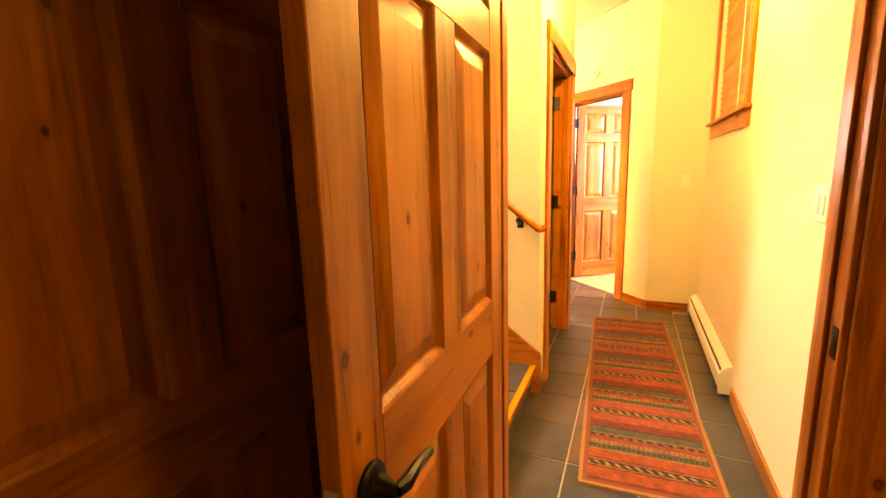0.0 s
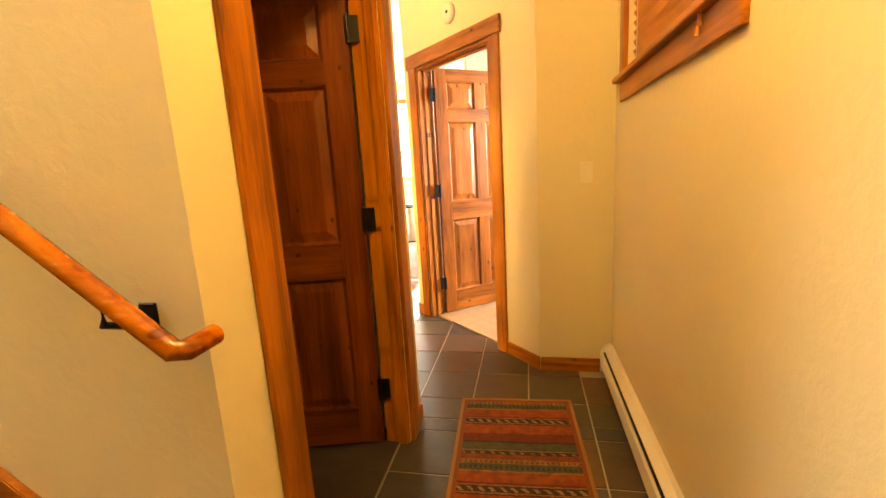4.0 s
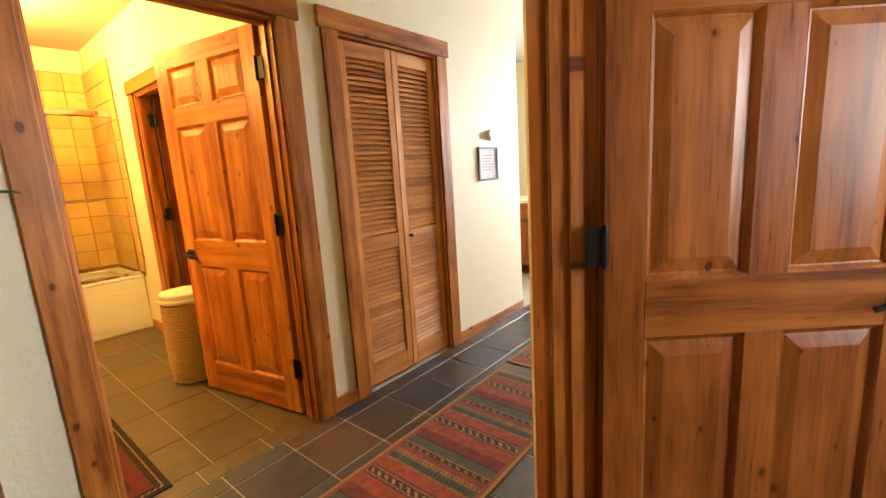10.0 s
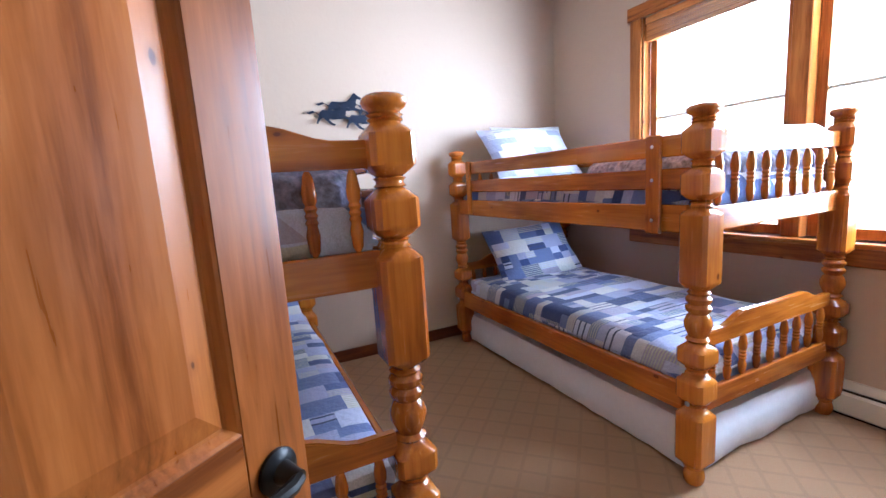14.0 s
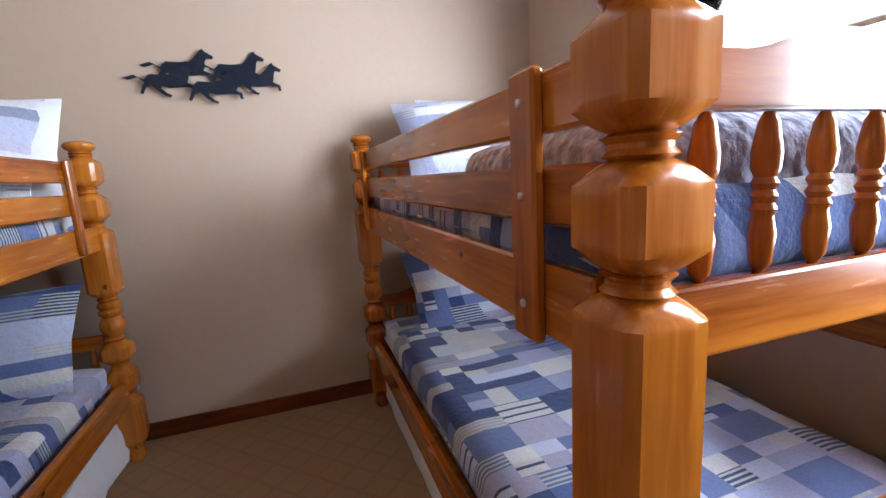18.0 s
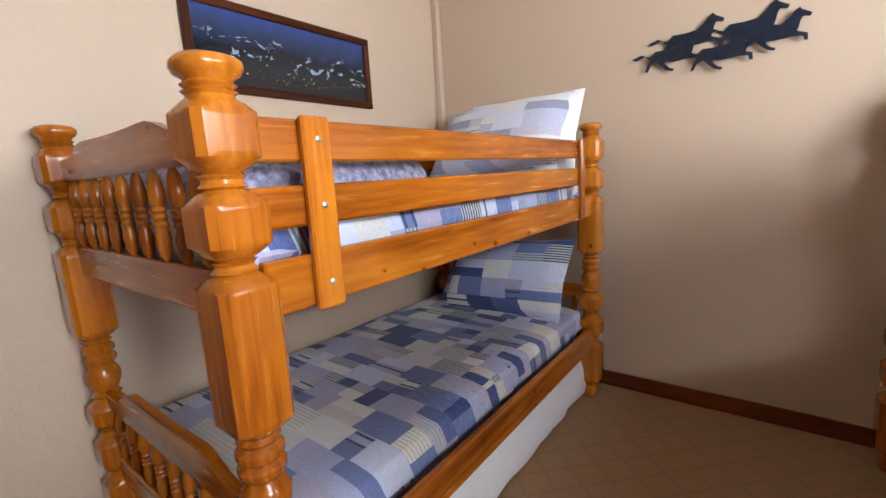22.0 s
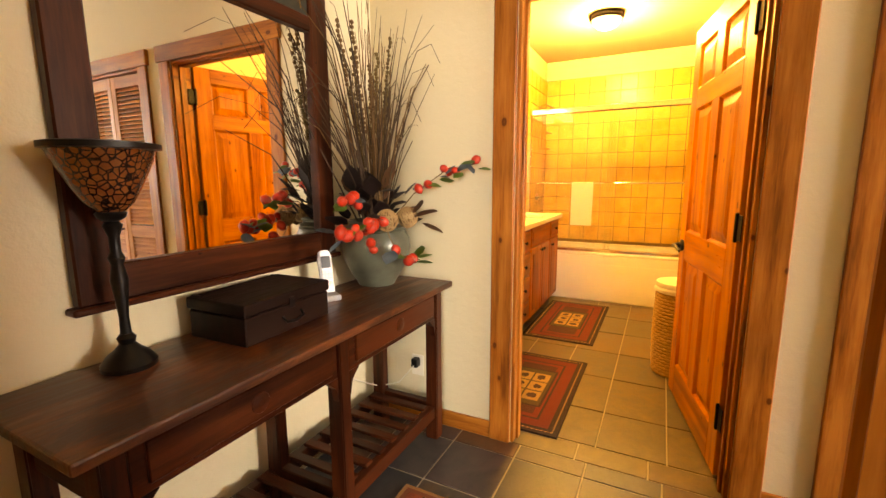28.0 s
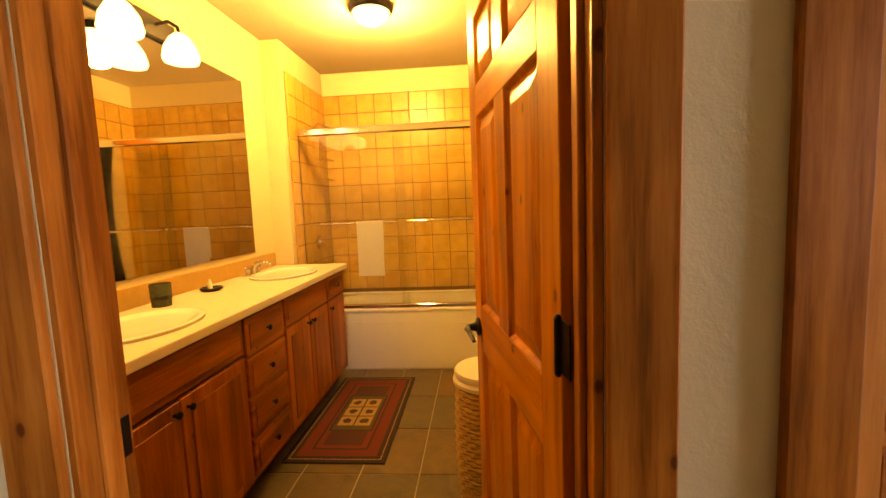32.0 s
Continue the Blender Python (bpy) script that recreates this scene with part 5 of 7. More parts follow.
def flower_pot():
    rnd = random.Random(7)
    x, y = -1.90, 3.915
    vz = thing("flower_vase", "grey-green glazed pottery vase with grooved shoulder", "vase", pose(x, y, TOP) @ Matrix.Diagonal((1.17, 1.17, 1.13, 1)))
    glaze = plain("grey_green_glaze", (0.098, 0.104, 0.074), 0.30, 0.0, 0.7, 14, 0.2)
    part("pot", turn([(0, 0.072), (0.012, 0.078), (0.06, 0.105), (0.11, 0.128), (0.15, 0.138), (0.19, 0.134), (0.222, 0.118), (0.226, 0.121), (0.232, 0.113), (0.238, 0.116), (0.244, 0.104), (0.254, 0.099), (0.262, 0.108), (0.266, 0.104), (0.250, 0.09), (0.2, 0.08)], 40), glaze, vz, "", True)
    part("filling", turn([(0.20, 0.085), (0.235, 0.088), (0.245, 0.05)], 20), plain("dry_moss", (0.10, 0.085, 0.04), 0.95, 0.0, 0.5, 80, 0.8), vz, "dry brown moss")
    fl = thing("dried_arrangement", "dried grasses, red berries and leaves standing in the vase", "dried flowers", pose(x, y, TOP + 0.265) @ Matrix.Diagonal((1.18, 1.12, 1.18, 1)))
    twig = plain("dry_twig", (0.052, 0.028, 0.013), 0.85, 0.0, 0.4, 60)
    straw = plain("dry_straw", (0.15, 0.082, 0.028), 0.85, 0.0, 0.3, 60)
    leafm = plain("green_leaf", (0.14, 0.24, 0.04), 0.55, 0.0, 0.35, 30)
    darkl = plain("dark_leaf", (0.022, 0.010, 0.008), 0.65, 0.0, 0.5, 30)
    berry = plain("red_berry", (0.46, 0.026, 0.008), 0.34, 0.0, 0.6, 40)
    olive = plain("olive_seed", (0.135, 0.088, 0.022), 0.8, 0.0, 0.4, 60)
    dryl = plain("curled_brown_leaf", (0.13, 0.055, 0.020), 0.75, 0.0, 0.45, 40)
    bluel = plain("dusty_blue_leaf", (0.15, 0.20, 0.23), 0.7, 0.0, 0.3, 30)
    for k in range(110):
        a, lean = rnd.uniform(0, 2 * math.pi), 0.03 + 0.42 * rnd.random() ** 1.3
        h = rnd.uniform(0.36, 0.86)
        dx, dy = math.cos(a) * lean, math.sin(a) * lean * 0.55
        r0 = rnd.uniform(0.0, 0.05)
        p0 = (math.cos(a) * r0, math.sin(a) * r0, -0.02)
        tipz = h * (1 - 0.25 * lean)
        droop = rnd.random() < 0.3
        pts = [p0, (p0[0] + dx * 0.3, p0[1] + dy * 0.3, h * 0.4), (p0[0] + dx * 0.55 + rnd.uniform(-.03, .03), p0[1] + dy * 0.6, h * rnd.uniform(0.62, 0.78)), (p0[0] + dx, p0[1] + dy, tipz)]
        if droop:
            pts.append((p0[0] + dx * 1.35, p0[1] + dy * 1.3, tipz + 0.01))
            pts.append((p0[0] + dx * 1.75, p0[1] + dy * 1.5, tipz - 0.06))
        if pts[-1][1] < -0.14:
            pts = [(q[0], max(q[1], -0.14), q[2]) for q in pts]
        r = rnd.uniform(0.0016, 0.0034)
        part("grass_stem", tube(pts, r, 5, [r * 1.3, r, r * 0.8] + [r * 0.4] * (len(pts) - 3)), twig if k % 3 else straw, fl)
    pods = []
    for mat in (olive, straw):
        bm = turn([(-0.008, 0.001), (-0.003, 0.0075), (0.003, 0.0075), (0.008, 0.001)], 6)
        me = bpy.data.meshes.new("seed_pod")
        bm.to_mesh(me)
        bm.free()
        me.materials.append(mat)
        pods.append(me)
    for k in range(9):
        a, lean, h = rnd.uniform(-0.9, 4.0), rnd.uniform(0.05, 0.17), rnd.uniform(0.5, 0.74)
        n = 26
        spots = []
        for j in range(n):
            f = 0.45 + 0.55 * j / n
            spots.append(Vector((math.cos(a) * lean * f, max(math.sin(a) * lean * f * 0.6, -0.18), h * f)))
        dry = straw if k % 2 else twig
        sh_ = part("seed_head", tube([(0, 0, 0), spots[0], spots[13], spots[-1]], 0.0016, 5), dry, fl, "string of dry seed pods")
        for q in spots:
            share("seed_pod", pods[k % 2], sh_, Matrix.Translation(q + Vector((rnd.uniform(-.005, .005), rnd.uniform(-.005, .005), 0))))

    def leaf(p, size, ang, tilt, mat):
        bm = bmesh.new()
        prof = [(0, 0), (0.25, 0.30), (0.55, 0.36), (0.8, 0.2), (1.0, 0.0), (0.8, -0.2), (0.55, -0.36), (0.25, -0.30)]
        vs = [bm.verts.new((u * size, w * size, 0.10 * size * math.sin(u * 3) - 0.5 * abs(w) * size * 0.4)) for u, w in prof]
        mid = [bm.verts.new((u * size, 0, 0.10 * size * math.sin(u * 3) + 0.02 * size)) for u in (0.25, 0.55, 0.8)]
        for f in ((vs[0], vs[1], mid[0]), (vs[0], mid[0], vs[7]), (vs[1], vs[2], mid[1], mid[0]), (mid[0], mid[1], vs[6], vs[7]), (vs[2], vs[3], mid[2], mid[1]), (mid[1], mid[2], vs[5], vs[6]), (vs[3], vs[4], mid[2]), (mid[2], vs[4], vs[5])):
            bm.faces.new(f)
        bmesh.ops.solidify(bm, geom=bm.faces[:], thickness=0.0012)
        bm.transform(Matrix.Translation(p) @ pose(0, 0, 0, rnd.uniform(-25, 25), tilt, ang))
        part("leaf", bm, mat, fl, "", True)

    def fruit(p, r, label=""):
        part("berry", moved(turn([(-1.25 * r, 0.15 * r), (-0.8 * r, 0.75 * r), (0, r), (0.7 * r, 0.75 * r), (1.15 * r, 0.1 * r)], 10), Matrix.Translation(p) @ pose(0, 0, 0, rnd.uniform(-70, 70), rnd.uniform(-70, 70))), berry, fl, label, True)
    # long berry sprays to both sides, and a trailing one down the vase
    sprays = [
        ([(0.0, 0.05, 0.0), (-0.06, 0.15, 0.13), (-0.10, 0.27, 0.215), (-0.14, 0.40, 0.245)], (0.40, 0.47, 0.66, 0.70, 0.78, 0.98), (0.36, 0.44, 0.58, 0.63, 0.74, 0.84, 0.88, 0.93, 0.97, 1.0)),
        ([(0.10, 0.13, 0.0), (0.11, 0.175, -0.07), (0.05, 0.190, -0.105), (-0.05, 0.180, -0.125)], (0.42, 0.72, 0.86), (0.30, 0.62, 0.80, 0.92, 1.0)),
        ([(0.04, 0.08, 0.0), (0.15, 0.13, 0.035), (0.27, 0.12, 0.01), (0.335, 0.10, 0.0)], (0.34, 0.42, 0.50, 0.55, 0.62, 0.70, 0.90, 0.98), (0.38, 0.47, 0.58, 0.66, 0.76, 0.84, 0.94, 1.0)),
        ([(0.02, 0.02, 0.02), (0.12, 0.04, 0.10), (0.22, 0.05, 0.115), (0.28, 0.05, 0.08)], (0.45, 0.55, 0.66, 0.84), (0.40, 0.62, 0.75, 0.92, 1.0)),
    ]
    for pts, fruits, leaves in sprays:
        part("spray_stem", tube(pts, 0.0022, 6), straw, fl)
        for f, red in [(f, True) for f in fruits] + [(f, False) for f in leaves]:
            i = min(int(f * 3), 2)
            q = Vector(pts[i]).lerp(Vector(pts[i + 1]), f * 3 - i)
            q += Vector((rnd.uniform(-.016, .016), rnd.uniform(-.008, .014), rnd.uniform(-.022, .022)))
            if red:
                fruit(q, rnd.uniform(0.015, 0.022))
            else:
                leaf(q, rnd.uniform(0.055, 0.085), rnd.uniform(0, 360), rnd.uniform(-30, 50), leafm if rnd.random() < 0.6 else bluel)
    for k in range(4):
        fruit(Vector((rnd.uniform(0.13, 0.25), rnd.uniform(0.08, 0.15), rnd.uniform(-0.06, 0.05))), rnd.uniform(0.015, 0.020))
    for k in range(54):
        a = rnd.uniform(0, 2 * math.pi)
        r = rnd.uniform(0.02, 0.13)
        leaf(Vector((math.cos(a) * r, max(math.sin(a) * r, -0.10), rnd.uniform(0.01, 0.15))), rnd.uniform(0.06, 0.12), math.degrees(a) + rnd.uniform(-40, 40), rnd.uniform(-70, 10), darkl if k % 7 else dryl)
    for q, size, ang, tilt in ((Vector((-0.03, 0.17, 0.05)), 0.12, 80, -8), (Vector((-0.05, 0.19, 0.02)), 0.10, 110, 25), (Vector((0.0, 0.19, 0.06)), 0.08, 60, -40)):
        leaf(q, size, ang, tilt, dryl)
    for px, py, pz in ((0.125, 0.150, 0.050), (0.0, 0.175, 0.055)):
        ball = thing("rattan_ball", "woven straw ball tucked into the arrangement", "decoration", pose(x + px, y + py, TOP + 0.262 + pz))
        bands = []
        for k in range(30):
            rot = pose(0, 0, 0, rnd.uniform(0, 180), rnd.uniform(0, 180), rnd.uniform(0, 180))
            ring = [rot @ Vector((0.046 * math.cos(t * math.pi / 9), 0.046 * math.sin(t * math.pi / 9), 0)) for t in range(19)]
            bands.append(tube(ring, 0.0021, 4))
        part("weave", join(*bands), plain("pale_rattan", (0.36, 0.24, 0.11), 0.8, 0.0, 0.3, 60), ball, "", True)
        part("core", moved(turn([(-0.042, 0.002), (-0.030, 0.031), (0, 0.043), (0.030, 0.031), (0.042, 0.002)], 14), Matrix.Identity(4)), plain("ball_core", (0.20, 0.12, 0.05), 0.9), ball, "", True)


flower_pot()

# outlet and cords under the table
out = thing("wall_outlet", "ivory wall outlet with black plug under the console", "outlet", pose(BATH_X + 0.002, 4.0, 0.30, 0, 0, 90))
part("cover_plate", box(-0.035, 0.035, -0.006, 0, -0.057, 0.057, 0.002), PLASTIC, out)
part("plug", box(-0.018, 0.018, -0.045, -0.006, -0.002, 0.045, 0.004), IRON, out, "black adapter plug")
cord = thing("power_cord", "thin cord hanging from the outlet to the phone", "cord", pose(0, 0, 0))
part("cable", tube([(-2.08, 4.0, 0.31), (-2.05, 3.93, 0.22), (-2.0, 3.84, 0.20), (-1.9, 3.79, 0.26), (-1.75, 3.775, 0.36), (-1.6, 3.775, 0.45), (-1.2, 3.772, 0.50)], 0.003, 6), PLASTIC, cord)

# picture and thermostat on the corridor wall
pf = thing("picture_frame", "small black framed notice on the corridor wall", "picture", pose(BATH_X, 7.13, 1.33, 0, 0, 90))
part("frame", join(box(-0.135, -0.12, -0.016, 0, -0.13, 0.13, 0.002), box(0.12, 0.135, -0.016, 0, -0.13, 0.13, 0.002), box(-0.12, 0.12, -0.016, 0, -0.13, -0.115, 0.002), box(-0.12, 0.12, -0.016, 0, 0.115, 0.13, 0.002)), IRON, pf)
part("paper", box(-0.12, 0.12, -0.006, -0.002, -0.115, 0.115, 0), LINEN, pf, "white printed sheet")
for k in range(6):
    part("text_line", box(-0.08, 0.08 - 0.02 * (k % 3), -0.0072, -0.0062, 0.06 - k * 0.022, 0.066 - k * 0.022, 0), plain("faded_ink", (0.35, 0.35, 0.36), 0.8), pf)
ts = thing("thermostat", "round white thermostat above the framed notice", "thermostat", pose(BATH_X, 7.16, 1.55, 0, 0, 90) @ pose(0, 0, 0, 90))
part("dial_body", turn([(0, 0.042), (0.018, 0.041), (0.028, 0.034)], 24), PLASTIC, ts, "", True)
part("dial", turn([(0.028, 0.024), (0.036, 0.022)], 24), STEEL, ts, "", True)

# ---- bedroom ----


def bed_post_levels():
    R = 0.057
    lv = [(0.0, 0.030, 0), (0.012, 0.037, 0), (0.035, 0.041, 0), (0.055, 0.037, 0), (0.066, 0.030, 0), (0.074, 0.038, 0.2)]

    def block(z0, z1):
        return [(z0, 0.040, 0.1), (z0 + 0.006, 0.047, 0.35), (z0 + 0.022, R, 0.95), (z0 + 0.032, R, 1), (z1 - 0.032, R, 1), (z1 - 0.022, R, 0.95), (z1 - 0.006, 0.047, 0.35), (z1, 0.040, 0.1)]

    def neck(z0, z1):
        m = (z0 + z1) / 2
        return [(z0 + 0.004, 0.033, 0), (m - 0.010, 0.042, 0), (m - 0.003, 0.035, 0), (m + 0.003, 0.035, 0), (m + 0.010, 0.042, 0), (z1 - 0.004, 0.033, 0)]
    lv += block(0.085, 0.325) + neck(0.325, 0.355) + block(0.355, 0.47) + neck(0.47, 0.505) + block(0.505, 0.60)
    lv += [(0.607, 0.034, 0), (0.618, 0.044, 0), (0.630, 0.034, 0), (0.645, 0.040, 0), (0.668, 0.049, 0), (0.690, 0.050, 0), (0.712, 0.041, 0), (0.722, 0.034, 0), (0.735, 0.045, 0), (0.748, 0.047, 0), (0.760, 0.036, 0), (0.772, 0.046, 0), (0.784, 0.046, 0), (0.796, 0.035, 0), (0.806, 0.042, 0), (0.814, 0.034, 0)]
    lv += block(0.82, 1.128) + neck(1.128, 1.160) + block(1.160, 1.276) + neck(1.276, 1.312) + block(1.312, 1.432)
    lv += [(1.437, 0.038, 0), (1.443, 0.045, 0), (1.448, 0.037, 0), (1.454, 0.045, 0), (1.460, 0.037, 0), (1.465, 0.041, 0.1), (1.471, 0.050, 0.25), (1.482, 0.055, 0.3), (1.491, 0.054, 0.3), (1.499, 0.046, 0.25), (1.504, 0.028, 0.1)]
    return lv


SPINDLE = [(0.0, 0.006), (0.012, 0.013), (0.05, 0.0165), (0.062, 0.014), (0.072, 0.012), (0.080, 0.016), (0.088, 0.012), (0.096, 0.016), (0.104, 0.012), (0.112, 0.016), (0.12, 0.012), (0.13, 0.0165), (0.15, 0.0175), (0.186, 0.012), (0.198, 0.006)]


def crest(x0, x1, z0, z1, rise, y0, y1):
    """An end board with a wavy upper edge."""
    n = 28
    up = []
    for k in range(n + 1):
        u = k / n
        e = min(u, 1 - u)
        k_ = min(max((e - 0.10) / 0.16, 0.0), 1.0)
        h = rise * (k_ * k_ * (3 - 2 * k_)) * (1 - 0.12 * math.sin(math.pi * min(max((e - 0.26) / 0.24, 0.0), 1.0) / 2))
        up.append((x0 + (x1 - x0) * u, z1 + h))
    return slab([(x0, z0), (x1, z0)] + up[::-1], "Y", y0, y1, 0.004)


def bunk_bed(label, m, guard_x):
    """A bunk bed, 2.04 m long along y and 1.1 m wide along x; guard_x: the side of the guard rails."""
    th = thing("bunk_bed", label, "bunk bed", m, "bunk beds")
    W, L = 1.01, 1.925
    post = None
    spin, short = None, None
    lv = bed_post_levels()
    for x in (0, W):
        for y in (0, L):
            if post is None:
                first = part("post", ring_stack(lv, 24), BUNK["Z"], th, "turned and blocked pine post", True)
                post = first.data
                first.location = (x, y, 0)
            else:
                share("post", post, th, Matrix.Translation((x, y, 0)))
    e = 0.042
    for y in (0, L):
        for z in (1.036, 0.30):
            part("end_rail", box(e, W - e, y - 0.014, y + 0.014, z, z + 0.095, 0.006), BUNK["X"], th)
        part("crest_board", crest(e, W - e, 1.330, 1.396, 0.034, y - 0.014, y + 0.014), BUNK["X"], th, "wavy-topped end board")
        part("crest_board", crest(e, W - e, 0.575, 0.640, 0.045, y - 0.014, y + 0.014), BUNK["X"], th, "wavy-topped end board")
        n = 9
        for k in range(n):
            x = e + (k + 0.5) * (W - 2 * e) / n
            if spin is None:
                s = part("spindle", turn(SPINDLE, 12), BUNK["Z"], th, "turned spindle", True)
                spin = s.data
                s.location = (x, y, 1.131)
            else:
                share("spindle", spin, th, Matrix.Translation((x, y, 1.131)))
            share("spindle", spin, th, Matrix.Translation((x, y, 0.394)) @ Matrix.Diagonal((1, 1, 0.92, 1)))
    for x, sgn in ((0, -1), (W, 1)):
        a, b = x - 0.014, x + 0.014
        a2, b2 = a + sgn * 0.014, b + sgn * 0.014
        part("side_rail", box(a2, b2, e, L - e, 1.030, 1.140, 0.005), BUNK["Y"], th)
        part("side_rail", box(a2, b2, e, L - e, 0.30, 0.42, 0.005), BUNK["Y"], th)
        near = guard_x == x
        g0, g1 = (0.03, L - 0.22) if near else (0.03, L - 0.03)
        for z in (1.198, 1.325):
            part("guard_rail", box(a2, b2, g0, g1 if near else L - 0.04, z, z + 0.082, 0.005), BUNK["Y"], th)
        if near:
            xo = b2 if sgn > 0 else a2
            lo, hi = (xo, xo + 0.020) if sgn > 0 else (xo - 0.020, xo)
            for y0, y1, z0, z1 in ((0.142, 0.210, 1.022, 1.412), (L - 0.262, L - 0.215, 1.040, 1.412)):
                gp = part("guard_post", box(lo, hi, y0, y1, z0, z1, 0.005), BUNK["Z"], th)
                for z in (1.078, 1.238, 1.368):
                    if y0 < 1:
                        part("bolt", moved(turn([(0, 0.0068), (0.003, 0.0062), (0.0045, 0.003)], 12), Matrix.Translation((hi if sgn > 0 else lo, (y0 + y1) / 2, z)) @ pose(0, 0, 0, 0, 90 * sgn)), STEEL, gp, "zinc bolt head")
        for y in (0.0, L):
            for z in (1.075, 0.36):
                part("barrel_nut", moved(turn([(0, 0.010), (0.0025, 0.010), (0.004, 0.005)], 12), Matrix.Translation((x + sgn * 0.052, y, z)) @ pose(0, 0, 0, 0, 90 * sgn)), STEEL, th)
    part("slat_deck", box(0.02, W - 0.02, 0.03, L - 0.03, 1.045, 1.065, 0.002), BUNK["X"], th)
    part("slat_deck", box(0.02, W - 0.02, 0.03, L - 0.03, 0.315, 0.335, 0.002), BUNK["X"], th)
    return th


def soft_block(sx, sy, sz, seed, sag=0.012, cuts=9, round_=0.05):
    """A padded block with rounded edges and an uneven surface."""
    bm = bmesh.new()
    bmesh.ops.create_cube(bm, size=1.0)
    bmesh.ops.subdivide_edges(bm, edges=bm.edges[:], cuts=cuts, use_grid_fill=True)
    for v in bm.verts:
        p = Vector((v.co.x * sx, v.co.y * sy, v.co.z * sz))
        inner = Vector((max(-sx / 2 + round_, min(sx / 2 - round_, p.x)), max(-sy / 2 + round_, min(sy / 2 - round_, p.y)), max(-sz / 2 + round_, min(sz / 2 - round_, p.z))))
        d = p - inner
        if d.length > 1e-6:
            p = inner + d.normalized() * min(d.length, round_)
        k = noise.noise((p.x * 3.1 + seed, p.y * 3.1, p.z * 4.0)) + 0.5 * noise.noise((p.x * 9 + seed, p.y * 9, p.z * 9))
        v.co = p + Vector((0, 0, sag * k)) + Vector((0.5 * sag * k, 0.5 * sag * k, 0))
    return bm


def pillow(name, label, m, sx, sy, mat, seed):
    bm = bmesh.new()
    n = 14
    rows = []
    for side in (1, -1):
        grid = []
        for i in range(n + 1):
            row = []
            for j in range(n + 1):
                u, w = 2 * i / n - 1, 2 * j / n - 1
                puff = max(0.0, (1 - abs(u) ** 3.2) * (1 - abs(w) ** 3.2)) ** 0.55
                pin_ = 1 - 0.06 * (1 - abs(u)) * abs(w) - 0.06 * (1 - abs(w)) * abs(u)
                z = side * (0.085 * puff + 0.003) + 0.010 * noise.noise((u * 1.7 + seed, w * 1.7, side))
                row.append(bm.verts.new((u * sx / 2 * pin_, w * sy / 2 * pin_, z)))
            grid.append(row)
        rows.append(grid)
        for i in range(n):
            for j in range(n):
                f = (grid[i][j], grid[i + 1][j], grid[i + 1][j + 1], grid[i][j + 1])
                bm.faces.new(f if side > 0 else f[::-1])
    rim = [(i, 0) for i in range(n)] + [(n, j) for j in range(n)] + [(i, n) for i in range(n, 0, -1)] + [(0, j) for j in range(n, 0, -1)]
    for k in range(len(rim)):
        (a, b), (c, d) = rim[k], rim[(k + 1) % len(rim)]
        bm.faces.new((rows[0][a][b], rows[1][a][b], rows[1][c][d], rows[0][c][d]))
    bmesh.ops.recalc_face_normals(bm, faces=bm.faces)
    ob = link(name, bm, mat, True)
    ob.matrix_basis = m
    return tagged(ob, label, "pillow")


QUILT = [patchwork("patchwork_quilt_a", 0.3), patchwork("patchwork_quilt_b", 5.7), patchwork("patchwork_quilt_c", 11.1), patchwork("patchwork_quilt_d", 17.9)]
PALEQ = patchwork("faded_patchwork", 3.3, 0.36)
MATT = plain("mattress_ticking", (0.30, 0.30, 0.38), 0.9, 0.0, 0.1, 60, 0.2)
GREYQ = quilted("grey_quilted_cover", (0.20, 0.195, 0.29))


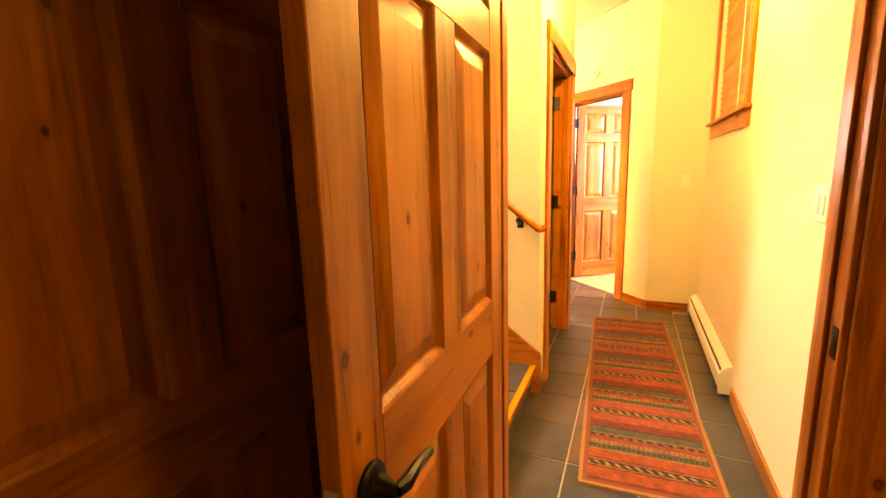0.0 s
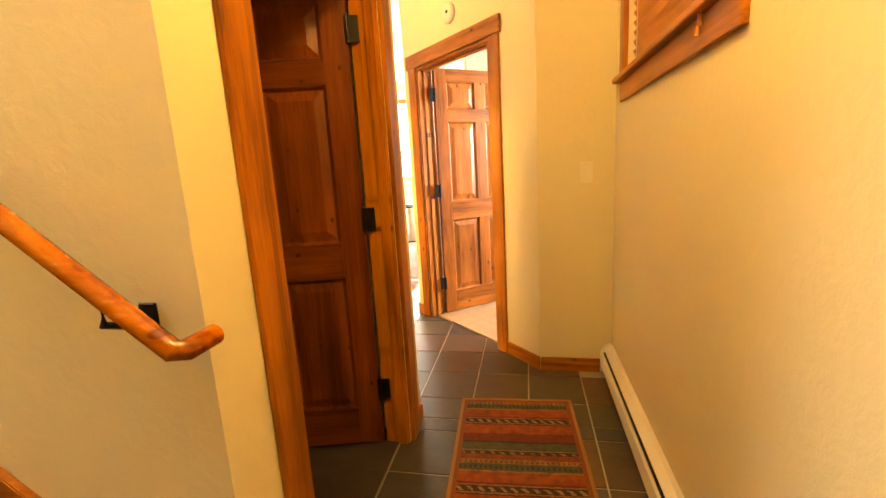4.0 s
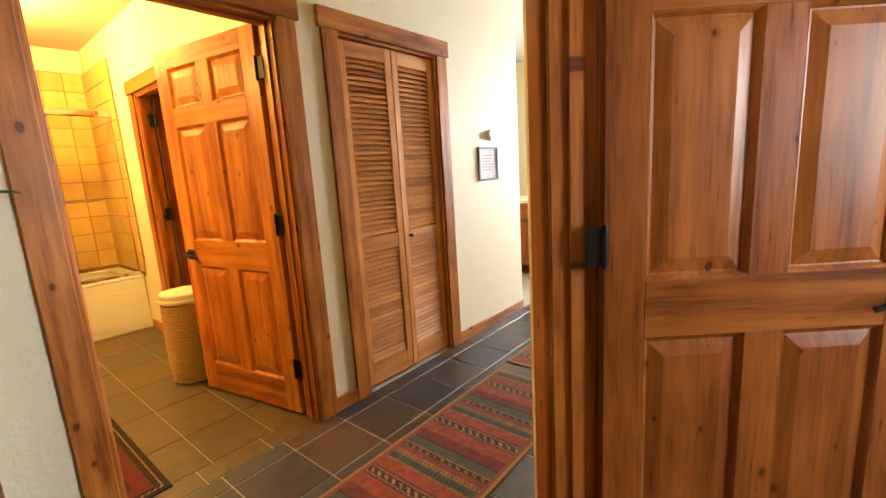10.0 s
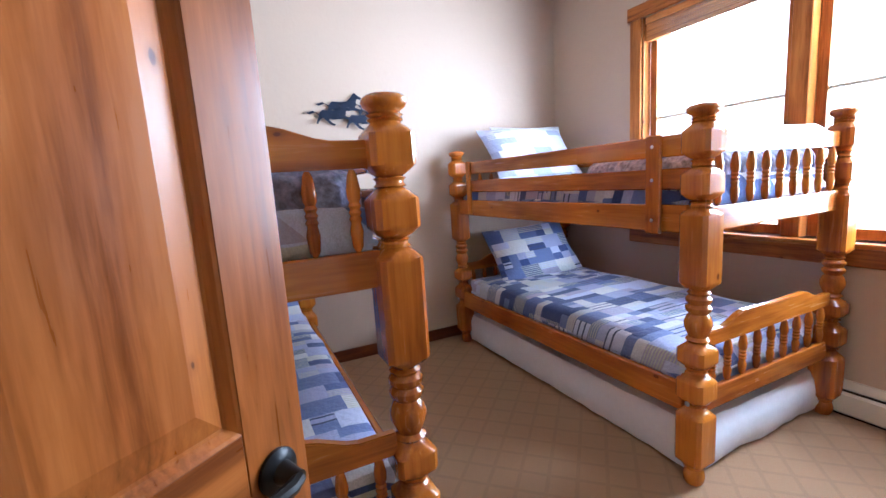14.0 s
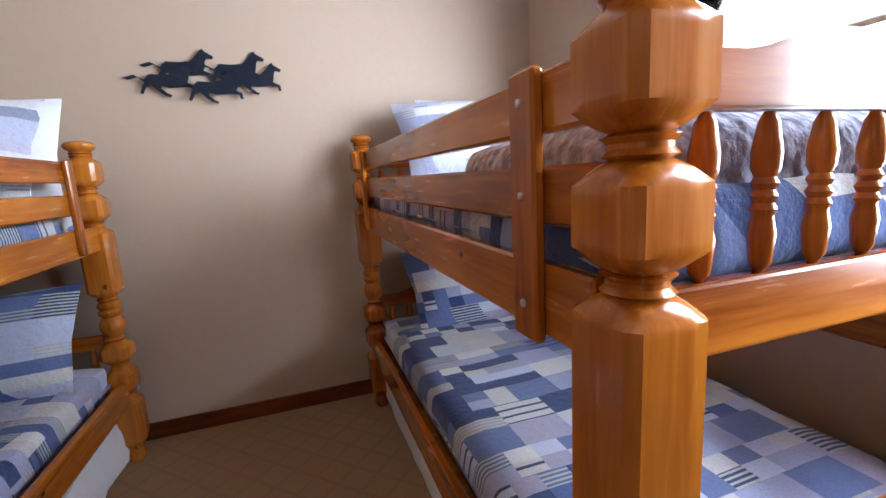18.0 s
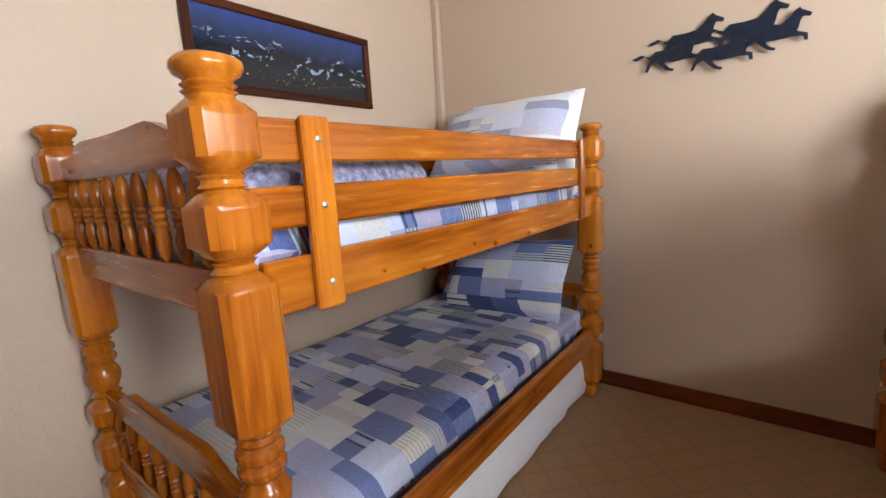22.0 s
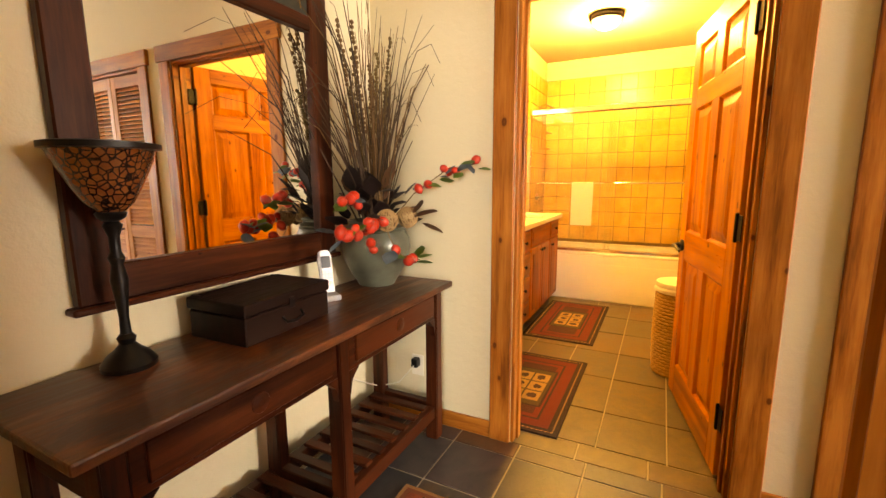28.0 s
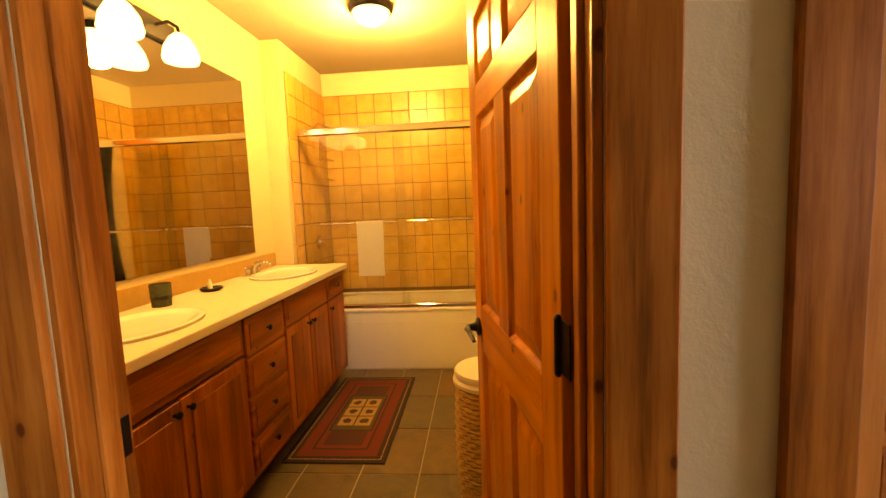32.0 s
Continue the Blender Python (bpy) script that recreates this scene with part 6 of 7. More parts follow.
def bedding(x0, y0, seed, upper_foot):
    """Mattresses, quilts, pillows and the white trundle cover of one bunk; x0, y0: its near left post."""
    cx, cy = x0 + 0.505, y0 + 0.9625
    for z, k, nm in ((1.065, 0, "upper"), (0.335, 1, "lower")):
        mt = link("mattress", soft_block(0.92, 1.83, 0.17, seed + k, 0.004), MATT, True)
        mt.location = (cx, cy, z + 0.086)
        tagged(mt, "twin mattress on the %s bunk" % nm, "mattress")
        q = link("quilt", soft_block(0.955, 1.86, 0.15, seed + 3 * k, 0.012, 12, 0.045), QUILT[(int(seed) + k) % 4], True)
        q.location = (cx, cy, z + 0.125)
        tagged(q, "blue and lavender patchwork quilt on the %s bunk" % nm, "quilt")
        part("binding", tube([(-0.466, -0.918, -0.035), (0.466, -0.918, -0.035), (0.466, 0.918, -0.035), (-0.466, 0.918, -0.035), (-0.466, -0.918, -0.035)], 0.011, 6), QUILT[(int(seed) + k + 2) % 4], q, "stitched quilt border", True)
        zp = z + 0.20 + 0.21
        pillow("pillow", "patchwork pillow leaning on the headboard of the %s bunk" % nm, pose(cx + 0.05, y0 + 1.745, zp - 0.045 if k else zp + 0.0, 54, 0, 0) @ pose(0, 0, 0, 0, 0, 2), 0.78, 0.48, QUILT[(int(seed) + k + 1) % 4] if k else PALEQ, seed + k)
        if k == 0:
            pillow("pillow", "white pillow behind the patchwork one on the upper bunk", pose(cx + 0.14, y0 + 1.835, zp - 0.01, 70, 0, 0), 0.68, 0.48, LINEN, seed + 5)
    sk = bmesh.new()
    rect = [(x0 + 0.03, y0 + 0.02), (x0 + 0.98, y0 + 0.02), (x0 + 0.98, y0 + 1.90), (x0 + 0.03, y0 + 1.90)]
    ringp = []
    for a, b in zip(rect, rect[1:] + rect[:1]):
        m_ = 14 if abs(a[0] - b[0]) > 0.1 else 26
        for k in range(m_):
            ringp.append((a[0] + (b[0] - a[0]) * k / m_, a[1] + (b[1] - a[1]) * k / m_))
    rows = []
    for z, out in ((0.245, -0.05), (0.235, -0.012), (0.19, 0.006), (0.13, 0.012), (0.07, 0.008), (0.03, -0.004), (0.018, -0.03)):
        row = []
        for k, (px, py) in enumerate(ringp):
            w = 0.016 * noise.noise((px * 5 + seed, py * 5, z * 7)) + 0.008 * noise.noise((px * 17 + seed, py * 17, z * 14)) + out
            dx, dy = px - cx, py - cy
            sx = (1 if dx > 0 else -1) if abs(abs(dx) - 0.475) < 0.01 else 0
            sy = (1 if dy > 0 else -1) if abs(abs(dy) - 0.94) < 0.01 else 0
            row.append(sk.verts.new((px + sx * w, py + sy * w, z)))
        rows.append(row)
    for a, b in zip(rows, rows[1:]):
        for k in range(len(a)):
            sk.faces.new((a[k], b[k], b[(k + 1) % len(a)], a[(k + 1) % len(a)]))
    sk.faces.new(rows[0])
    ob = link("trundle_cover", sk, LINEN, True)
    part("hem", tube([(px - (0.026 if px > cx else -0.026), py - (0.026 if py > cy else -0.026), 0.024) for px, py in rect + rect[:1]], 0.005, 6), LINEN, ob, "stitched hem", True)
    tagged(ob, "loose white cloth over the trundle mattress under the bunk", "bed cover")
    if upper_foot:
        r = link("folded_blanket", soft_block(0.93, 0.62, 0.20, seed + 9, 0.016, 10, 0.08), GREYQ, True)
        r.location = (cx, y0 + 0.36, 1.065 + 0.20)
        tagged(r, "thick grey quilted blanket folded at the foot of the upper bunk", "blanket")


LBX, LBY = -0.632, 6.215
RBX, RBY = 1.585, 6.215
bunk_bed("honey pine bunk bed with turned posts against the picture wall", pose(LBX, LBY, 0.012), 1.01)
bunk_bed("honey pine bunk bed with turned posts under the window", pose(RBX, RBY, 0.012), 0)
bedding(LBX, LBY, 1.0, True)
bedding(RBX, RBY, 2.0, True)


def horses():
    """A flat cut-out of running horses in dark blue metal."""
    metal = plain("blue_black_metal", (0.018, 0.024, 0.045), 0.35, 0.6, 0.5, 25, 0.1)
    th = thing("wall_sculpture", "dark blue metal cut-out of running horses on the wall", "wall art", pose(0.915, BED_N - 0.006, 1.815) @ Matrix.Diagonal((1, 1, 0.95, 1)))
    body = [(-0.110, 0.014), (-0.085, 0.040), (-0.03, 0.038), (0.015, 0.042), (0.042, 0.066), (0.060, 0.092), (0.078, 0.106), (0.086, 0.094), (0.124, 0.070), (0.118, 0.056), (0.092, 0.062), (0.084, 0.044), (0.080, 0.016), (0.074, 0.000), (0.112, -0.016), (0.116, -0.048), (0.103, -0.048), (0.096, -0.026), (0.058, -0.020), (0.030, -0.024), (-0.010, -0.026), (-0.036, -0.018), (-0.042, -0.028), (-0.018, -0.052), (0.002, -0.062), (-0.006, -0.072), (-0.034, -0.062), (-0.066, -0.030), (-0.080, -0.014), (-0.104, -0.026), (-0.120, -0.058), (-0.132, -0.054), (-0.118, -0.016), (-0.108, 0.000), (-0.135, 0.024), (-0.175, 0.010), (-0.196, 0.020), (-0.150, 0.036)]
    for x, z, k_, y in ((-0.185, -0.022, 0.98, 0.0), (0.015, -0.055, 0.98, -0.008), (0.205, -0.014, 0.92, -0.004), (-0.11, 0.040, 1.0, 0.008), (0.120, 0.036, 1.0, 0.012)):
        part("horse_shape", moved(slab([(px * k_, pz * k_) for px, pz in body], "Y", -0.0025, 0.0025), Matrix.Translation((x, y - 0.016, z))), metal, th)
    for x in (-0.15, 0.12):
        part("stand_off", box(x - 0.006, x + 0.006, -0.02, 0.006, 0.0, 0.012, 0.001), metal, th)


horses()


def night_print():
    th = thing("framed_print", "dark framed panorama of a snowy valley at night", "picture", pose(BED_W + 0.006, 7.16, 1.875, 0, 0, 90))
    w, h = 0.49, 0.185
    m, nt, p = nodes_of("night_print")
    v = coords(nt)
    s = nt.nodes.new("ShaderNodeSeparateXYZ")
    nt.links.new(v, s.inputs[0])
    c = ramp(nt, [(0.0, (0.01, 0.012, 0.014)), (0.30, (0.015, 0.018, 0.024)), (0.52, (0.008, 0.011, 0.02)), (0.78, (0.02, 0.035, 0.09)), (1.0, (0.03, 0.055, 0.20))])
    nt.links.new(math_(nt, "ADD", math_(nt, "DIVIDE", math_(nt, "ADD", s.outputs[2], 0.15), 0.30), math_(nt, "MULTIPLY", math_(nt, "SUBTRACT", noise_(nt, v, 9, 4), 0.5), 0.35)), c.inputs[0])
    runs = math_(nt, "GREATER_THAN", noise_(nt, coords(nt, (1.0, 1, 2.0)), 6, 4, 0.62, 2.5), 0.605)
    low = math_(nt, "LESS_THAN", math_(nt, "ABSOLUTE", math_(nt, "ADD", s.outputs[2], 0.0)), 0.07)
    out = mixc(nt, math_(nt, "MULTIPLY", runs, low), c.outputs[0], (0.24, 0.31, 0.40))
    dots = math_(nt, "GREATER_THAN", noise_(nt, v, 90, 2), 0.68)
    town = math_(nt, "LESS_THAN", math_(nt, "ABSOLUTE", math_(nt, "ADD", s.outputs[2], 0.095)), 0.025)
    out = mixc(nt, math_(nt, "MULTIPLY", dots, town), out, (0.5, 0.36, 0.16))
    nt.links.new(out, p.inputs["Base Color"])
    put(p, "Roughness", 0.12)
    part("print", box(-w + 0.035, w - 0.035, -0.010, -0.006, -h + 0.035, h - 0.035, 0), m, th, "night view with lit ski runs")
    part("frame_bar", box(-w, w, -0.024, 0, h - 0.036, h, 0.004), DARK["X"], th)
    part("frame_bar", box(-w, w, -0.024, 0, -h, -h + 0.036, 0.004), DARK["X"], th)
    part("frame_bar", box(-w, -w + 0.036, -0.024, 0, -h + 0.036, h - 0.036, 0.004), DARK["Z"], th)
    part("frame_bar", box(w - 0.036, w, -0.024, 0, -h + 0.036, h - 0.036, 0.004), DARK["Z"], th)


night_print()
pp = thing("corner_pipe", "painted corner pipe boxing in the bedroom corner", "trim", pose(BED_W + 0.006, BED_N, 0), kind="structure")
part("boxing", box(0.001, 0.045, -0.045, -0.001, 0.10, BED_H - 0.01, 0.006), PAINT_BED, pp)


def bedroom_window():
    th = thing("window_bedroom", "wide double window in pine casing, bright overcast daylight outside", "window", kind="structure")
    x = BED_E
    y0, y1, z0, z1 = WY0, WY1, WZ0, WZ1
    for a, b in ((y0 - 0.088, y0), (y1, y1 + 0.088)):
        part("casing_leg", box(x - 0.02, x, a, b, z0, z1, 0.004), TRIM["Z"], th)
    part("casing_head", box(x - 0.024, x, y0 - 0.11, y1 + 0.11, z1, z1 + 0.09, 0.004), TRIM["Y"], th)
    part("sill", box(x - 0.055, x + 0.07, y0 - 0.12, y1 + 0.12, z0 - 0.026, z0, 0.006), TRIM["Y"], th)
    part("apron", box(x - 0.018, x, y0 - 0.09, y1 + 0.09, z0 - 0.12, z0 - 0.026, 0.004), TRIM["Y"], th)
    part("reveal_side", box(x, x + 0.07, y0, y0 + 0.012, z0, z1, 0.001), TRIM["Z"], th)
    part("reveal_side", box(x, x + 0.07, y1 - 0.012, y1, z0, z1, 0.001), TRIM["Z"], th)
    mid = (y0 + y1) / 2
    part("mullion", box(x + 0.0, x + 0.13, mid - 0.045, mid + 0.045, z0, z1, 0.004), TRIM["Z"], th)
    for a, b in ((y0 + 0.012, mid - 0.045), (mid + 0.045, y1 - 0.012)):
        sa = part("sash", join(box(x + 0.07, x + 0.115, a, a + 0.05, z0, z1, 0.003), box(x + 0.07, x + 0.115, b - 0.05, b, z0, z1, 0.003), box(x + 0.07, x + 0.115, a + 0.05, b - 0.05, z0, z0 + 0.055, 0.003), box(x + 0.07, x + 0.115, a + 0.05, b - 0.05, z1 - 0.05, z1, 0.003)), TRIM["Z"], th)
        part("muntin", box(x + 0.082, x + 0.104, a + 0.05, b - 0.05, 1.63, 1.648, 0.002), WHITE_METAL, sa, "thin pale glazing bar")
        pn = part("pane", box(x + 0.090, x + 0.096, a + 0.05, b - 0.05, z0 + 0.055, z1 - 0.05, 0), GLASS, sa)
        pn.visible_shadow = False
        bl = thing("raised_blind", "wooden slat blind pulled up to the window head", "blind", pose(0, 0, 0))
        for k in range(9):
            part("slat", box(x + 0.012, x + 0.060, a + 0.01, b - 0.01, z1 - 0.06 - k * 0.012, z1 - 0.052 - k * 0.012, 0.001), LOUV["Y"], bl)
        part("head_rail", box(x + 0.008, x + 0.062, a + 0.005, b - 0.005, z1 - 0.046, z1 - 0.002, 0.002), LOUV["Y"], bl)


bedroom_window()
bd = structure("backdrop", box(14.0, 14.1, -12, 25, -3, 12, 0), glow("overcast_glow", (0.92, 0.96, 1.0), 3.2), "bright overcast sky beyond the bedroom window", "sky")
bd2 = structure("backdrop_north", box(-20, 14, 24, 24.1, -3, 14, 0), glow("overcast_glow_north", (0.92, 0.96, 1.0), 14.0), "bright overcast sky beyond the kitchen window", "sky")

# ---- bathroom ----
COUNTER = plain("cream_laminate", (0.78, 0.72, 0.56), 0.25, 0.0, 0.04, 60, 0.0)
CZ = 0.925
VF = 4.205


def vanity():
    x0, x1 = -4.70, -2.40
    th = thing("bathroom_vanity", "orange wooden double vanity with drawers and doors", "vanity", pose(0, 0, 0))
    yb, yf = VAN_W + 0.004, VF - 0.03
    part("carcass", box(x0, x1, yb, yf - 0.02, 0.10, CZ - 0.042, 0.002), VANI["X"], th)
    part("toe_kick", box(x0 + 0.01, x1, yb, yf - 0.09, 0.0, 0.10, 0.001), DARK["X"], th)
    units = [("door", x0 + 0.02, x0 + 0.36), ("draw1", x0 + 0.02, x0 + 0.36), ("pair", x0 + 0.38, x0 + 1.02), ("stack", x0 + 1.04, x0 + 1.42), ("pair", x0 + 1.44, x0 + 2.28)]

    def front(nm, a, b, z0, z1, knob):
        f = part(nm, box(a, b, yf - 0.019, yf, z0, z1, 0.004), VANI["Z" if z1 - z0 > 0.3 else "X"], th)
        w = 0.05 if z1 - z0 > 0.3 else 0.03
        part("raised_field", box(a + w, b - w, yf, yf + 0.005, z0 + w, z1 - w, 0.0045), VANI["Z" if z1 - z0 > 0.3 else "X"], f)
        if knob:
            part("knob", moved(turn([(0, 0.007), (0.012, 0.006), (0.018, 0.014), (0.026, 0.013), (0.030, 0.006)], 14), Matrix.Translation((knob[0], yf, knob[1])) @ pose(0, 0, 0, -90)), IRON, f, "dark round knob", True)
    zt = CZ - 0.052
    for kind, a, b in units:
        if kind == "door":
            front("cabinet_door", a, b, 0.12, zt - 0.17, (b - 0.03, zt - 0.22))
        elif kind == "draw1":
            front("drawer_front", a, b, zt - 0.155, zt, ((a + b) / 2, zt - 0.078))
        elif kind == "pair":
            m_ = (a + b) / 2
            front("drawer_front", a, b, zt - 0.155, zt, None)
            front("cabinet_door", a, m_ - 0.003, 0.12, zt - 0.17, (m_ - 0.035, zt - 0.21))
            front("cabinet_door", m_ + 0.003, b, 0.12, zt - 0.17, (m_ + 0.035, zt - 0.21))
        else:
            for k in range(4):
                za = 0.12 + k * (zt - 0.12) / 4
                front("drawer_front", a, b, za + 0.004, za + (zt - 0.12) / 4 - 0.004, ((a + b) / 2, za + (zt - 0.12) / 8))
    top = thing("countertop", "cream countertop with backsplash over the vanity", "countertop", pose(0, 0, 0))
    part("counter", box(x0 - 0.015, x1 + 0.02, yb, VF, CZ - 0.04, CZ, 0.006), COUNTER, top)
    part("backsplash", box(x0 - 0.015, x1 + 0.02, yb, yb + 0.018, CZ, CZ + 0.10, 0.003), plain("tan_backsplash", (0.52, 0.33, 0.13), 0.35), top, "tiled backsplash strip")
    for bx in (-4.22, -2.98):
        cx, cy = bx, (yb + VF) / 2 + 0.02
        bs = thing("basin", "oval white drop-in basin in the countertop", "basin", pose(cx, cy, CZ), "basins")
        lev = [(0.0, 0.235), (0.012, 0.238), (0.016, 0.225), (0.012, 0.205), (0.004, 0.195), (0.0015, 0.17), (0.001, 0.05), (0.0008, 0.02)]
        bm = ring_stack([(z, r, 0) for z, r in lev], 40)
        bm.transform(Matrix.Diagonal((1.12, 0.84, 1, 1)))
        part("bowl_rim", bm, PORCELAIN, bs, "", True)
        fc = thing("faucet", "chrome two-handle faucet behind the basin", "faucet", pose(cx, cy - 0.215, CZ), "faucets")
        part("deck_plate", box(-0.09, 0.09, -0.025, 0.025, 0.0, 0.014, 0.006), CHROME, fc)
        part("spout", tube([(0, 0, 0.01), (0, 0.01, 0.065), (0, 0.05, 0.085), (0, 0.11, 0.078), (0, 0.125, 0.062)], 0.012, 10, [0.018, 0.015, 0.013, 0.012, 0.011]), CHROME, fc, "", True)
        for sx in (-0.065, 0.065):
            part("handle", join(moved(turn([(0.01, 0.017), (0.035, 0.013), (0.045, 0.018), (0.06, 0.012)], 14), Matrix.Translation((sx, 0, 0))), tube([(sx, 0, 0.052), (sx + (0.045 if sx > 0 else -0.045), 0.004, 0.062)], 0.006, 8)), CHROME, fc, "", True)


vanity()
cup = thing("soap_cup", "dark green patterned tumbler on the counter", "cup", pose(-3.34, 3.75, CZ) @ Matrix.Diagonal((1.15, 1.15, 1.15, 1)))
part("cup_body", turn([(0, 0.036), (0.09, 0.040), (0.092, 0.037), (0.02, 0.032)], 20), plain("green_ceramic", (0.045, 0.06, 0.035), 0.25, 0.0, 0.6, 40), cup, "", True)
part("band", turn([(0.03, 0.0388), (0.045, 0.0395)], 20), IRON, cup)
soap = thing("soap_dish", "small dark soap dish with white bottle", "soap dish", pose(-3.70, 3.76, CZ))
part("dish", turn([(0, 0.04), (0.012, 0.058), (0.018, 0.055), (0.008, 0.036)], 20), IRON, soap, "", True)
part("bottle", moved(turn([(0.008, 0.012), (0.045, 0.012), (0.055, 0.006), (0.065, 0.006)], 12), Matrix.Translation((0.01, 0, 0))), PORCELAIN, soap, "", True)
bmir = thing("vanity_mirror", "wide frameless mirror above the double vanity", "mirror", pose(0, VAN_W, 0))
part("mirror_glass", box(-4.43, -2.38, 0.003, 0.010, 1.06, 2.24, 0), MIRROR, bmir)
part("polished_edge", box(-4.436, -4.431, 0.002, 0.011, 1.054, 2.246, 0), CHROME, bmir)
part("polished_edge", box(-2.379, -2.374, 0.002, 0.011, 1.054, 2.246, 0), CHROME, bmir)
FROST = glow("frosted_lit_glass", (1.0, 0.80, 0.45), 16.0)
vl = thing("vanity_light", "bar of frosted glass shades, lit, above the mirror", "wall light", pose(0, VAN_W, 0))
part("back_plate", box(-3.76, -2.74, 0.011, 0.035, 2.225, 2.33, 0.006), IRON, vl)
for x in (-3.62, -3.25, -2.88):
    arm = part("arm", tube([(x, 0.03, 2.29), (x, 0.10, 2.30), (x, 0.145, 2.27), (x, 0.15, 2.235)], 0.009, 8), IRON, vl, "", True)
    sh = part("shade", moved(turn([(-0.135, 0.078), (-0.115, 0.085), (-0.065, 0.074), (-0.02, 0.048), (0, 0.024)], 24), Matrix.Translation((x, 0.15, 2.235))), FROST, arm, "glowing frosted glass shade", True)
    sh.visible_shadow = False
cl = thing("ceiling_light", "flush dome ceiling light, lit, with a dark metal ring", "ceiling light", pose(-4.35, 4.58, BATH_H))
part("ring", turn([(-0.002, 0.135), (-0.03, 0.14), (-0.05, 0.128), (-0.045, 0.118)], 32), IRON, cl, "dark bronze ring", True)
dm = part("dome", turn([(-0.120, 0.004), (-0.116, 0.04), (-0.10, 0.08), (-0.075, 0.108), (-0.046, 0.118)], 32), FROST, cl, "glowing frosted dome", True)
dm.visible_shadow = False


def tub():
    th = thing("bathtub", "white alcove bathtub with a moulded front apron", "bathtub", pose(0, 0, 0))
    x0, x1, y0, y1, h = TILE_X + 0.014, TUB_X, ALC + 0.014, BATH_N - 0.004, 0.515
    part("apron", box(x1 - 0.03, x1, y0, y1, 0.0, h - 0.03, 0.012), PORCELAIN, th)
    part("apron_panel", slab([(y0 + 0.12, 0.06), (y1 - 0.16, 0.06), (y1 - 0.10, 0.10), (y1 - 0.08, 0.16), (y1 - 0.08, h - 0.16), (y1 - 0.1, h - 0.12), (y0 + 0.08, h - 0.12), (y0 + 0.08, 0.12)], "X", x1 - 0.004, x1 + 0.006, 0.004), PORCELAIN, th)
    part("rim", join(box(x1 - 0.09, x1 + 0.006, y0, y1, h - 0.03, h, 0.012), box(x0, x0 + 0.06, y0, y1, h - 0.03, h, 0.01), box(x0 + 0.06, x1 - 0.09, y0, y0 + 0.09, h - 0.03, h, 0.01), box(x0 + 0.06, x1 - 0.09, y1 - 0.12, y1, h - 0.03, h, 0.01)), PORCELAIN, th)
    bm = ring_stack([(0.10, 0.30, 0.8), (0.12, 0.36, 0.85), (0.30, 0.42, 0.9), (h - 0.02, 0.47, 0.95)], 32)
    bmesh.ops.delete(bm, geom=[f for f in bm.faces if f.calc_center_median().z > h - 0.025], context="FACES")
    bm.transform(Matrix.Translation(((x0 + x1) / 2 - 0.01, (y0 + y1) / 2, 0)) @ Matrix.Diagonal(((x1 - x0) * 0.80, (y1 - y0) * 0.88, 1, 1)))
    part("basin", bm, PORCELAIN, th, "", True)
    sd_ = thing("shower_screen", "sliding glass shower doors in a chrome frame over the tub", "shower screen", pose(0, 0, 0))
    xs = x1 - 0.035
    part("header_rail", box(xs - 0.022, xs + 0.022, y0, y1, 1.93, 1.99, 0.010), CHROME, sd_)
    part("bottom_track", box(xs - 0.022, xs + 0.022, y0, y1, h + 0.001, h + 0.032, 0.004), CHROME, sd_)
    part("wall_jamb", box(xs - 0.012, xs + 0.012, y0, y0 + 0.022, h + 0.032, 1.93, 0.003), CHROME, sd_)
    part("wall_jamb", box(xs - 0.012, xs + 0.012, y1 - 0.022, y1, h + 0.032, 1.93, 0.003), CHROME, sd_)
    ym = (y0 + y1) / 2
    for a, b, dx in ((y0 + 0.022, ym + 0.04, 0.008), (ym - 0.03, y1 - 0.022, -0.008)):
        pn = part("glass_panel", box(xs + dx - 0.003, xs + dx + 0.003, a, b, h + 0.033, 1.932, 0), GLASS, sd_)
        pn.visible_shadow = False
        bz = 1.225
        part("towel_bar", tube([(xs + dx + 0.05, a + 0.08, bz), (xs + dx + 0.05, b - 0.08, bz)], 0.008, 10), CHROME, pn, "chrome towel bar", True)
        for yy in (a + 0.10, b - 0.10):
            part("bar_post", tube([(xs + dx, yy, bz), (xs + dx + 0.05, yy, bz)], 0.007, 8), CHROME, pn, "", True)
    tw = bmesh.new()
    ty, tx = 4.36, xs + 0.008 + 0.05
    prof = [(0.014, 1.225 - 0.43), (0.013, 1.0), (0.012, 1.20), (0.009, 1.233), (0.0, 1.237), (-0.009, 1.233), (-0.012, 1.20), (-0.013, 1.05), (-0.014, 0.98)]
    outer = [[tw.verts.new((tx + px + 0.003 * math.sin(8 * k + pz * 9), ty - 0.105 + 0.21 * k / 6, pz)) for px, pz in prof] for k in range(7)]
    for a, b in zip(outer, outer[1:]):
        for k in range(len(prof) - 1):
            tw.faces.new((a[k], b[k], b[k + 1], a[k + 1]))
    bmesh.ops.solidify(tw, geom=tw.faces[:], thickness=0.006)
    ob = link("towel", tw, TOWEL, True)
    tagged(ob, "folded white towel hanging over the shower door bar", "towel")
    sw = thing("shower_fittings", "chrome shower head, valve and spout on the alcove wall", "shower", pose(0, 0, 0))
    xm = (TILE_X + TUB_X) / 2
    part("shower_arm", tube([(xm, ALC + 0.012, 2.06), (xm, ALC + 0.09, 2.10), (xm, ALC + 0.16, 2.06)], 0.010, 8), CHROME, sw, "", True)
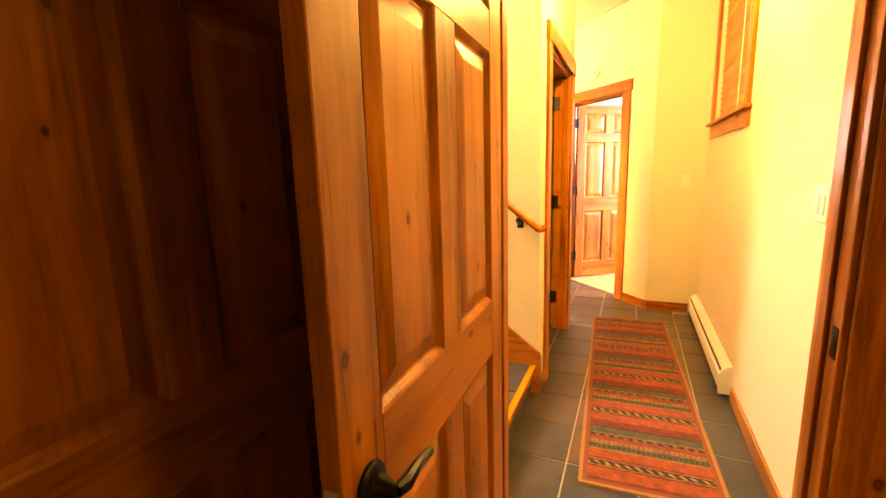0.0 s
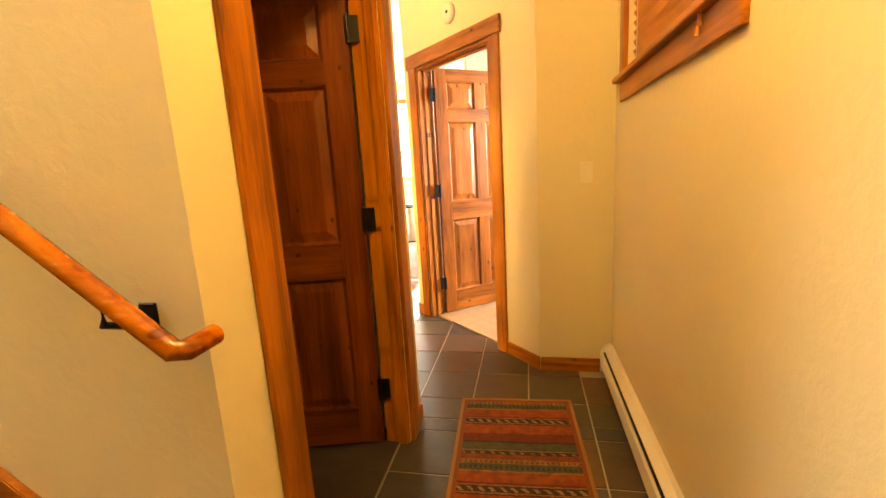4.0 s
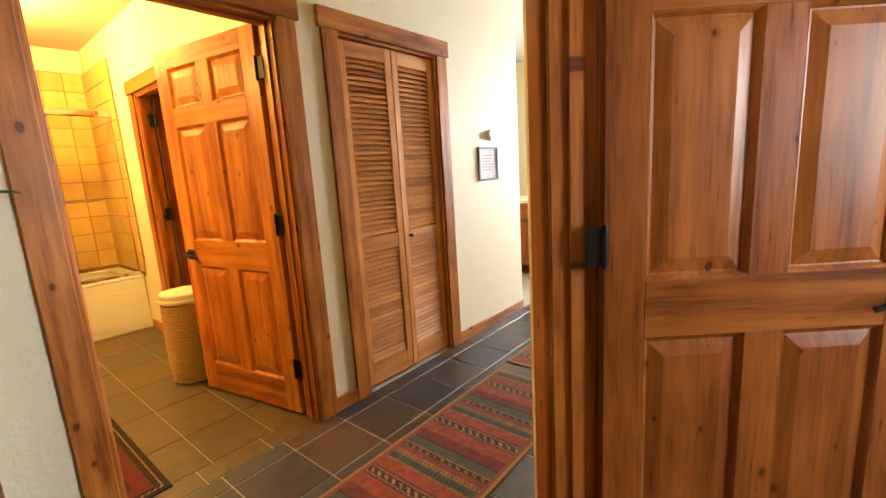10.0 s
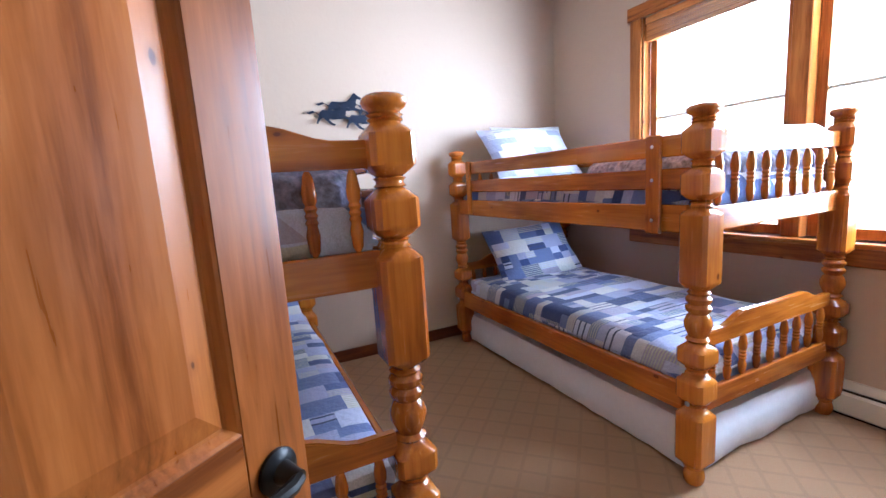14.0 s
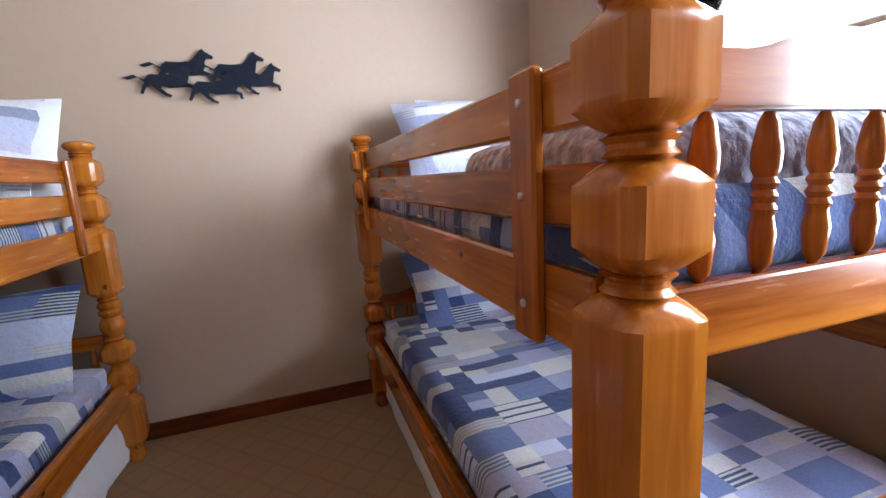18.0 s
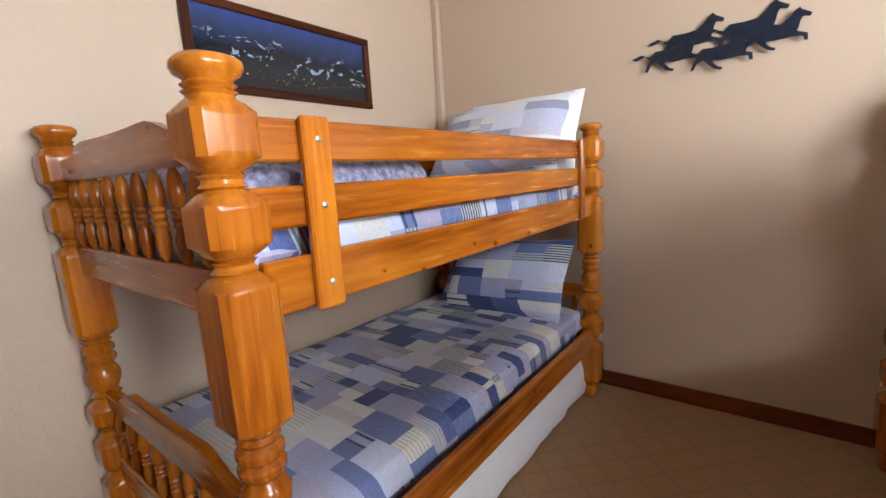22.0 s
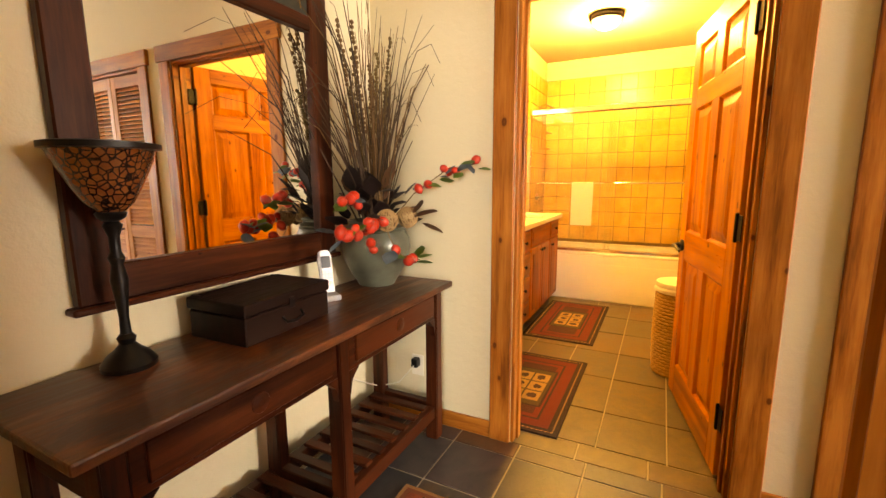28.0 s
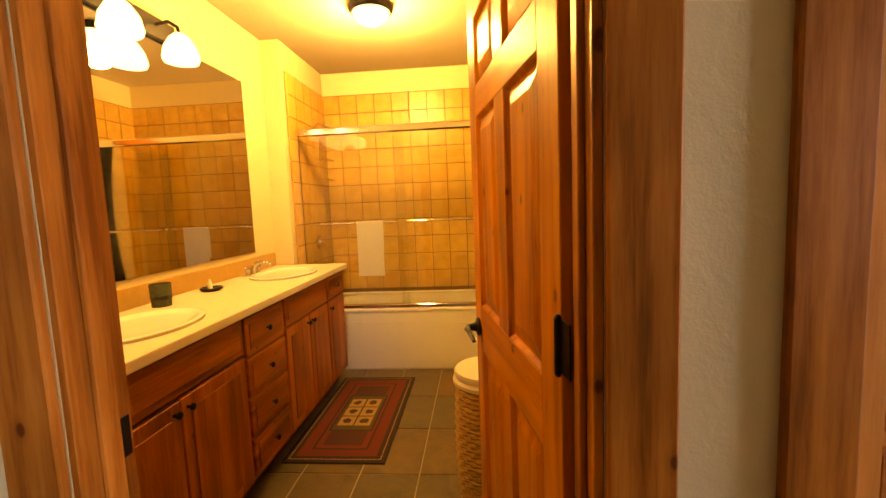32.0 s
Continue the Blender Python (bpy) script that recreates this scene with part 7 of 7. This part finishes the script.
    part("shower_head", moved(turn([(0, 0.012), (0.03, 0.02), (0.055, 0.045), (0.065, 0.044)], 18), Matrix.Translation((xm, ALC + 0.155, 2.065)) @ pose(0, 0, 0, -140)), CHROME, sw, "", True)
    part("valve_plate", moved(turn([(0, 0.07), (0.008, 0.066), (0.012, 0.03), (0.05, 0.022)], 24), Matrix.Translation((xm, ALC + 0.012, 1.05)) @ pose(0, 0, 0, -90)), CHROME, sw, "", True)
    part("valve_lever", tube([(xm, ALC + 0.05, 1.05), (xm + 0.07, ALC + 0.055, 1.035)], 0.008, 8), CHROME, sw, "", True)
    part("tub_spout", tube([(xm, ALC + 0.012, 0.72), (xm, ALC + 0.10, 0.72), (xm, ALC + 0.13, 0.70)], 0.024, 10), CHROME, sw, "", True)
    cd = thing("shower_caddy", "wire shower shelf hung on the alcove wall", "caddy", pose(TILE_X + 0.22, ALC + 0.075, 1.62))
    part("hook_bar", tube([(0, -0.055, 0.40), (0, -0.058, 0.02)], 0.004, 6), CHROME, cd)
    for z in (0.0, 0.18):
        part("wire_shelf", tube([(-0.12, -0.05, z), (-0.12, 0.05, z), (0.12, 0.05, z), (0.12, -0.05, z), (-0.12, -0.05, z)], 0.004, 6), CHROME, cd)
        for k in range(5):
            part("wire", tube([(-0.09 + 0.045 * k, -0.05, z), (-0.09 + 0.045 * k, 0.05, z)], 0.0025, 5), CHROME, cd)


tub()


def hamper():
    th = thing("laundry_hamper", "round wicker laundry hamper with a cream cloth liner", "hamper", pose(-3.35, 5.245, 0))
    straw = plain("woven_seagrass", (0.40, 0.24, 0.085), 0.8, 0.0, 0.5, 90, 0.6)
    rows = []
    for k in range(26):
        z = 0.016 + k * 0.0212
        r = 0.132 + 0.010 * math.sin(math.pi * k / 26)
        ring = [((r + 0.004 * (1 if (j + k) % 2 else -1)) * math.cos(2 * math.pi * j / 36), (r + 0.004 * (1 if (j + k) % 2 else -1)) * math.sin(2 * math.pi * j / 36), z) for j in range(37)]
        part("woven_coil", tube(ring, 0.0115, 6), straw, th, "", True)
    part("liner_body", turn([(0.01, 0.12), (0.55, 0.125)], 32), LINEN, th)
    cloth = plain("cream_cloth", (0.72, 0.66, 0.52), 0.9, 0.0, 0.06, 40, 0.4)
    part("liner_cuff", turn([(0.548, 0.146), (0.556, 0.156), (0.570, 0.157), (0.582, 0.146), (0.585, 0.13)], 36), cloth, th, "cream cloth cuff", True)
    part("lid", turn([(0.58, 0.146), (0.595, 0.151), (0.612, 0.146), (0.622, 0.10), (0.625, 0.01)], 36), cloth, th, "padded lid", True)


hamper()
flat_rug("bath_rug", "dark red bordered rug with a gold block pattern by the tub", -4.15, 4.415, 1.13, 0.56, bath_rug("bath_rug_wool_a", 1.13, 0.28), 0)
flat_rug("bath_rug", "dark red bordered rug with a gold block pattern by the door", -2.74, 4.43, 0.98, 0.56, bath_rug("bath_rug_wool_b", 0.98, 0.28), 0)

# ---- kitchen seen down the corridor ----
for k in range(4):
    kc = thing("kitchen_cabinet", "honey pine base cabinet with a drawer and two doors", "cabinet", pose(-3.95 + k * 0.46, 8.78, 0) @ Matrix.Diagonal((0.6, 1, 1, 1)), "kitchen cabinets")
    part("carcass", box(0, 0.755, 0.02, 0.6, 0.1, 0.86, 0.002), VANI["X"], kc)
    part("toe_kick", box(0, 0.755, 0.08, 0.6, 0, 0.1, 0), DARK["X"], kc)
    part("drawer_front", box(0.01, 0.745, 0, 0.02, 0.69, 0.85, 0.004), VANI["X"], kc)
    for a, b, hxk in ((0.01, 0.374, 0.34), (0.38, 0.745, 0.415)):
        d_ = part("cabinet_door", box(a, b, 0, 0.02, 0.11, 0.68, 0.004), VANI["Z"], kc)
        part("raised_field", box(a + 0.06, b - 0.06, -0.006, 0, 0.17, 0.62, 0.005), VANI["Z"], d_)
        part("knob", moved(turn([(0, 0.006), (0.014, 0.005), (0.02, 0.013), (0.028, 0.010)], 12), Matrix.Translation((hxk, 0, 0.62)) @ pose(0, 0, 0, 90)), IRON, d_, "", True)
ct = thing("kitchen_counter", "pale kitchen countertop under the window", "countertop", pose(-3.97, 8.75, 0.86))
part("counter", box(0, 1.90, 0, 0.64, 0.0, 0.04, 0.006), COUNTER, ct)
bin_ = thing("trash_bin", "tall brushed steel bin with a black lid", "bin", pose(-1.93, 9.15, 0))
part("bin_body", turn([(0.02, 0.15), (0.60, 0.155)], 28), STEEL, bin_, "", True)
part("bin_lid", turn([(0.60, 0.158), (0.63, 0.150), (0.66, 0.10), (0.665, 0.01)], 28), IRON, bin_, "black lid", True)
part("bin_base", turn([(0, 0.155), (0.022, 0.157)], 28), IRON, bin_)
kw = thing("window_kitchen", "wide bright kitchen window with pine casing and pale bars", "window", kind="structure")
for a, b in ((KW0 - 0.09, KW0), (KW1, KW1 + 0.09)):
    part("casing_leg", box(a, b, 11.78, 11.80, KZ0, KZ1, 0.003), TRIM["Z"], kw)
part("casing_head", box(KW0 - 0.11, KW1 + 0.11, 11.776, 11.80, KZ1, KZ1 + 0.09, 0.003), TRIM["X"], kw)
part("sill", box(KW0 - 0.11, KW1 + 0.11, 11.75, 11.86, KZ0 - 0.03, KZ0, 0.004), TRIM["X"], kw)
part("transom", box(KW0, KW1, 11.82, 11.88, 1.64, 1.69, 0.003), WHITE_METAL, kw)
for k in range(3):
    xa = KW0 + (k + 0.5) * (KW1 - KW0) / 3
    part("mullion", box(xa - 0.025, xa + 0.025, 11.82, 11.88, KZ0, KZ1, 0.003), WHITE_METAL, kw)
for x in (-2.75, -2.4):
    bd_ = thing("bread_board", "dark arched wooden board standing on the kitchen counter", "board", pose(x, 9.25, 0.90))
    part("board", slab([(-0.17, 0), (0.17, 0), (0.17, 0.08), (0.10, 0.15), (0, 0.18), (-0.10, 0.15), (-0.17, 0.08)], "Y", -0.012, 0.012, 0.003), DARK["X"], bd_)

# ---- slate floor and wall tiles, last ----
tile_mesh = {}


def tile(w, d, mat, h=0.012):
    key = (round(w, 3), round(d, 3), mat.name)
    if key not in tile_mesh:
        bm = box(-w / 2, w / 2, -d / 2, d / 2, -h, 0.0, 0.0022)
        me = bpy.data.meshes.new("floor_tile")
        bm.to_mesh(me)
        bm.free()
        me.materials.append(mat)
        tile_mesh[key] = me
    return tile_mesh[key]


floor_ob = bpy.data.objects["floor"]
rnd = random.Random(3)


def lay(x0, x1, y0, y1, px, py, ox, oy, keep=lambda x, y: True, g=0.007, mat=SLATE):
    i0, i1 = math.floor((x0 - ox) / px), math.ceil((x1 - ox) / px)
    j0, j1 = math.floor((y0 - oy) / py), math.ceil((y1 - oy) / py)
    for i in range(i0, i1):
        for j in range(j0, j1):
            a, b = max(ox + i * px, x0), min(ox + (i + 1) * px, x1)
            c, d = max(oy + j * py, y0), min(oy + (j + 1) * py, y1)
            if b - a < 0.03 or d - c < 0.03 or not keep((a + b) / 2, (c + d) / 2):
                continue
            share("floor_tile", tile(b - a - g, d - c - g, mat), floor_ob, Matrix.Translation(((a + b) / 2, (c + d) / 2, rnd.uniform(-0.001, 0.001))))


lay(-0.66, 2.2, -1.6, 1.30, 0.305, 0.305, -0.19, 0.90, lambda x, y: x < 0.8)
lay(HALL_W - 0.05, HALL_E, 1.30, MIRROR_Y, 0.305, 0.305, -0.19, 2.43)
lay(BATH_X - 0.0, HALL_E, MIRROR_Y, 8.8, 0.305, 0.305, -0.19, 2.43, lambda x, y: x + y < DIAG + 0.30 and x < 0.62 and (y < SWITCH_Y + 0.1 or x < 0.3) or (x < CORR_E + 0.05))
lay(W0 - 0.02, BATH_X, BD0, BD1, 0.14, 0.305, BATH_X - 0.14, BD0, mat=OLIVE)
lay(TUB_X, W0 - 0.02, VAN_W + 0.3, BATH_N, 0.445, 0.305, -5.285, 3.06, mat=OLIVE, g=0.006)
lay(-5.4, 0.7, 8.8, 11.8, 0.61, 0.61, -5.4, 8.8)
closet = structure("floor_closet", box(-1.47, HALL_W - 0.055, STAIR_N + 0.115, MIRROR_Y - 0.115, -0.006, 0.004, 0), SLATE, "dark slate closet floor", "floor")


def tan_tile():
    m, nt, p = nodes_of("tan_wall_tile")
    info = nt.nodes.new("ShaderNodeObjectInfo")
    tone = ramp(nt, [(0.0, (0.56, 0.34, 0.10)), (0.5, (0.66, 0.42, 0.14)), (1.0, (0.60, 0.39, 0.13))])
    nt.links.new(info.outputs["Random"], tone.inputs[0])
    cloud = noise_(nt, coords(nt, (1, 1, 1), 8.0), 12, 4)
    sh = ramp(nt, [(0.3, (0.85, 0.84, 0.8)), (0.7, (1.12, 1.1, 1.08))])
    nt.links.new(cloud, sh.inputs[0])
    nt.links.new(mixc(nt, 1.0, tone.outputs[0], sh.outputs[0], "MULTIPLY"), p.inputs["Base Color"])
    put(p, "Roughness", 0.3)
    return m


TAN = tan_tile()
GROUT_W = plain("wall_grout", (0.20, 0.13, 0.06), 0.9, scale=120)
bmw = box(-0.0805, 0.0805, -0.009, 0.0, -0.0815, 0.0815, 0.0015)
wt = bpy.data.meshes.new("wall_tile")
bmw.to_mesh(wt)
bmw.free()
wt.materials.append(TAN)
sur = thing("tile_surround", "tan square wall tiles round the bathtub", "wall tiles", kind="structure")
part("grout_bed", join(box(TILE_X, TILE_X + 0.008, ALC, BATH_N, 0.5, 2.42, 0), box(TILE_X, TUB_X + 0.04, ALC, ALC + 0.008, 0.5, 2.42, 0), box(TILE_X, TUB_X + 0.04, BATH_N - 0.008, BATH_N, 0.5, 2.42, 0)), GROUT_W, sur)
P_, PH = 0.170, 0.1683
for r in range(11):
    z = 2.415 - P_ * (r + 0.5)
    for c in range(10):
        share("wall_tile", wt, sur, Matrix.Translation((TILE_X + 0.010, BATH_N - PH * (c + 0.5), z)) @ pose(0, 0, 0, 0, 0, 90))
    for c in range(5):
        xk = TILE_X + 0.014 + PH * (c + 0.5)
        share("wall_tile", wt, sur, Matrix.Translation((xk, ALC + 0.010, z)) @ pose(0, 0, 0, 0, 0, 180))
        share("wall_tile", wt, sur, Matrix.Translation((xk, BATH_N - 0.010, z)))
